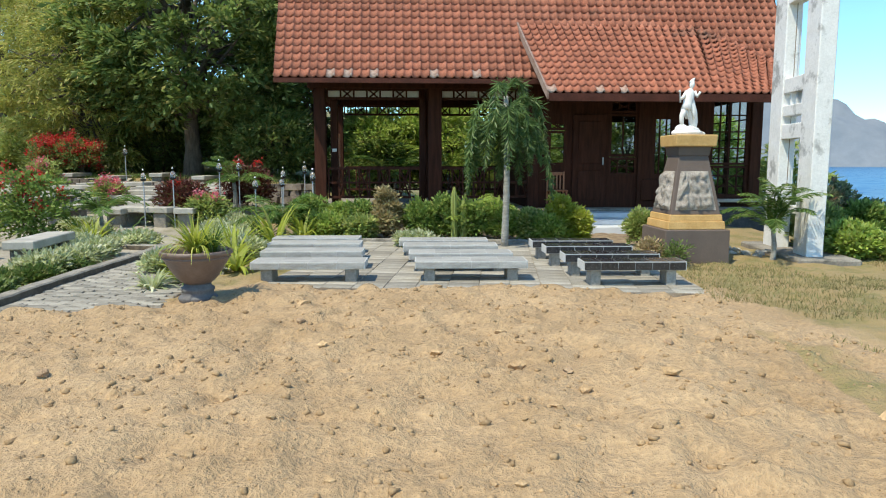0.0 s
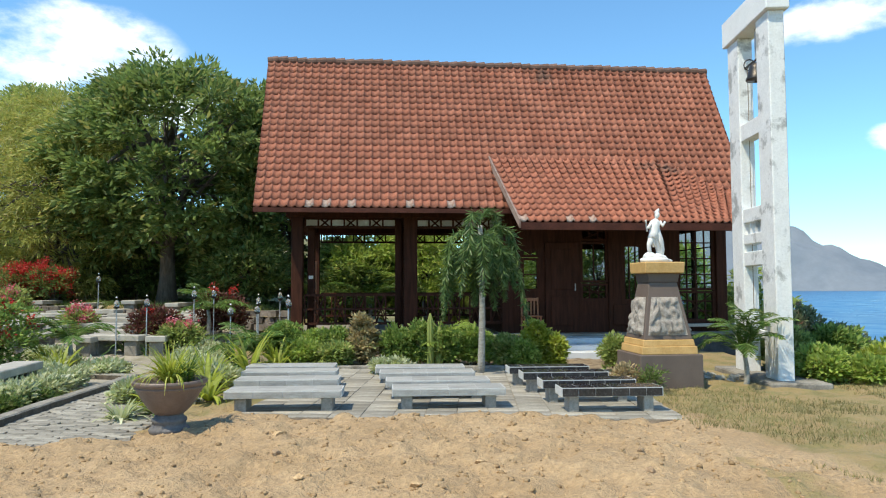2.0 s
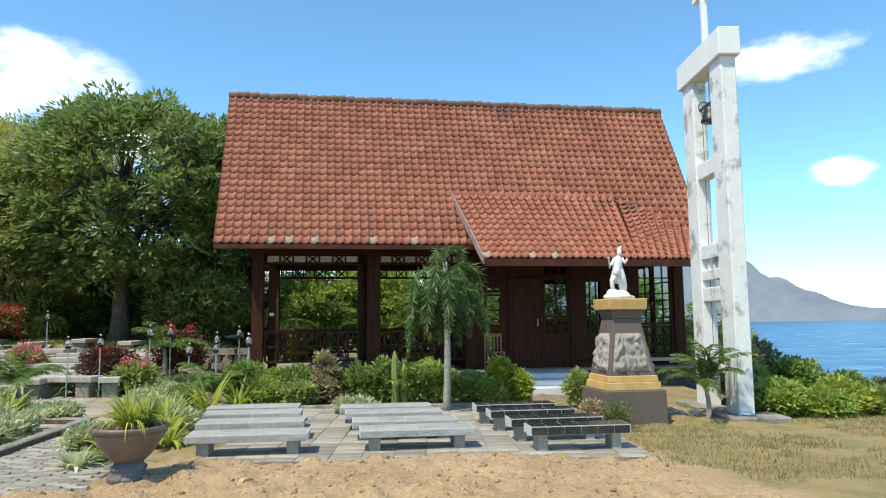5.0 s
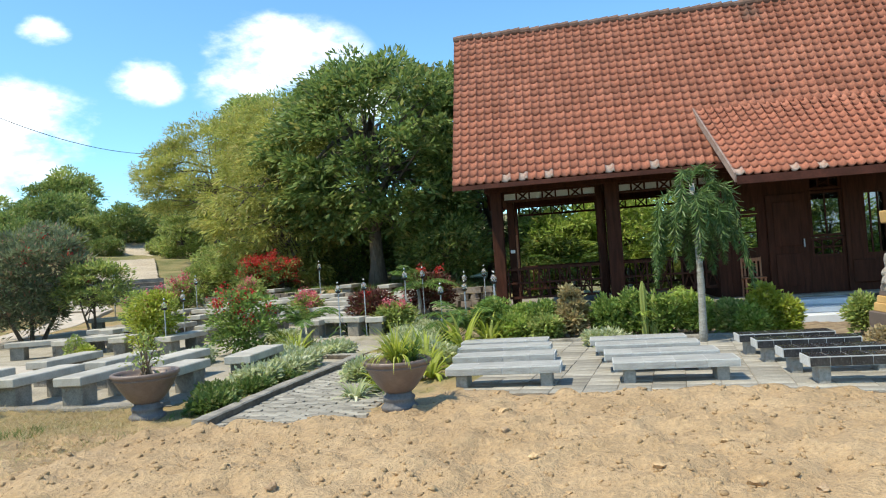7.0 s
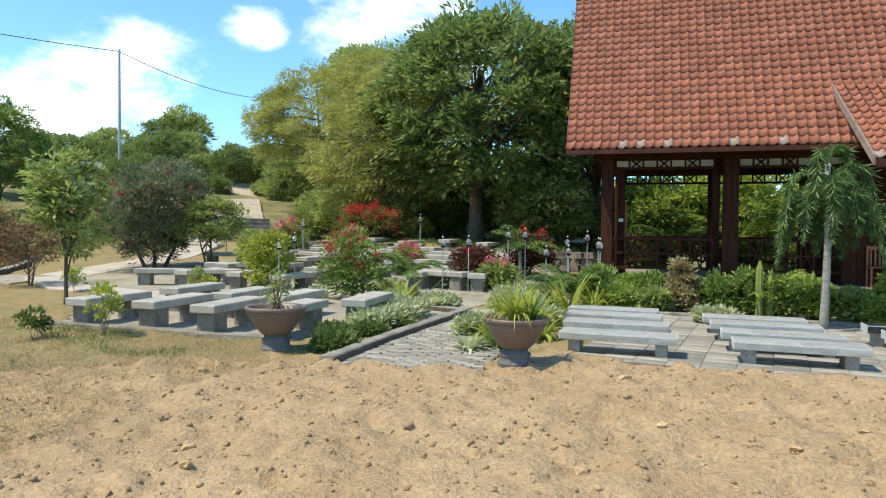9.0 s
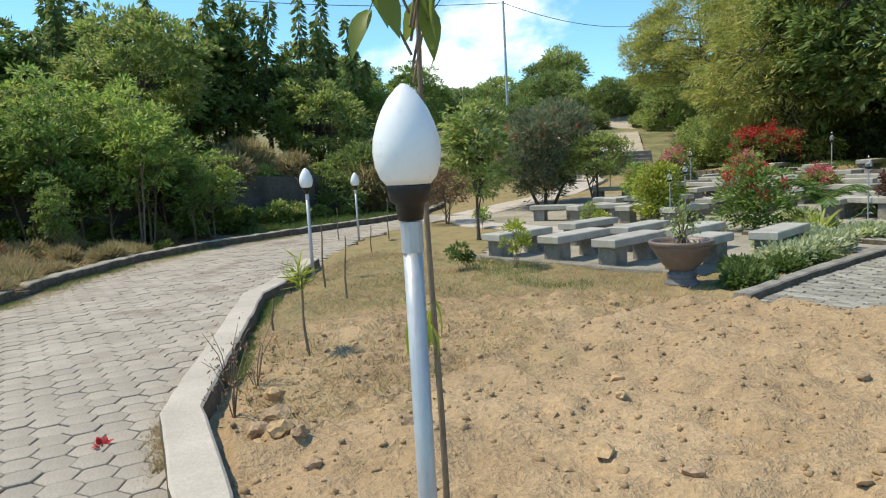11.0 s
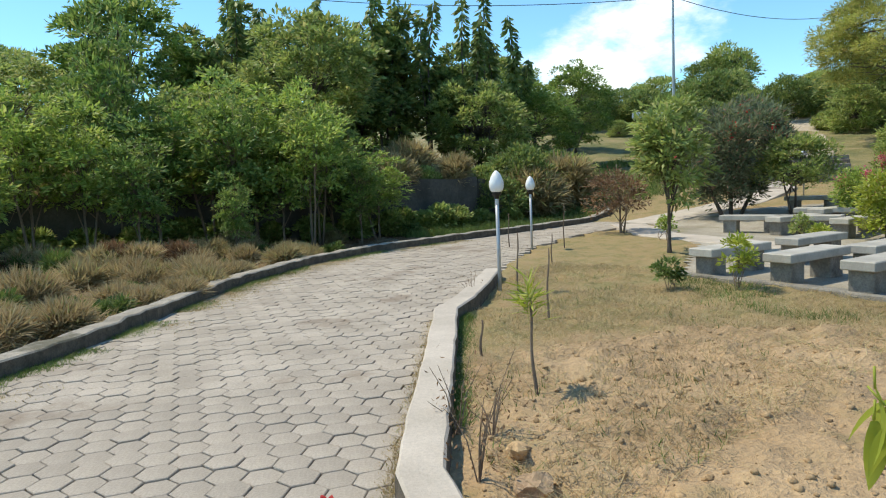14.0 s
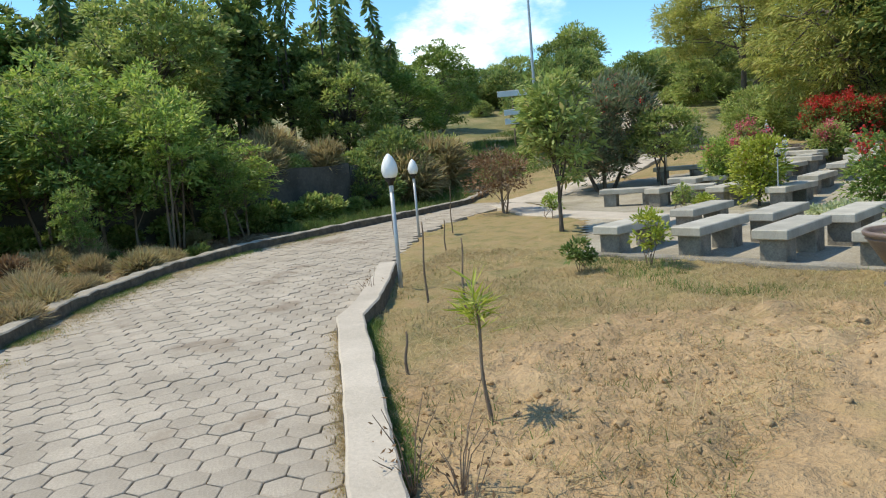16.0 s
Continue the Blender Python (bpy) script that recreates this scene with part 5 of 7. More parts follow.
def crown_points(centre, radii, clumps, per, spread, rng, shell=0.62, low=-0.75):
    """Leaf points gathered in clumps over an uneven ellipsoid, with gaps between the clumps."""
    d = unit(clumps * 3, rng)
    d = d[d[:, 2] > low][:clumps]
    lobes = unit(7, rng)
    bulge = 0.82 + 0.3 * np.max(np.clip(d @ lobes.T, 0, 1) ** 3, axis=1)
    r = rng.uniform(shell, 1.0, len(d)) ** 0.6 * bulge
    c = np.array(centre) + d * r[:, None] * np.array(radii)
    size = rng.uniform(0.55, 1.45, len(d))
    u = unit(len(d) * per, rng).reshape(len(d), per, 3)
    u[:, :, 2] = np.where(u[:, :, 2] < -0.2, -u[:, :, 2], u[:, :, 2])
    off = u * np.array([1, 1, 0.7]) * (spread * 1.6 * size)[:, None, None] * rng.uniform(0.2, 1.0, (len(d), per, 1)) ** 0.5
    pts = (c[:, None, :] + off).reshape(-1, 3)
    out = u.reshape(-1, 3) + np.repeat(d, per, axis=0) * 0.35 + rng.normal(size=(len(pts), 3)) * 0.4
    return c, pts, out


def limb_set(base, height, centre, radii, r0, limbs, rng, bm=None, lean=(0, 0)):
    """A tapered, slightly crooked trunk with limbs that reach into the crown."""
    bm = bm or bmesh.new()
    pts, rad = [], []
    top = Vector((base[0] + lean[0], base[1] + lean[1], base[2] + height))
    for i in range(7):
        t = i / 6
        p = Vector(base).lerp(top, t) + Vector((rng.normal() * 0.04, rng.normal() * 0.04, 0)) * height * 0.25 * t
        pts.append(p)
        rad.append(r0 * (1.35 - 0.75 * t if i == 0 else 1 - 0.6 * t))
    tube(pts, rad, 9, bm)
    for k in range(limbs):
        s = pts[rng.integers(2, 7)]
        a = rng.uniform(0, 2 * np.pi)
        e = Vector(centre) + Vector((math.cos(a) * radii[0], math.sin(a) * radii[1], rng.uniform(-0.3, 0.75) * radii[2])) * 0.75
        mid = s.lerp(e, 0.5) + Vector((0, 0, 0.1 * radii[2]))
        tube([s, s.lerp(mid, 0.5), mid, e], [r0 * 0.42, r0 * 0.34, r0 * 0.25, r0 * 0.07], 6, bm)
    return bm


def tree(name, x, y, z, height, centre_h, radii, trunk_r, leaf, bark, label, clumps=160, per=60, spread=0.35, leaf_len=0.16, leaf_w=0.06, droop=0.3, limbs=9, seed=1, category="tree", group="", shell=0.62, low=-0.75, trunk_frac=0.7, stems=1):
    rng = np.random.default_rng(seed)
    th = empty(name, pose(x, y, z), label, category, group)
    c, pts, out = crown_points((0, 0, centre_h), radii, clumps, per, spread, rng, shell, low)
    bm = bmesh.new()
    for s in range(stems):
        a = rng.uniform(0, 6.28)
        off = (math.cos(a) * trunk_r * 2.5 * (s > 0), math.sin(a) * trunk_r * 2.5 * (s > 0))
        limb_set((off[0], off[1], -0.15), height * trunk_frac, (0, 0, centre_h), radii, trunk_r, limbs // stems, rng, bm, (off[0] * 5, off[1] * 5))
    for cc in c[:: max(1, len(c) // 40)]:
        tube([(0, 0, min(centre_h, height * trunk_frac) * 0.85), tuple(cc * np.array([0.5, 0.5, 0.9])), tuple(cc)], [trunk_r * 0.2, trunk_r * 0.12, trunk_r * 0.04], 4, bm)
    part("trunk", bm, bark, th, "", True)
    n = len(pts)
    ob = put("crown", leaf_mesh("crown", pts, out, leaf_len * rng.uniform(0.6, 1.3, n), leaf_w * rng.uniform(0.7, 1.3, n), leaf, rng, droop), th)
    return th


def gz(x, y):
    return float(ground_z(x, y))


# large trees behind the garden and chapel
tree("mango_tree", -9.3, 21.6, 1.0, 7.8, 4.3, (3.9, 3.4, 3.75), 0.28, L["mango"], M["bark"], "dense dark green mango tree with a broad rounded crown", 380, 80, 0.34, 0.27, 0.105, 0.35, 14, 2, shell=0.7, low=-0.85)
tree("mango_tree", -5.6, 23.5, 0.9, 7.5, 4.2, (3.0, 3.0, 3.3), 0.25, L["mango"], M["bark"], "dense dark mango tree behind the chapel", 240, 75, 0.34, 0.27, 0.105, 0.35, 12, 22, shell=0.7, low=-0.6)
tree("feathery_tree", -13.2, 21.8, 0.9, 6.0, 3.3, (2.7, 2.2, 3.2), 0.2, L["bamboo"], M["bark"], "yellow green tree with drooping feathery twigs", 260, 95, 0.30, 0.24, 0.045, 0.7, 10, 4, shell=0.5, low=-0.95)
tree("feathery_tree", -21.6, 29.5, 3.0, 6.3, 3.5, (4.8, 3.8, 3.2), 0.14, L["bamboo"], M["bark"], "wide olive green tree with fine feathery leaves", 380, 110, 0.36, 0.22, 0.045, 0.35, 16, 5, stems=3, shell=0.55, low=-0.6)
tree("feathery_tree", -17.3, 29.0, 2.6, 6.2, 3.9, (3.2, 3.0, 3.3), 0.14, L["bamboo"], M["bark"], "tall olive green tree with fine feathery leaves", 280, 100, 0.34, 0.22, 0.045, 0.35, 12, 6, stems=2, shell=0.5)
tree("shade_tree", -22.0, 37.0, 4.2, 8.0, 5.6, (4.0, 3.6, 3.0), 0.2, L["olive"], M["bark"], "tall green tree standing behind the feathery trees", 220, 80, 0.42, 0.28, 0.10, 0.3, 12, 7)
tree("shade_tree", -15.5, 34.0, 3.6, 8.6, 5.4, (4.0, 3.6, 3.6), 0.2, L["olive"], M["bark"], "green tree standing behind the feathery trees", 220, 80, 0.42, 0.28, 0.10, 0.3, 12, 8)
# shrubs and palms seen through the open hall and behind it
for k, (x, y, h, lf) in enumerate(((-2.9, 21.8, 3.0, "bright"), (-0.9, 22.3, 3.4, "bright"), (1.3, 22.3, 3.2, "bright"), (-1.4, 24.8, 5.0, "hedge"), (2.8, 24.8, 5.0, "hedge"), (4.6, 21.8, 3.5, "olive"), (6.8, 21.5, 3.2, "bright"), (9.0, 20.6, 2.8, "olive"))):
    tree("bush", x, y, float(terrain(x, y)), h * 0.8, h * 0.55, (1.3, 1.1, h * 0.5), 0.07, L[lf], M["bark"], "leafy green bush growing behind the chapel", 120, 55, 0.28, 0.2, 0.07, 0.3, 8, 60 + k, "bush", "bushes behind the chapel", low=-0.95)
under = [tree("bush", -12.5, 25.5, float(terrain(-12.5, 25.5)), 2.2, 1.2, (1.6, 1.5, 1.3), 0.05, L["mango"], M["bark"], "dense dark bush under the large trees", 130, 50, 0.26, 0.22, 0.08, 0.2, 8, 71, "bush", "undergrowth", low=-0.98),
         tree("bush", -15.5, 23.0, float(terrain(-15.5, 23.0)), 1.7, 0.9, (1.3, 1.2, 1.0), 0.05, L["olive"], M["bark"], "low olive green bush below the track", 110, 45, 0.22, 0.19, 0.07, 0.2, 8, 72, "bush", "undergrowth", low=-0.98)]
for k, (x, y, s) in enumerate(((-7.5, 25.5, 1.3), (-4.5, 26.5, 1.5), (-1.0, 26.5, 1.6), (2.5, 26.0, 1.5), (6.0, 25.0, 1.2), (-10.0, 27.5, 1.5), (-15.0, 27.5, 1.2), (-17.8, 24.8, 0.8), (-14.0, 29.5, 1.6), (-19.5, 26.5, 0.9), (-6.5, 21.0, 0.9), (-11.5, 24.0, 1.0), (-13.8, 21.8, 0.7),
                               (-22.0, 33.0, 1.3), (-17.0, 22.3, 0.6), (-27.0, 33.5, 1.1), (-33.0, 28.5, 1.0), (-29.0, 37.0, 1.3), (-36.5, 33.0, 1.2), (-41.0, 39.0, 1.2), (-32.0, 43.0, 1.5), (-43.5, 35.0, 1.3), (-31.5, 25.0, 0.9), (-27.5, 22.5, 0.8), (-38.0, 29.0, 1.1), (-22.5, 17.5, 0.6), (-24.5, 19.5, 0.7), (-36.0, 47.0, 1.6), (-25.0, 40.0, 1.6), (-47.0, 43.0, 1.3), (-3.6, 22.0, 0.9), (9.0, 23.0, 1.2), (3.5, 21.5, 0.7), (0.6, 21.5, 0.6), (-20.6, 8.8, 0.6), (-21.6, 10.4, 0.75), (-22.8, 12.2, 0.8), (-20.0, 6.6, 0.4), (-23.6, 13.6, 0.7), (-19.8, 3.0, 0.5), (-20.0, -0.5, 0.5), (-20.0, -3.5, 0.55))):
    o = copy_thing(under[(k * 5 // 3) % 2], pose(x, y, float(terrain(x, y)) - 0.1, 0, 0, 41 * k))
    o.scale = (s, s, s * (0.85 + 0.1 * (k % 4)))
# scrub along the crest of the hill
for k in range(34):
    a, dist = radians(37 + 0.72 * k), 45 + (k * 7 % 5) * 3.2
    x, y = -math.sin(a) * dist, math.cos(a) * dist
    o = copy_thing(under[k % 2], pose(x, y, float(terrain(x, y)) - 0.2, 0, 0, 83 * k))
    sc = 0.55 + 0.12 * (k * 3 % 5)
    o.scale = (sc, sc, sc)
# far trees on the skyline of the hill
far_proto = tree("far_tree", -46, 44, float(terrain(-46, 44)), 3.6, 2.2, (1.9, 1.8, 1.6), 0.14, L["olive"], M["bark"], "distant green tree on the hill crest", 110, 45, 0.42, 0.3, 0.13, 0.2, 8, 9, group="trees on the hill crest")
for k, (x, y, s) in enumerate(((-50, 40, 0.85), (-42, 50, 1.0), (-54, 36, 0.8), (-38, 56, 1.1), (-58, 31, 0.9), (-49, 48, 1.1), (-34, 60, 1.2), (-62, 26, 1.0), (-45, 53, 1.3), (-56, 43, 1.2), (-30, 52, 1.0), (-53, 22, 0.9), (-26, 58, 1.3), (-60, 15, 1.0))):
    o = copy_thing(far_proto, pose(x, y, float(terrain(x, y)) - 0.4, 0, 0, 67 * k))
    o.scale = (s * 0.55, s * 0.55, s * (0.38 + 0.06 * (k % 4)))

# wooded slope on the west: big trees above the wall
protos = [
    tree("slope_tree", -23.5, 4.0, float(terrain(-23.5, 4.0)), 5.2, 3.3, (2.2, 2.1, 2.0), 0.10, L["olive"], M["bark"], "leafy green tree on the overgrown slope", 150, 74, 0.25, 0.20, 0.08, 0.3, 9, 31, group="trees on the slope", low=-0.98),
    tree("slope_tree", -24.5, -1.5, float(terrain(-24.5, -1.5)), 5.6, 3.6, (2.1, 2.0, 2.3), 0.10, L["hedge"], M["bark"], "dense green tree on the overgrown slope", 150, 74, 0.25, 0.20, 0.08, 0.3, 9, 32, group="trees on the slope", low=-0.98),
    tree("teak_tree", -27.5, 8.0, float(terrain(-27.5, 8.0)), 6.4, 4.6, (1.3, 1.3, 2.6), 0.09, L["mango"], M["bark"], "slender tree with broad leaves on upright shoots", 90, 60, 0.26, 0.30, 0.16, 0.4, 6, 33, group="slender trees on the slope", low=-0.98, shell=0.3),
]
slots = [(0, -22.0, 0.5, 0.8), (0, -22.6, -4.2, 0.9), (1, -22.8, -7.5, 0.95), (0, -25.6, 10.8, 0.95), (1, -26.5, 13.8, 0.9), (0, -27.0, 1.2, 1.0), (1, -27.2, 5.0, 1.1), (0, -27.5, -5.5, 0.95), (1, -29.0, -10.0, 0.95),
         (2, -26.8, 3.4, 0.95), (2, -27.4, 10.2, 0.95), (2, -25.8, 0.6, 0.8), (2, -28.4, 6.2, 0.9), (2, -28.6, -2.2, 0.9), (2, -30.0, 12.0, 0.95), (0, -31.0, 14.0, 1.1), (1, -31.5, 8.5, 1.2), (0, -32.0, 2.0, 1.1), (1, -33.0, -6.0, 0.95), (1, -28.6, 17.2, 0.85), (0, -33.5, 20.0, 0.9),
         (1, -21.8, -11.0, 0.9), (0, -25.5, -13.5, 1.1), (2, -30.2, 3.0, 1.0), (2, -26.2, 6.4, 0.9), (1, -35.0, 17.0, 1.1), (0, -20.8, 3.2, 0.6), (1, -21.0, -2.2, 0.6)]
for k, (p, x, y, s) in enumerate(slots):
    o = copy_thing(protos[p], pose(x, y, float(terrain(x, y)) - 0.15, 0, 0, 73 * k))
    o.scale = (s * 0.92, s * 0.92, s * (0.74 + 0.06 * (k % 4)))

# upright leafy shoots standing over the slope
def plume_tree(x, y, top, shoots, seed):
    """A slender tree of upright shoots, each clothed in broad hanging leaves."""
    rng = np.random.default_rng(seed)
    z = float(terrain(x, y))
    th = empty("teak_tree", pose(x, y, z), "slender tree with broad leaves on upright plume shaped shoots", "tree", "plumed trees on the slope")
    h = top - z
    bm = bmesh.new()
    at, out = [], []
    for k in range(shoots):
        a = rng.uniform(0, 6.28)
        r = 0.0 if k == 0 else rng.uniform(0.35, 0.9)
        hh = h * (1.0 if k == 0 else rng.uniform(0.72, 0.95))
        e = np.array([math.cos(a) * r, math.sin(a) * r, hh])
        lean = rng.normal(size=2) * 0.18
        line = [(0, 0, -0.15), (e[0] * 0.4, e[1] * 0.4, hh * 0.45), (e[0] * 0.9, e[1] * 0.9, hh * 0.7), (e[0] + lean[0], e[1] + lean[1], hh)]
        tube(line, [0.07, 0.05, 0.03, 0.008], 6, bm)
        t = rng.uniform(0.0, 1.0, 150)
        p = np.array(line[2])[None] * (1 - t)[:, None] + np.array(line[3])[None] * t[:, None]
        d = unit(150, rng)
        d[:, 2] = d[:, 2] * 0.4 - 0.25
        wide = 0.26 * np.sin(np.pi * (0.12 + 0.8 * t))
        at.append(p + d * wide[:, None] * 0.5)
        out.append(d)
    part("trunk", bm, M["bark"], th, "", True)
    at, out = np.concatenate(at), np.concatenate(out)
    put("crown", leaf_mesh("crown", at, out, 0.34 * rng.uniform(0.7, 1.2, len(at)), 0.15, L["mango"], rng, 0.55), th)
    return th


for k, (x, y, top, shoots) in enumerate(((-27.5, 2.1, 8.6, 3), (-27.5, 3.2, 7.9, 2), (-28.0, 4.9, 7.9, 2), (-27.9, 5.6, 8.5, 2), (-27.7, 6.7, 7.7, 3), (-27.4, 7.5, 8.8, 3), (-27.9, 8.4, 9.3, 3), (-26.7, 9.3, 8.3, 2), (-26.6, 10.7, 8.6, 3), (-26.7, 11.7, 8.8, 3), (-26.0, 12.7, 7.8, 3), (-31.6, -1.8, 8.9, 3))):
    plume_tree(x, y, top, shoots, 500 + k)

# young trees in front of the wall
young = [tree("young_tree", -17.4, 0.8, 0, 3.3, 2.25, (0.95, 0.9, 1.55), 0.035, L["hedge"], M["stick"], "young tree with a thin pale stem and fresh leaves", 78, 52, 0.15, 0.145, 0.055, 0.3, 9, 41, group="young trees by the wall", low=-0.85, shell=0.15),
         tree("young_tree", -17.6, -3.2, 0, 3.5, 2.2, (0.95, 0.95, 1.6), 0.035, L["bright"], M["stick"], "young leafy tree with several thin stems", 78, 52, 0.15, 0.145, 0.055, 0.3, 9, 42, group="young trees by the wall", low=-0.85, shell=0.15, stems=2)]
for k, (x, y, s) in enumerate(((-16.6, -1.2, 0.95), (-18.2, 2.8, 0.95), (-18.3, -0.8, 1.05), (-17.0, -5.0, 1.05), (-18.0, -7.2, 1.1), (-18.4, 4.4, 0.75), (-16.2, -6.5, 1.0), (-15.8, -3.9, 0.85), (-17.0, -9.4, 1.1), (-18.8, -4.8, 1.0), (-17.9, 1.9, 1.0), (-18.6, 0.4, 1.0), (-15.9, 0.6, 0.5), (-14.8, -8.2, 1.05), (-17.6, 3.7, 0.6), (-17.3, -2.2, 1.15), (-17.9, -5.9, 1.2), (-18.7, 1.4, 1.15), (-18.9, -1.6, 1.25), (-17.2, 2.4, 0.95), (-18.8, 3.3, 1.0), (-18.2, -8.6, 1.2), (-16.0, -8.0, 1.1), (-18.6, -6.6, 1.25))):
    o = copy_thing(young[k % 2], pose(x, y, float(terrain(x, y)), 0, 0, 59 * k))
    o.scale = (s * (0.8 + 0.16 * (k % 3)), s * (0.8 + 0.16 * (k % 3)), s * (0.78 + 0.11 * (k * 3 % 5)))

# trees at the edge of the bench garden
tree("small_tree", -11.2, 7.52, 0, 2.6, 1.85, (0.68, 0.65, 0.98), 0.04, L["olive"], M["bark"], "small leafy tree with a slim dark trunk", 78, 40, 0.15, 0.15, 0.06, 0.3, 9, 51, low=-0.95, shell=0.3)
oleander = tree("oleander_bush", -15.6, 13.4, gz(-15.6, 13.4), 2.3, 1.5, (1.55, 1.45, 1.45), 0.06, L["grey"], M["bark"], "grey green oleander bush with a few red flowers", 210, 80, 0.22, 0.17, 0.04, 0.1, 10, 52, "bush", stems=3, low=-0.98, shell=0.35)
tree("small_tree", -14.0, 13.9, gz(-14.0, 13.9), 1.6, 1.15, (0.85, 0.8, 0.8), 0.04, L["olive"], M["bark"], "small round tree with dark green leaves", 110, 55, 0.18, 0.11, 0.045, 0.1, 8, 53, stems=2, low=-0.5)
tree("shrub", -15.2, 9.5, 0, 1.2, 0.85, (0.75, 0.7, 0.55), 0.03, L["brown"], M["stick"], "thin brownish shrub beside the paved way", 70, 30, 0.16, 0.10, 0.04, 0.2, 10, 54, "shrub", stems=3)
for k, (x, y, h, lf) in enumerate(((-7.6, 5.45, 0.62, "yellow"), (-10.5, 9.9, 0.55, "olive"), (-9.6, 9.3, 0.45, "yellow"), (-13.0, 9.0, 0.5, "bright"), (-8.2, 4.9, 0.35, "weed"))):
    tree("shrub", x, y, gz(x, y), h * 0.7, h * 0.62, (0.16, 0.16, h * 0.38), 0.012, L[lf], M["stick"], "small yellow green shrub in dry ground", 24, 22, 0.05, 0.07, 0.03, 0.2, 6, 80 + k, "shrub", "small shrubs", stems=2)


# red flowers on the oleander
ole_rng = np.random.default_rng(61)
for k in range(26):
    d_ = unit(1, ole_rng)[0]
    d_[2] = abs(d_[2])
    c_ = np.array([0, 0, 1.5]) + d_ * np.array([1.55, 1.45, 1.4]) * 0.98
    fp_ = c_ + ole_rng.normal(size=(14, 3)) * 0.05
    put("blossom", leaf_mesh("blossom", fp_, ole_rng.normal(size=fp_.shape), 0.06, 0.05, L["red"], ole_rng, -0.2), oleander)


# flowering bushes
def flower_bush(x, y, h, rad, leaf, flower, share, seed, label, twiggy=False):
    rng = np.random.default_rng(seed)
    z = gz(x, y)
    th = empty("flower_bush", pose(x, y, z), label, "bush", "flowering bushes")
    c, pts, out = crown_points((0, 0, h * 0.55), (rad, rad, h * 0.48), 90, 38, 0.14, rng, 0.4, -0.9)
    bm = limb_set((0, 0, -0.08), h * 0.55, (0, 0, h * 0.6), (rad, rad, h * 0.4), 0.035, 9, rng)
    part("stem", bm, M["bark"], th)
    put("foliage", leaf_mesh("foliage", pts, out, 0.10 * rng.uniform(0.6, 1.3, len(pts)), 0.045, leaf, rng, 0.2), th)
    tops = c[np.argsort(-(c[:, 2] + rng.normal(size=len(c)) * h * 0.25))][: int(len(c) * share)]
    tops = tops + np.array([0, 0, 0.12]) + rng.normal(size=tops.shape) * 0.07
    for fi, grp in enumerate(np.array_split(tops, min(8, max(1, len(tops))))):
        fp = (grp[:, None, :] + rng.normal(size=(len(grp), 60, 3)) * 0.062).reshape(-1, 3)
        if len(fp):
            put("blossom", leaf_mesh("blossom", fp, rng.normal(size=fp.shape), 0.055, 0.05, flower, rng, -0.2), th)
    return th


flower_bush(-7.3, 10.75, 1.15, 0.6, L["hedge"], L["red"], 0.10, 1, "green bush with red blossom on long shoots")
flower_bush(-11.9, 13.4, 1.1, 0.45, L["bright"], L["pink"], 0.05, 2, "fresh green bush with a few pink flowers")
flower_bush(-9.85, 11.3, 1.25, 0.40, L["yellow"], L["pink"], 0.04, 3, "tall yellow green bush between the benches")
flower_bush(-13.4, 16.6, 1.0, 0.4, L["olive"], L["pink"], 0.22, 4, "bush covered in pink blossom")
flower_bush(-11.6, 17.4, 0.9, 0.4, L["olive"], L["pink"], 0.2, 5, "bush with pink blossom beside the bank")
flower_bush(-13.15, 20.2, 1.1, 0.65, L["mango"], L["red"], 0.75, 6, "spreading bush covered in red blossom on the bank")
flower_bush(-12.2, 20.2, 1.15, 0.7, L["mango"], L["red"], 0.8, 7, "spreading bush thick with red blossom on the bank")
flower_bush(-5.9, 13.6, 0.75, 0.55, L["maroon"], L["red"], 0.05, 8, "maroon leaved shrub with small red flowers")
flower_bush(-5.25, 13.2, 0.55, 0.35, L["olive"], L["pink"], 0.05, 9, "maroon leaved shrub among the beds")
flower_bush(-8.3, 14.9, 0.6, 0.3, L["olive"], L["pink"], 0.25, 10, "slim bush with pink flowers between the benches")
flower_bush(-5.3, 15.6, 1.0, 0.6, L["maroon"], L["red"], 0.03, 11, "dark red leaved shrub by the lamps")


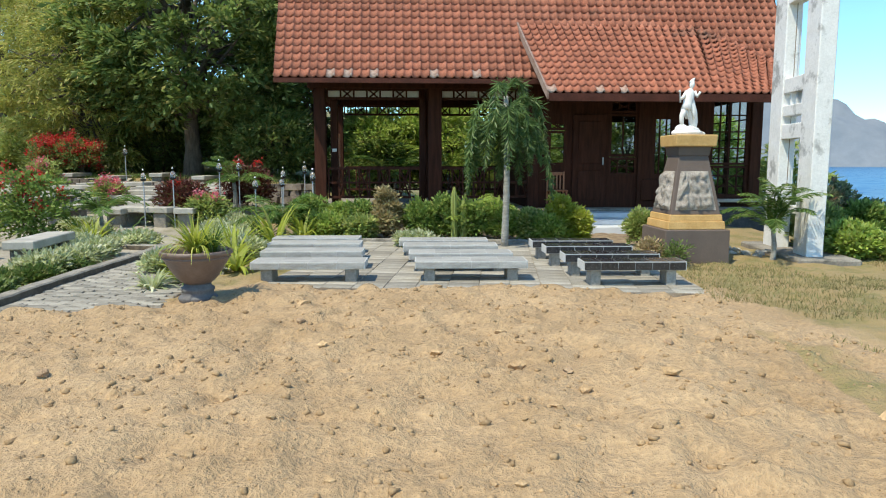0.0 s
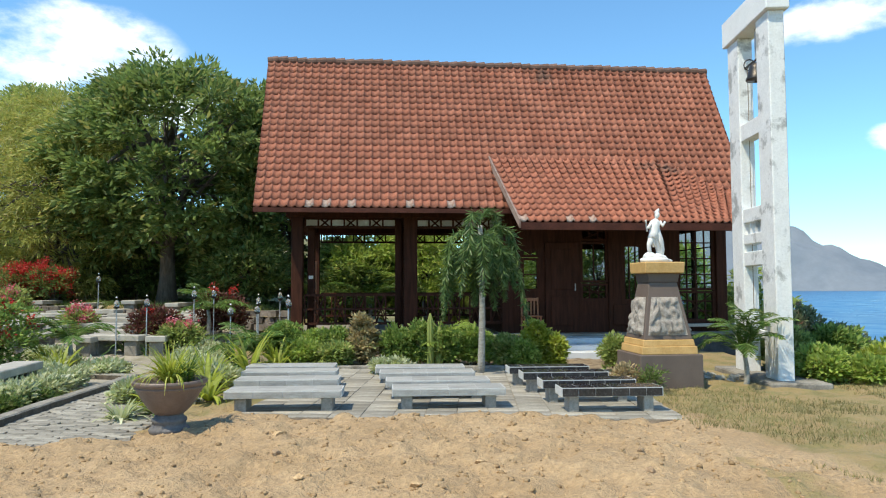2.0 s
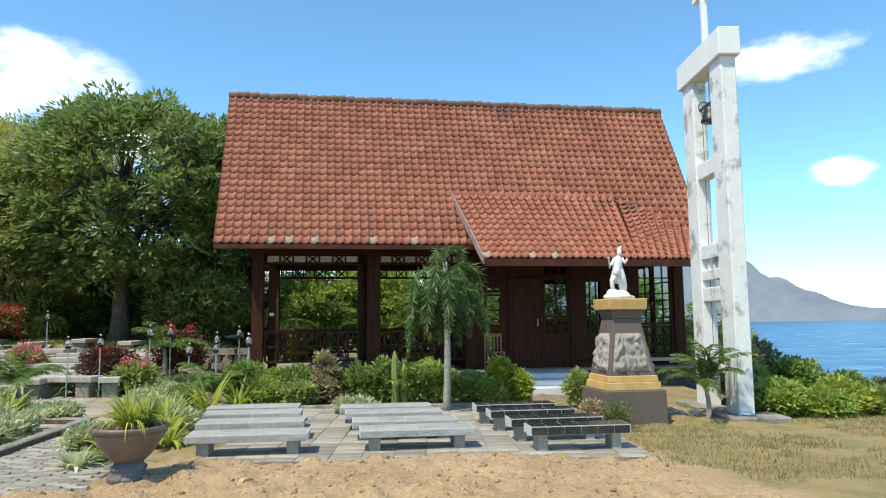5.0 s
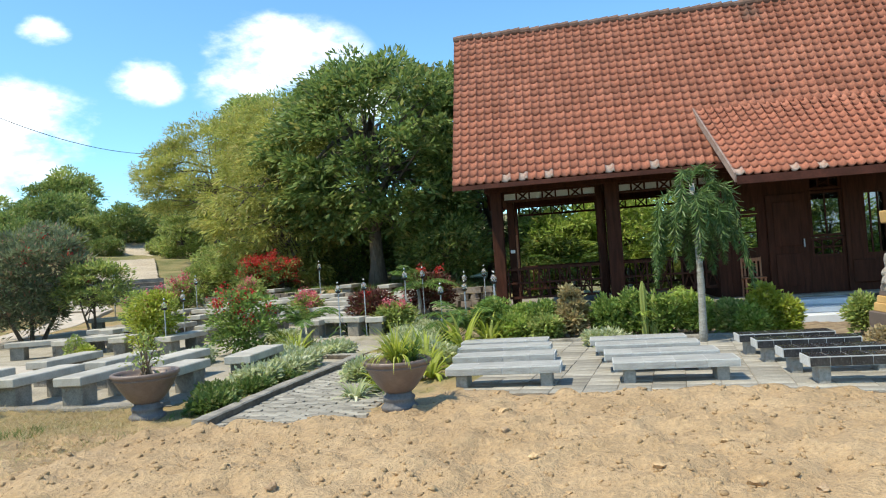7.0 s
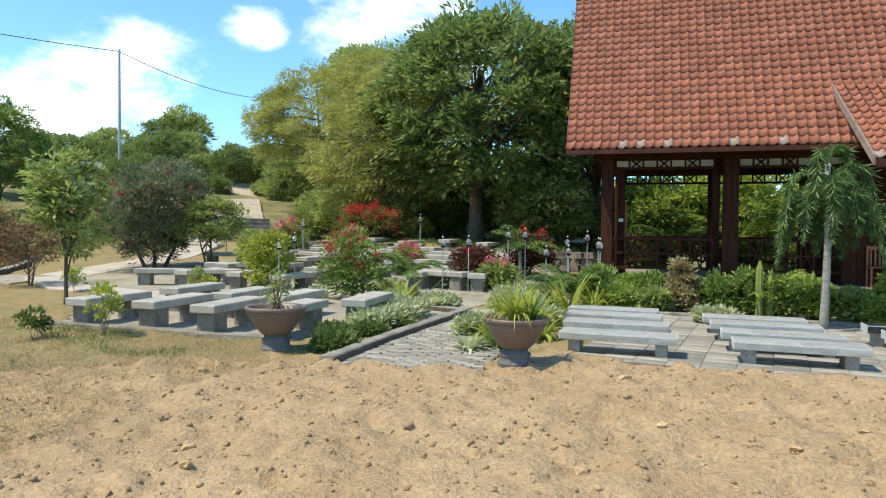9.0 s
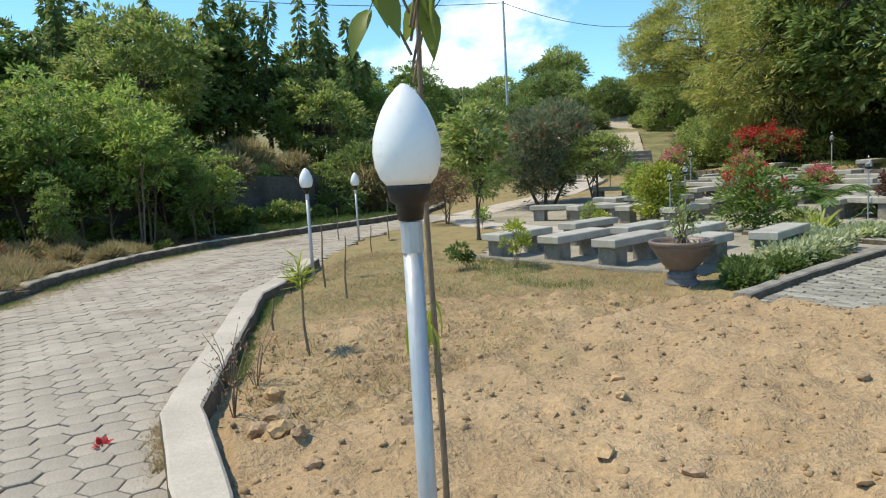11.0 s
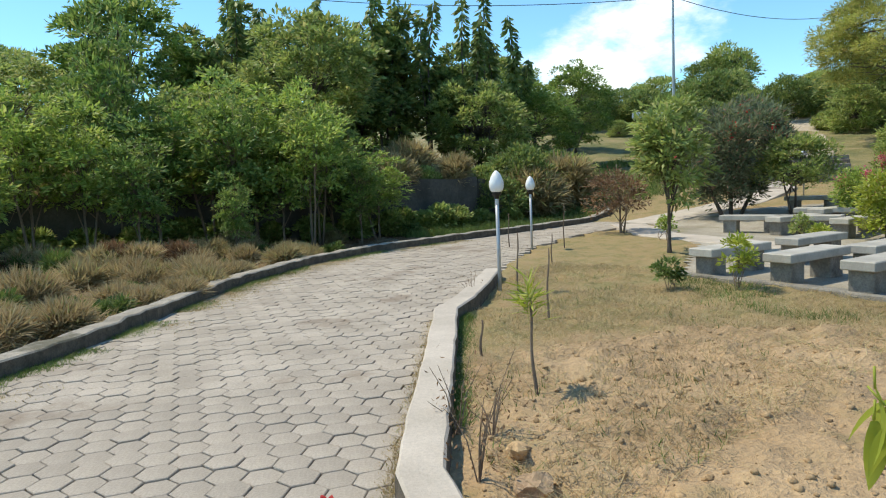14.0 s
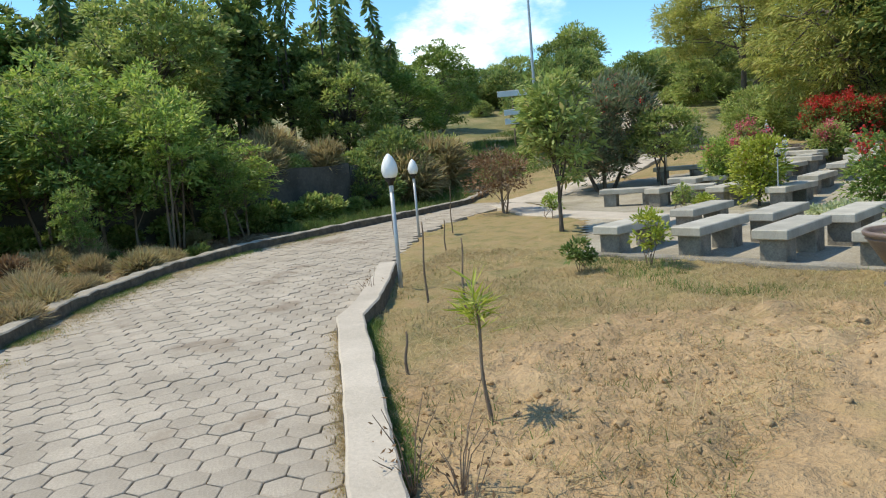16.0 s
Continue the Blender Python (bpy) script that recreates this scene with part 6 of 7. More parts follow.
# arching leaves: bromeliads, spider plants, small palms
def arching(name, x, y, z, count, length, width, leaf, label, category, seed, rise=0.9, group="", spread=1.0, base_size=1.0):
    rng = np.random.default_rng(seed)
    segs = 6
    verts, faces = [], []
    for k in range(count):
        a = rng.uniform(0, 2 * np.pi)
        l = length * rng.uniform(0.6, 1.15)
        tilt = rng.uniform(0.25, 1.1) * spread
        w = width * rng.uniform(0.7, 1.2)
        d = np.array([math.cos(a), math.sin(a), 0])
        s = np.array([-math.sin(a), math.cos(a), 0])
        base = len(verts)
        p = d * 0.03
        ang = math.pi / 2 - tilt * 0.5
        for i in range(segs + 1):
            t = i / segs
            ww = w * math.sin(math.pi * min(1, 0.18 + 0.82 * t)) * 0.5 + 0.001
            verts += [p - s * ww, p + s * ww + np.array([0, 0, 0.0])]
            ang -= tilt * rise * 2.0 / segs * (0.6 + t)
            p = p + (d * math.cos(ang) + np.array([0, 0, math.sin(ang)])) * l / segs
        for i in range(segs):
            b = base + 2 * i
            faces.append((b, b + 1, b + 3, b + 2))
    th = empty(name, pose(x, y, z), label, category, group)
    put("leaves", quick_mesh("leaves", np.array(verts), np.array(faces), leaf), th)
    part("crown_base", lathe([(0.03 * base_size, -0.03 * base_size), (0.045 * base_size, 0.02 * base_size), (0.02 * base_size, 0.07 * base_size)], 8), M["stick"], th)
    return th


arching("spider_plant", POT2[0], POT2[1], 0.45, 190, 0.46, 0.014, L["yellow"], "yellow green arching plant in the clay bowl", "potted plant", 1, spread=1.1)
arching("spider_plant", POT2[0] + 0.12, POT2[1] + 0.08, 0.45, 80, 0.4, 0.014, L["palm"], "green arching plant in the clay bowl", "potted plant", 2, spread=1.15)
for k, (x, y, ln, lf) in enumerate(((-6.0, 10.4, 0.62, "yellow"), (-6.7, 11.2, 0.6, "yellow"), (-6.3, 10.0, 0.4, "palm"), (-3.25, 8.2, 0.55, "yellow"), (-3.1, 7.5, 0.5, "yellow"), (-2.85, 7.1, 0.4, "palm"), (-3.5, 9.0, 0.6, "yellow"), (-3.3, 9.8, 0.6, "cream"), (-6.2, 13.0, 0.8, "palm"), (-3.1, 6.75, 0.35, "cream"), (-2.95, 8.7, 0.75, "yellow"), (-3.2, 9.4, 0.8, "yellow"), (-2.85, 10.2, 0.8, "yellow"), (-3.3, 10.9, 0.8, "palm"), (-2.6, 7.9, 0.5, "yellow"), (-2.7, 11.2, 0.7, "yellow"))):
    arching("bromeliad", x, y, gz(x, y), 55, ln, 0.045, L[lf], "clump of arching yellow green leaves", "plant", 10 + k, group="arching clumps", spread=1.25)


def palm(name, x, y, z, trunk, fronds, length, leaf, label, seed, trunk_r=0.06, droop=0.9, bark=None, leaflets=34, lf_len=0.28, lf_w=0.022, up=0.9, bushy=False):
    rng = np.random.default_rng(seed)
    th = empty(name, pose(x, y, z), label, "palm")
    bm = bmesh.new()
    pts, rad = [], []
    for i in range(9):
        t = i / 8
        pts.append((0.03 * math.sin(3 * t), 0.02 * t, -0.1 + (trunk + 0.1) * t))
        rad.append(trunk_r * (1.25 - 0.5 * t) * (1 + 0.06 * (i % 2)))
    tube(pts, rad, 10, bm)
    part("trunk", bm, bark or M["palebark"], th, "", True)
    for k in range(fronds):
        a = 2 * math.pi * k / fronds + rng.uniform(-0.25, 0.25)
        ang = up * rng.uniform(0.55, 1.5)
        l = length * rng.uniform(0.8, 1.1)
        d = np.array([math.cos(a), math.sin(a), 0])
        p = np.array([0, 0, trunk * (rng.uniform(0.62, 1.0) if bushy else 1.0)])
        line = [p]
        for i in range(8):
            ang = max(-1.42, ang - droop * rng.uniform(0.8, 1.2) / 8 * (0.6 + 0.16 * i))
            p = p + (d * math.cos(ang) + np.array([0, 0, math.sin(ang)])) * l / 8
            line.append(p)
        line = np.array(line)
        fr = part("frond", tube([tuple(q) for q in line], [0.014 * (1 - 0.85 * i / 8) for i in range(9)], 5), leaf, th)
        ts = np.linspace(0.8, 7.95, leaflets)
        i0 = np.clip(ts.astype(int), 0, 7)
        at = line[i0] + (line[i0 + 1] - line[i0]) * (ts - i0)[:, None]
        tang = line[i0 + 1] - line[i0]
        tang /= np.linalg.norm(tang, axis=1, keepdims=True)
        s = np.cross(tang, [0, 0, 1.0])
        s /= np.linalg.norm(s, axis=1, keepdims=True) + 1e-6
        at2 = np.concatenate([at, at])
        out = np.concatenate([s + tang * 0.8, -s + tang * 0.8]) + rng.normal(size=(2 * leaflets, 3)) * (0.6 if bushy else 0.12)
        ll = lf_len * np.tile(np.sin(np.pi * np.linspace(0.12, 0.95, leaflets)) ** 0.6, 2)
        put("leaf_blade", leaf_mesh("leaf_blade", at2, out, ll, lf_w, leaf, rng, 0.35), fr)
    return th


palm("young_palm", 4.50, 9.60, gz(4.50, 9.60), 0.42, 15, 0.92, L["palm"], "young palm with arching green fronds beside the tower", 1, 0.035, 1.5, None, 44, 0.2, 0.022, 1.5)
palm("foxtail_palm", 0.75, 10.85, 0.0, 2.42, 24, 1.5, L["fox"], "slim palm with dense drooping bushy fronds", 2, 0.05, 5.0, None, 130, 0.19, 0.022, 1.35, True)
palm("small_palm", -5.35, 14.9, gz(-5.35, 14.9), 0.75, 11, 0.95, L["palm"], "small palm with spreading fronds between the lamps", 3, 0.05, 1.1)
palm("small_palm", -6.4, 11.3, 0.0, 0.5, 9, 0.75, L["palm"], "small palm in the planted bed", 4, 0.04, 1.1)
palm("small_palm", 0.1, 12.05, 0.0, 0.35, 9, 0.7, L["bright"], "low bright green palm in the hedge", 5, 0.03, 1.0)
palm("areca_palm", -3.2, 11.6, 0.0, 0.25, 14, 1.15, L["palm"], "clump of arching green palm fronds beside the hedge", 6, 0.05, 1.2)
palm("areca_palm", -0.9, 20.8, 0.0, 1.0, 12, 1.7, L["bright"], "bright green palm behind the open hall", 7, 0.07, 1.0, None, 40, 0.4, 0.035)
palm("areca_palm", -2.5, 20.4, 0.0, 0.9, 11, 1.5, L["palm"], "green palm behind the open hall", 8, 0.07, 1.0, None, 40, 0.4, 0.035)


# hedge in front of the chapel
def hedge_clump(x, y, h, r, leaf, seed, label, dense=1.0, leaf_len=0.085, group="hedge bushes", slim=0.5):
    rng = np.random.default_rng(seed)
    th = empty("hedge_bush", pose(x, y, max(0.0, float(terrain(x, y)))), label, "bush", group)
    n = int(110 * dense)
    c, pts, out = crown_points((0, 0, h * 0.45), (r * 0.85, r * 0.8, h * 0.45), n, 42, 0.085, rng, 0.45, -0.95)
    pts[:, 2] = np.maximum(pts[:, 2], 0.02)
    bm = bmesh.new()
    for k in range(7):
        e = c[rng.integers(len(c))]
        tube([(rng.normal() * 0.06, rng.normal() * 0.06, -0.05), tuple(e * np.array([0.5, 0.5, 0.6])), tuple(e)], [0.014, 0.01, 0.004], 5, bm)
    part("stem", bm, M["stick"], th)
    put("foliage", leaf_mesh("foliage", pts, out, leaf_len * rng.uniform(0.6, 1.3, len(pts)), leaf_len * slim, leaf, rng, 0.1), th)
    return th


for k, (x, y, h, r, lf) in enumerate(((-2.8, 12.0, 0.78, 0.38, "hedge"), (-2.3, 12.05, 0.62, 0.36, "bright"), (-1.86, 12.0, 0.7, 0.30, "hedge"), (-0.72, 11.95, 0.66, 0.34, "hedge"), (-0.28, 11.98, 0.8, 0.34, "hedge"), (0.12, 11.9, 0.68, 0.42, "hedge"), (0.65, 11.95, 0.66, 0.36, "bright"), (1.25, 11.8, 0.55, 0.28, "olive"), (1.74, 11.7, 0.8, 0.24, "yellow"), (-2.4, 11.65, 0.45, 0.3, "bright"), (-1.8, 11.65, 0.42, 0.3, "olive"), (2.0, 11.65, 0.6, 0.18, "yellow"), (1.5, 11.55, 0.45, 0.24, "bright"))):
    hedge_clump(x, y, h, r, L[lf], 100 + k, "rounded leafy bush in the hedge before the chapel" if lf != "yellow" else "yellow flecked croton bush before the chapel steps", 1.0)
hedge_clump(-1.36, 11.95, 0.95, 0.28, L["straw"], 120, "withered brown shrub in a gap of the hedge", 0.6, 0.10)
hedge_clump(2.95, 11.1, 0.6, 0.15, L["olive"], 121, "thin green shrub beside the steps", 0.35)
hedge_clump(2.72, 9.15, 0.32, 0.14, L["dry"], 122, "dry weedy tuft beside the pedestal", 0.18, 0.06)
hedge_clump(2.98, 8.9, 0.28, 0.12, L["weed"], 123, "weedy tuft beside the pedestal", 0.12, 0.05)
brush_rng = np.random.default_rng(77)
for k in range(26):
    x, y = -15.3 + brush_rng.uniform(-1.1, 0.8), -6.0 + 0.24 * k + brush_rng.uniform(-0.2, 0.2)
    hedge_clump(x, y, brush_rng.uniform(0.25, 0.6), brush_rng.uniform(0.25, 0.5), L[("dry", "straw", "brown", "weed")[k % 4]], 400 + k, "dry tangled brush on the verge beside the road", 0.34, 0.17, "dry brush", 0.12)
verge_rng = np.random.default_rng(78)
verge = [hedge_clump(-12.0, -2.6, 0.34, 0.42, L["dry"], 460, "tangle of pale dry straw on the verge", 0.6, 0.26, "dry brush", 0.07),
         hedge_clump(-13.4, -2.0, 0.30, 0.36, L["straw"], 461, "tangle of brown dead stalks on the verge", 0.5, 0.24, "dry brush", 0.08),
         hedge_clump(-11.0, -3.2, 0.26, 0.32, L["weed"], 462, "low green weeds among dry stalks on the verge", 0.3, 0.12, "dry brush", 0.25)]
for k in range(64):
    y = verge_rng.uniform(-6.5, 3.2)
    edge = float(np.interp(y, [p[1] for p in OUTER], [p[0] for p in OUTER]))
    x = edge - 0.45 - 4.2 * verge_rng.random() ** 1.3
    sc = verge_rng.uniform(0.45, 0.95)
    o = copy_thing(verge[(k * 7 // 2) % 3], pose(x, y, float(terrain(x, y)), 0, 0, 47 * k))
    o.scale = (sc, sc, sc * verge_rng.uniform(0.7, 1.2))
# weeds and creepers on the foot and crown of the retaining wall
creeper = [hedge_clump(-19.0, 5.2, 0.7, 0.5, L["weed"], 470, "green weeds climbing the foot of the old wall", 0.7, 0.12, "wall weeds"),
           hedge_clump(-19.2, 6.4, 0.9, 0.45, L["olive"], 471, "leafy creeper spilling over the old wall", 0.7, 0.13, "wall weeds"),
           hedge_clump(-20.2, 4.0, 1.0, 0.55, L["straw"], 472, "pale dry grass clump above the old wall", 0.9, 0.30, "wall weeds", 0.1)]
for k in range(30):
    y = -6.0 + 0.52 * k
    edge = float(np.interp(y, [p[1] for p in WALL_LINE], [p[0] for p in WALL_LINE]))
    low = k % 2
    x = edge + (0.42 if low else -0.5) + verge_rng.uniform(-0.1, 0.1)
    o = copy_thing(creeper[k % 2 if low else 1 + k // 2 % 2], pose(x, y, 0.0 if low else 1.02, 0, 0, 61 * k))
    sc = verge_rng.uniform(0.7, 1.15)
    o.scale = (sc, sc, sc * (0.9 if low else 1.1))
for k in range(22):
    x, y = -20.9 - verge_rng.uniform(0, 3.8), 3.5 + 0.42 * k + verge_rng.uniform(-0.4, 0.4)
    o = copy_thing(creeper[2 if k % 3 else 0], pose(x, y, float(terrain(x, y)) - 0.05, 0, 0, 37 * k))
    sc = verge_rng.uniform(1.0, 1.7)
    o.scale = (sc, sc, sc)
for k, (x, y, h, r, lf) in enumerate(((5.75, 10.0, 0.5, 0.36, "bright"), (6.4, 10.9, 0.8, 0.5, "hedge"), (6.7, 10.0, 0.5, 0.42, "yellow"), (6.0, 11.5, 1.15, 0.5, "grey"), (7.4, 10.9, 0.7, 0.5, "hedge"), (8.0, 10.2, 0.6, 0.5, "bright"), (7.1, 12.2, 1.0, 0.6, "grey"), (8.6, 11.8, 0.9, 0.7, "grey"), (9.6, 11.0, 0.9, 0.7, "hedge"), (5.6, 10.7, 0.8, 0.36, "olive"), (9.9, 12.8, 1.5, 0.8, "olive"), (6.35, 9.75, 0.36, 0.3, "bright"), (7.3, 9.9, 0.4, 0.32, "olive"))):
    o = hedge_clump(x, y, h, r, L[lf], 130 + k, "leafy bush on the slope above the sea", 1.0, 0.10, "bushes above the sea")
    o.location.z = float(terrain(x, y)) - 0.03
for k, (x, y, h, r_) in enumerate(((-0.12, 11.62, 0.95, 0.05), (0.04, 11.66, 0.72, 0.045), (-0.02, 11.72, 0.55, 0.04))):
    bm = bmesh.new()
    rings = []
    for j in range(9):
        t = j / 8
        rr = r_ * (1.0 if t < 0.85 else 1.0 - (t - 0.85) * 5)
        rings.append([bm.verts.new((rr * (1 + 0.22 * (i % 2)) * math.cos(math.pi * i / 8), rr * (1 + 0.22 * (i % 2)) * math.sin(math.pi * i / 8), -0.05 + (h + 0.05) * t)) for i in range(16)])
    for a, b in zip(rings, rings[1:]):
        for i in range(16):
            bm.faces.new((a[i], a[(i + 1) % 16], b[(i + 1) % 16], b[i]))
    bm.faces.new(rings[-1])
    ob = part("cactus", bm, L["hedge"])
    ob.location = (x, y, 0)
    tagged(ob, "ribbed green column cactus in the hedge", "cactus", "column cacti")
for k in range(9):
    rock("stone", 4.05 + 0.11 * k % 0.6, 10.1 + 0.17 * ((k * 5) % 4), 0.05 + 0.012 * (k % 3), 300 + k, M["lightstone"], "pale rubble stone beside the tower plinth")
# cream ground cover
for k, (x, y, r) in enumerate(((-5.0, 8.3, 0.45), (-5.3, 9.2, 0.5), (-5.8, 9.6, 0.4), (-4.95, 7.6, 0.35), (-5.2, 10.3, 0.4), (-6.2, 10.7, 0.5), (-4.1, 11.0, 0.45), (-4.4, 12.0, 0.55), (-3.7, 10.5, 0.4), (-7.6, 9.6, 0.5), (-3.5, 7.9, 0.3), (-4.7, 13.1, 0.6), (-7.3, 12.2, 0.5), (-0.7, 10.7, 0.28), (-3.0, 9.2, 0.3), (-5.6, 8.6, 0.4))):
    hedge_clump(x, y, 0.20, r * 0.9, L["cream"], 150 + k, "low mat of cream variegated ground cover", 0.6, 0.085, "ground cover")
for k, (x, y, r, h) in enumerate(((-4.8, 6.5, 0.24, 0.10), (-4.7, 7.1, 0.2, 0.09), (-4.5, 6.0, 0.2, 0.10), (-4.7, 7.7, 0.2, 0.09), (-5.1, 6.9, 0.22, 0.08))):
    hedge_clump(x, y, h, r, L["weed"], 170 + k, "green weeds at the edge of the planted bed", 0.5, 0.06, "weeds")
# twig shrub in the first planter
rng = np.random.default_rng(77)
th = empty("potted_shrub", pose(POT1[0], POT1[1], 0.46), "sparse shrub with thin stems in the clay bowl", "potted plant")
bm = bmesh.new()
tips = []
for k in range(16):
    a, r_ = rng.uniform(0, 6.28), rng.uniform(0.05, 0.26)
    e = (math.cos(a) * r_, math.sin(a) * r_, rng.uniform(0.12, 0.45) * (1.15 - r_))
    tube([(rng.normal() * 0.03, rng.normal() * 0.03, 0), (e[0] * 0.4, e[1] * 0.4, e[2] * 0.6), e], [0.010, 0.007, 0.003], 5, bm)
    tips.append(e)
part("stem", bm, M["stick"], th)
tp = np.array([t for t in tips if t[2] > 0.12])
fp = (tp[:, None, :] + rng.normal(size=(len(tp), 14, 3)) * np.array([0.05, 0.05, 0.05])).reshape(-1, 3)
put("foliage", leaf_mesh("foliage", fp, rng.normal(size=fp.shape), 0.06, 0.025, L["olive"], rng, 0.3), th)


# saplings and stakes on the bare ground
def sapling(name, x, y, h, r, label, seed, lean=(0.0, 0.0)):
    rng = np.random.default_rng(seed)
    th = empty(name, pose(x, y, gz(x, y)), label, "sapling")
    pts = [(lean[0] * t + 0.008 * math.sin(9 * t), lean[1] * t + 0.006 * math.cos(7 * t), -0.1 + (h + 0.1) * t) for t in np.linspace(0, 1, 12)]
    part("stem", tube(pts, [r * (1.1 - 0.55 * i / 11) for i in range(12)], 8), M["stick"], th, "", True)
    return th, rng


tall, rng = sapling("tall_sapling", -2.385, 0.655, 2.75, 0.0125, "tall thin sapling with a few broad yellow green leaves", 5, (-0.01, 0.01))


def broad_leaves(parent, points, length, width, leaf, rng, hang=0.9):
    """Large curved leaves, each its own part."""
    for p in points:
        bm = bmesh.new()
        rows = []
        for i in range(7):
            t = i / 6
            w = width * (math.sin(math.pi * (0.06 + 0.94 * t) ** 0.85) * 0.5 + 0.004)
            x = length * t
            z = -0.35 * length * t * t
            rows.append([bm.verts.new((x, -w, z + w * 0.35)), bm.verts.new((x, 0, z)), bm.verts.new((x, w, z + w * 0.35))])
        for a, b in zip(rows, rows[1:]):
            bm.faces.new((a[0], a[1], b[1], b[0]))
            bm.faces.new((a[1], a[2], b[2], b[1]))
        tube([(-0.05, 0, 0.015), (0, 0, 0)], 0.003, 4, bm)
        ob = part("leaf", bm, leaf, parent, "", True)
        ob.matrix_basis = pose(p[0], p[1], p[2], rng.uniform(-30, 30), rng.uniform(30, 85) * hang, rng.uniform(0, 360))


broad_leaves(tall, [(-0.045 + 0.05 * math.cos(k * 2.4), -0.035 + 0.05 * math.sin(k * 2.4), 0.80 + 0.03 * (k % 4)) for k in range(9)], 0.17, 0.055, L["yellow"], rng)
broad_leaves(tall, [(-0.04 + (0.09 + 0.03 * (k % 4)) * math.cos(k * 2.1), (0.09 + 0.03 * (k % 4)) * math.sin(k * 2.1), 1.96 + 0.06 * (k % 7)) for k in range(20)], 0.19, 0.08, L["teak"], rng)
bm = bmesh.new()
for k in range(8):
    a = k * 2.1
    tube([(-0.05, 0, 1.7 + 0.05 * k), (-0.05 + 0.10 * math.cos(a), 0.10 * math.sin(a), 1.9 + 0.06 * k), (-0.05 + 0.2 * math.cos(a), 0.2 * math.sin(a), 1.95 + 0.06 * k)], [0.006, 0.004, 0.002], 5, bm)
part("twig", bm, M["stick"], tall)
tuft, rng = sapling("sapling", -5.36, 1.36, 0.66, 0.013, "thin sapling with a pale yellow tuft of narrow leaves", 6, (-0.06, 0.0))
n = 90
at = np.tile(np.array([[-0.06, 0.0, 0.62]]), (n, 1)) + rng.normal(size=(n, 3)) * np.array([0.012, 0.012, 0.05])
out = rng.normal(size=(n, 3)) * np.array([1, 1, 0.5]) + np.array([0, 0, 0.75])
put("leaves", leaf_mesh("leaves", at, out, 0.17 * rng.uniform(0.6, 1.3, n), 0.016, L["yellow"], rng, 0.05), tuft)
for k, (x, y, h, ln) in enumerate(((-8.30, 2.85, 0.85, (0.02, 0)), (-7.5, 2.75, 0.72, (-0.12, 0.1)), (-6.4, 1.45, 0.30, (0, 0.02)), (-14.2, 5.9, 0.8, (0, 0)), (-11.4, 5.2, 0.5, (0.03, 0)), (-13.2, 6.6, 0.9, (0.03, 0)))):
    stk, rng = sapling("stake", x, y, h, 0.013, "bare dry stake standing in the earth", 20 + k, ln)
for k, (x, y) in enumerate(((-4.75, 0.72), (-4.3, 0.42), (-9.0, 2.6), (-4.95, 0.60))):
    rng = np.random.default_rng(200 + k)
    th = empty("dry_weed", pose(x, y, gz(x, y)), "dry leafless weed by the kerb", "weed", "dry weeds")
    for j in range(8):
        a, r_ = rng.uniform(0, 6.28), rng.uniform(0.04, 0.2)
        hh = rng.uniform(0.15, 0.5)
        bm = bmesh.new()
        tube([(0, 0, -0.03), (r_ * 0.4 * math.cos(a), r_ * 0.4 * math.sin(a), hh * 0.6), (r_ * math.cos(a), r_ * math.sin(a), hh)], [0.004, 0.003, 0.0015], 4, bm)
        part("stem", bm, M["stick"], th)
    p = rng.normal(size=(70, 3)) * np.array([0.1, 0.1, 0.1]) + np.array([0, 0, 0.2])
    p[:, 2] = np.abs(p[:, 2])
    put("leaves", leaf_mesh("leaves", p, rng.normal(size=p.shape), 0.035, 0.012, L["brown"], rng), th)
petals = arching("fallen_flower", -4.41, -0.29, 0.0, 9, 0.05, 0.03, L["red"], "fallen red flower on the pavers", "flower", 91, base_size=0.15)


# grass
def scatter(poly, n, rng, keep=None):
    xs, ys = [p[0] for p in poly], [p[1] for p in poly]
    x, y = rng.uniform(min(xs), max(xs), n), rng.uniform(min(ys), max(ys), n)
    ok = inside(poly, x, y)
    if keep is not None:
        ok &= keep(x, y)
    x, y = x[ok], y[ok]
    return np.stack([x, y, ground_z(x, y) - 0.005], axis=1)


def grass_patch(name, poly, n, height, width, lean, leaf, label, seed, keep=None):
    rng = np.random.default_rng(seed)
    at = scatter(poly, n, rng, keep)
    return tagged(put(name, blades(name, at, height, width, lean, leaf, rng)), label, "grass", kind="stuff")


def tufted(scale, level, seed):
    return lambda x, y: (vnoise(x * scale, y * scale, seed) > level) & ~inside(HEXAREA, x, y) & ~inside(SLAB, x, y) & ~inside(GREYPATH, x, y)


RIGHT_LAWN = [(2.75, 6.9), (2.95, 5.9), (3.5, 4.2), (4.4, 2.5), (9.5, 3.0), (11, 10.5), (7.5, 10.8), (5.5, 9.3), (3.9, 9.0), (2.85, 9.2)]
LEFT_PATCH = [(-3.6, 0.45), (-4.8, 0.6), (-8.1, 2.1), (-10.3, 3.8), (-11.5, 5.5), (-9.2, 5.8), (-5.4, 6.2), (-4.4, 5.3), (-4.6, 3.8), (-4.2, 2.2)]
grass_patch("lawn_grass", RIGHT_LAWN, 60000, 0.055, 0.004, 0.5, L["lawn"], "thin yellowing lawn beside the bare earth", 1, tufted(1.3, 0.30, 4))
grass_patch("dry_grass", LEFT_PATCH, 46000, 0.045, 0.0035, 0.8, L["dry"], "thin dry grass on the bare ground", 2, tufted(1.1, 0.42, 6))
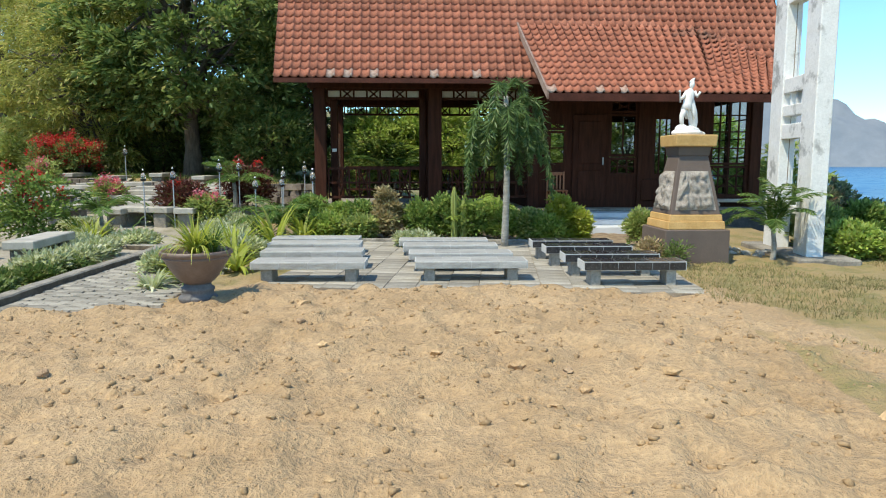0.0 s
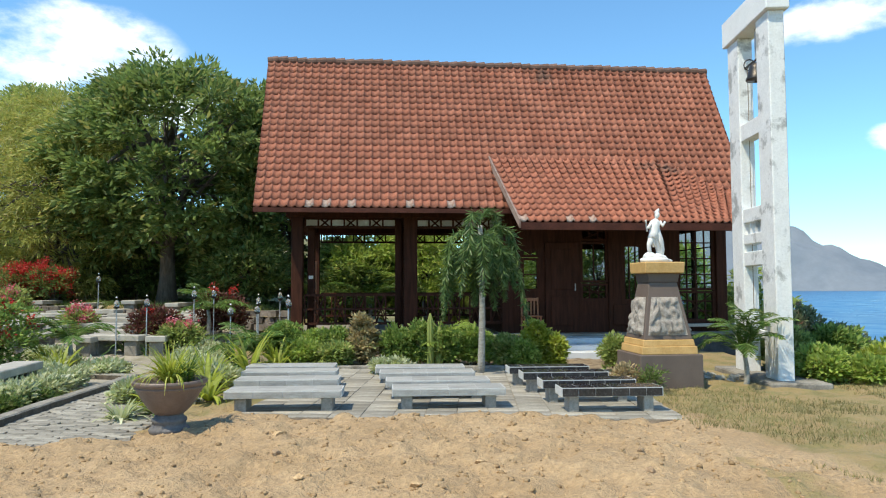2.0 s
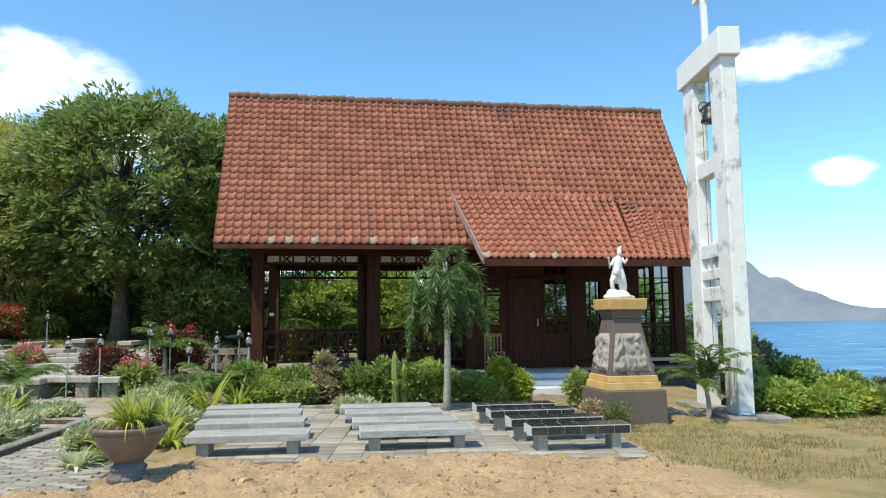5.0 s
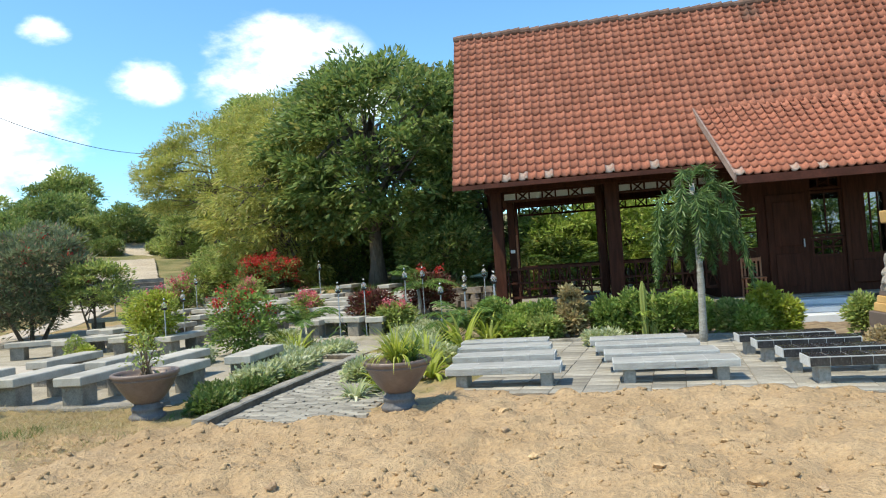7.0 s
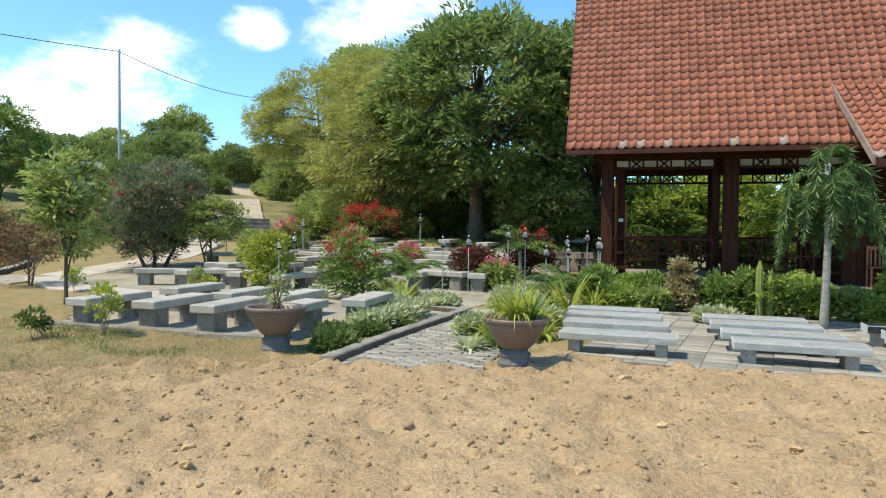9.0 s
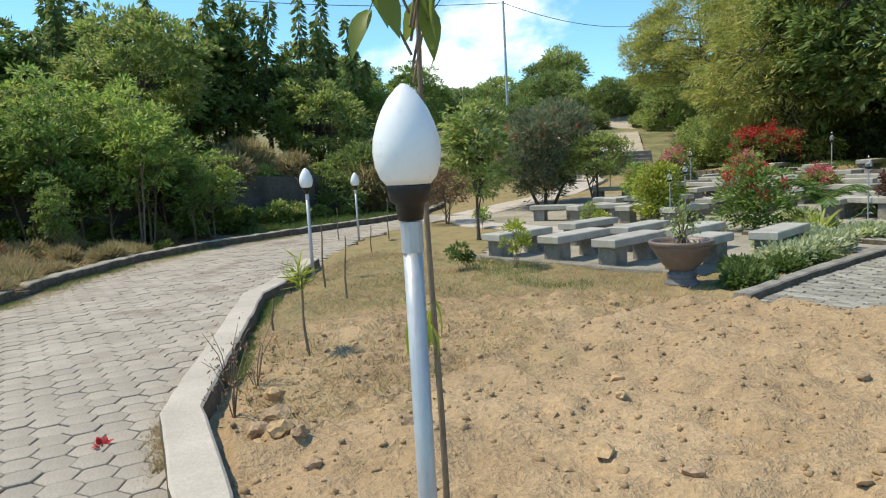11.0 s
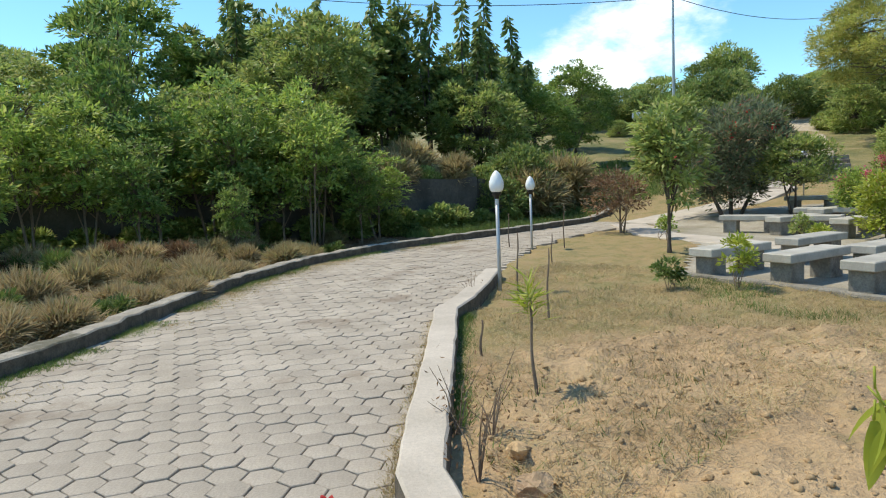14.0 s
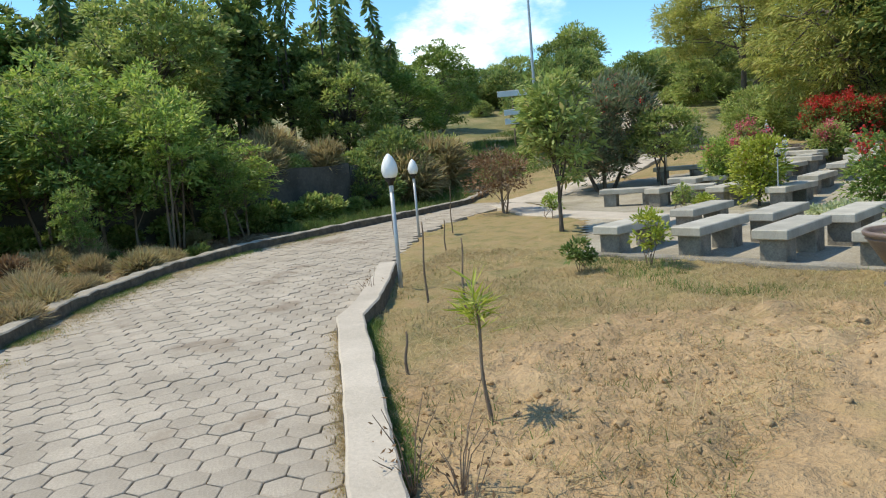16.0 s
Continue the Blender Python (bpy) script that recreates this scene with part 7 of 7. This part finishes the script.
grass_patch("straw_litter", LEFT_PATCH, 26000, 0.07, 0.0028, 2.6, L["dry"], "pale straw strewn over the bare ground", 33, tufted(1.4, 0.45, 16))
grass_patch("green_grass", LEFT_PATCH, 5500, 0.07, 0.004, 0.5, L["weed"], "scattered green grass tufts", 3, tufted(2.1, 0.68, 7))
grass_patch("garden_grass", [(-9.4, 5.6), (-5.3, 6.2), (-4.2, 5.6), (-4.3, 4.9), (-6.5, 4.6), (-8.0, 5.0)], 7000, 0.07, 0.0045, 0.6, L["weed"], "green grass strip at the garden edge", 4, tufted(1.5, 0.55, 8))
def on_pavers(name, line, n, spread_, height, leaf, label, seed, side):
    """Weeds rooted in the joints along a kerb."""
    rng = np.random.default_rng(seed)
    seg = rng.integers(0, len(line) - 1, n)
    t = rng.random(n)
    P = np.array(line)
    d = P[seg + 1] - P[seg]
    nrm = np.stack([-d[:, 1], d[:, 0]], axis=1) / np.linalg.norm(d, axis=1, keepdims=True)
    q = P[seg] + d * t[:, None] + nrm * (side * (0.11 + np.abs(rng.normal(size=n)) * spread_))[:, None]
    ok = vnoise(q[:, 0] * 1.7, q[:, 1] * 1.7, seed) > 0.42
    q = q[ok]
    at = np.concatenate([q, np.full((len(q), 1), -0.005)], axis=1)
    tagged(put(name, blades(name, at, height, 0.0035, 0.7, leaf, rng)), label, "grass", kind="stuff")


on_pavers("kerb_weeds", OUTER[2:9], 15000, 0.13, 0.04, L["weed"], "green weeds in the joints along the outer kerb", 51, -1)
on_pavers("kerb_straw", OUTER[2:9], 26000, 0.26, 0.022, L["dry"], "dry straw gathered along the outer kerb", 52, -1)
on_pavers("inner_straw", INNER[3:10], 9000, 0.045, 0.02, L["dry"], "dry straw gathered along the inner kerb", 53, 1)
on_pavers("inner_weeds", INNER[3:10], 9000, 0.06, 0.06, L["weed"], "low weeds against the rough side of the kerb", 54, -1)
grass_patch("verge_grass", [(-16.9, 5.9), (-18.0, 9.0), (-19.8, 12.2), (-23.5, 11.0), (-20.6, 8.2), (-19.6, 4.5)], 26000, 0.22, 0.010, 0.4, L["weed"], "tall green grass between the kerb and the wall", 6, tufted(0.8, 0.35, 12))
grass_patch("litter", [(-7.4, -3.0), (-9.0, -1.9), (-12.6, 0.1), (-15.8, 3.2), (-16.9, 5.6), (-19.0, 4.5), (-19.1, -2), (-17.8, -7), (-12, -7.5)], 60000, 0.045, 0.010, 2.2, L["brown"], "dry leaves and straw under the young trees", 7)
grass_patch("straw", [(-7.6, -3.1), (-9.0, -2.0), (-12.6, 0.0), (-15.0, 2.0), (-17.0, 1.0), (-17.5, -5), (-12, -7.5)], 18000, 0.17, 0.008, 1.7, L["dry"], "pale straw lying on the bank", 17, lambda x, y: vnoise(x * 0.9, y * 0.9, 31) > 0.4)
grass_patch("hill_grass", [(-20.6, 12), (-26, 14.5), (-30, 22), (-26, 26), (-21.5, 19.5), (-20.3, 14)], 30000, 0.22, 0.014, 0.6, L["weed"], "rough grass on the hill beside the track", 8, tufted(0.5, 0.35, 13))
grass_patch("bank_grass", [(-15.5, 19.6), (-4.5, 17.8), (-4.5, 21), (-10, 26), (-18, 27)], 30000, 0.14, 0.010, 0.6, L["weed"], "grass on the bank behind the stone wall", 9, tufted(0.6, 0.4, 14))
grass_patch("slope_grass", [(-20.0, -8), (-20.4, 4.5), (-21.3, 8.5), (-26, 12), (-30, 4), (-28, -10)], 50000, 0.45, 0.018, 0.5, L["olive"], "tangled undergrowth on the slope above the wall", 10, tufted(0.5, 0.25, 15))
# clods of earth too small to pick apart
rng = np.random.default_rng(21)
at = scatter(SAND, 14000, rng)
ico = bmesh.new()
bmesh.ops.create_icosphere(ico, subdivisions=1, radius=1)
iv = np.array([v.co[:] for v in ico.verts])
ifc = np.array([[v.index for v in f.verts] for f in ico.faces])
ico.free()
r = 0.003 + 0.028 * rng.random(len(at)) ** 4.0
jit = rng.uniform(0.45, 1.35, (len(at), len(iv), 1))
cv = (at[:, None, :] + iv[None] * jit * r[:, None, None] * np.array([1, 1, 0.75]) + np.array([0, 0, 0.006])).reshape(-1, 3)
cf = (ifc[None] + (np.arange(len(at)) * len(iv))[:, None, None]).reshape(-1, 3)
tagged(put("clods", quick_mesh("clods", cv, cf, M["sandclod"])), "small clods and pebbles strewn over the earth", "clods", kind="stuff")

# larger clods turned up from the soil
at = scatter([(-6.3, 2.4), (-5.9, 1.4), (-4.0, 0.4), (-1.6, -0.3), (3.6, 0.0), (3.2, 4.6), (2.7, 6.6), (-2.2, 6.3), (-4.6, 4.8)], 900, rng)
for k in range(115):
    bm = bmesh.new()
    bmesh.ops.create_icosphere(bm, subdivisions=1, radius=1)
    rr = 0.018 + 0.045 * float(rng.random()) ** 2.2
    for v in bm.verts:
        v.co *= float(rng.uniform(0.45, 1.35)) * rr
        v.co.z *= 0.6
    ob = part("clod", bm, M["sandclod"])
    ob.location = (at[k, 0], at[k, 1], at[k, 2] + rr * 0.35)
    tagged(ob, "lump of dry turned earth", "clod", "lumps of earth")

# ==== roof tiles ====
def tile_mesh(name, w, l, material):
    """A curved clay pan tile, its lower edge thick, long axis along +y."""
    nu = 6
    verts, faces = [], []
    prof = [(-0.5, 0.012), (-0.36, -0.004), (-0.1, -0.016), (0.14, -0.004), (0.32, 0.040), (0.5, 0.014)]
    for y in (0.0, l):
        for u, h in prof:
            verts.append((u * w * 1.06, y, h + (0.028 if y == 0 else 0.0)))
    for u, h in prof:
        verts.append((u * w * 1.06, 0.002, h))
    for i in range(nu - 1):
        faces.append((i, i + 1, nu + i + 1, nu + i))
        faces.append((2 * nu + i, 2 * nu + i + 1, i + 1, i))
    me = bpy.data.meshes.new(name)
    me.from_pydata(verts, [], faces)
    me.polygons.foreach_set("use_smooth", [True] * len(me.polygons))
    me.materials.append(material)
    return me


def lay_tiles(point, cols, rows, parent, pick, skip, seed, lift):
    """Tiles over a slope given by point(u, s); those picked are parts, the rest one joined mesh."""
    rng_ = random.Random(seed)
    p0, p1 = point(0, 0), point(1, 0)
    width = (p1 - p0).length / cols
    length = (point(0, 1) - p0).length / rows
    proto = tile_mesh("tile", width, length * 1.12, M["tile"])
    pale = tile_mesh("tile_pale", width, length * 1.12, M["tile_white"])
    base_v = np.array([v.co[:] for v in proto.vertices])
    base_f = [tuple(p.vertices) for p in proto.polygons]
    V, F = [], []
    count = 0
    for j in range(rows):
        for i in range(cols):
            u, s = (i + 0.5) / cols, j / rows
            if skip(u, s):
                continue
            o = point(u, s)
            du = (point(min(u + 0.01, 1), s) - point(max(u - 0.01, 0), s)).normalized()
            dv = (point(u, min(s + 0.02, 1)) - point(u, max(s - 0.02, 0))).normalized()
            nr = du.cross(dv).normalized()
            dv = nr.cross(du)
            a = rng_.uniform(-0.02, 0.02)
            du2 = (du + dv * a).normalized()
            dv2 = nr.cross(du2)
            o = o + nr * (lift + rng_.uniform(-0.004, 0.005))
            m = Matrix(((du2.x, dv2.x, nr.x, o.x), (du2.y, dv2.y, nr.y, o.y), (du2.z, dv2.z, nr.z, o.z), (0, 0, 0, 1)))
            white = j == 0 and rng_.random() < 0.07
            if (pick(i, j) or white) and count < 300:
                put("tile", pale if white else proto, parent, m)
                count += 1
            else:
                mm = np.array(m)
                b = len(V) * len(base_v)
                V.append(base_v @ mm[:3, :3].T + mm[:3, 3])
                F += [tuple(k + b for k in f) for f in base_f]
    if V:
        me = bpy.data.meshes.new("tiles")
        me.from_pydata(np.concatenate(V).tolist(), [], F)
        me.polygons.foreach_set("use_smooth", [True] * len(me.polygons))
        me.materials.append(M["tile"])
        tagged(put("tiles", me, parent), kind="stuff")


def under_porch(u, s):
    p = roof_point(u, s)
    return p.x > 5.15 and s < P_TOP_S - 0.03 - (P_TOP_S - 0.06) * max(0.0, (p.x - 5.0) / 5.3 - 0.7) / 0.3


lay_tiles(roof_point, 62, 23, roof, lambda i, j: j < 9 and i < 27, under_porch, 1, 0.0)
lay_tiles(porch_point, 30, 12, porch, lambda i, j: j < 10, lambda u, s: False, 2, 0.0)


def back_point(u, s):
    p = roof_point(1 - u, s)
    p.y = 2 * RIDGE_V - p.y
    return p


lay_tiles(back_point, 56, 24, roof_back, lambda i, j: False, lambda u, s: False, 3, 0.0)
a, b = roof_point(0, 1), roof_point(1, 1)
ridge_me = bpy.data.meshes.new("ridge_tile")
bmr = tube([(-0.125, 0, 0), (0.125, 0, 0)], [0.085, 0.10], 10)
bmr.to_mesh(ridge_me)
bmr.free()
ridge_me.materials.append(M["ridge"])
for i in range(48):
    p = a.lerp(b, (i + 0.5) / 48)
    put("ridge_tile", ridge_me, roof, pose(p.x, p.y, p.z + 0.015 + 0.012 * math.sin(i * 1.3), 0, -4, 0))

# ==== hexagon pavers ====
def hex_mesh(name, r, material):
    bm = bmesh.new()
    top = [bm.verts.new(((r - 0.005) * math.cos(math.pi / 3 * k), (r - 0.005) * math.sin(math.pi / 3 * k), 0.0)) for k in range(6)]
    mid = [bm.verts.new((r * math.cos(math.pi / 3 * k), r * math.sin(math.pi / 3 * k), -0.004)) for k in range(6)]
    low = [bm.verts.new((r * math.cos(math.pi / 3 * k), r * math.sin(math.pi / 3 * k), -0.05)) for k in range(6)]
    bm.faces.new(top)
    for p, q in ((mid, top), (low, mid)):
        for k in range(6):
            bm.faces.new((p[k], p[(k + 1) % 6], q[(k + 1) % 6], q[k]))
    return mesh_of(name, bm, material)


road_ob = bpy.data.objects["road"]
HR = 0.113
hexa = hex_mesh("paver", HR - 0.004, M["hex"])
rng_ = random.Random(4)
turn = radians(28)
cells = []
for i in range(-125, 50):
    for j in range(-70, 120):
        lx, ly = i * HR * 1.5, (j + 0.5 * (i % 2)) * HR * math.sqrt(3)
        x, y = lx * math.cos(turn) - ly * math.sin(turn), lx * math.sin(turn) + ly * math.cos(turn)
        cells.append((x, y))
cx, cy = np.array([c[0] for c in cells]), np.array([c[1] for c in cells])
ok = inside(HEXAREA, cx, cy) & (seg_distance(INNER, cx, cy) > 0.03) & (seg_distance(OUTER, cx, cy) > 0.03)
cx, cy = cx[ok], cy[ok]
near = np.argsort(np.hypot(cx + 4.6, cy + 0.9))
hv = np.array([v.co[:] for v in hexa.vertices])
hf = [tuple(p.vertices) for p in hexa.polygons]
V, F = [], []
for n, k in enumerate(near):
    m = Matrix.Translation((cx[k], cy[k], rng_.uniform(-0.006, 0.004))) @ Euler((rng_.uniform(-0.02, 0.02), rng_.uniform(-0.02, 0.02), turn + rng_.uniform(-0.03, 0.03))).to_matrix().to_4x4()
    if n < 300:
        put("paver", hexa, road_ob, m)
    else:
        mm = np.array(m)
        base = len(V) * len(hv)
        V.append(hv @ mm[:3, :3].T + mm[:3, 3])
        F += [tuple(q + base for q in f) for f in hf]
me = bpy.data.meshes.new("pavers")
me.from_pydata(np.concatenate(V).tolist(), [], F)
me.materials.append(M["hex"])
tagged(put("pavers", me, road_ob), kind="stuff")


# ==== terrace tiles and slate path ====
def slab_mesh(name, w, d, h, material):
    return mesh_of(name, box(-w / 2, w / 2, -d / 2, d / 2, -h, 0, 0.004), material)


pav_ob, path_ob = bpy.data.objects["pavement"], bpy.data.objects["path"]
tw, td = 4.84 / 14, 4.40 / 21
tile_me = slab_mesh("tile", tw - 0.005, td - 0.005, 0.03, M["slate"])
for i in range(14):
    for j in range(21):
        put("tile", tile_me, pav_ob, pose(-1.97 + tw * (i + 0.5), 6.91 + td * (j + 0.5), 0.013 + rng_.uniform(-0.005, 0.005), rng_.uniform(-1.0, 1.0), rng_.uniform(-1.0, 1.0), rng_.uniform(-1.5, 1.5)))
bw, bd = 0.21, 0.085
brick_me = slab_mesh("brick", bw - 0.006, bd - 0.006, 0.04, M["slate"])
bt = radians(100)
V, F = [], []
bv = np.array([v.co[:] for v in brick_me.vertices])
bf = [tuple(p.vertices) for p in brick_me.polygons]
count = 0
for j in range(70):
    for i in range(14):
        lx, ly = -1.4 + (i + 0.5 * (j % 2)) * bw, -0.3 + j * bd
        lx, ly = lx + rng_.uniform(-0.018, 0.018), ly + rng_.uniform(-0.007, 0.007)
        x, y = -3.4 + lx * math.cos(radians(8)) - ly * math.sin(radians(8)), 5.3 + lx * math.sin(radians(8)) + ly * math.cos(radians(8))
        if not bool(inside(GREYPATH, np.array(x), np.array(y))):
            continue
        m = pose(x, y, 0.014 + rng_.uniform(-0.006, 0.006), rng_.uniform(-1.6, 1.6), rng_.uniform(-1.0, 1.0), 8 + rng_.uniform(-4, 4))
        if count < 300:
            put("brick", brick_me, path_ob, m)
            count += 1
        else:
            mm = np.array(m)
            base = len(V) * len(bv)
            V.append(bv @ mm[:3, :3].T + mm[:3, 3])
            F += [tuple(q + base for q in f) for f in bf]
me = bpy.data.meshes.new("bricks")
me.from_pydata(np.concatenate(V).tolist(), [], F)
me.materials.append(M["slate"])
tagged(put("bricks", me, path_ob), kind="stuff")
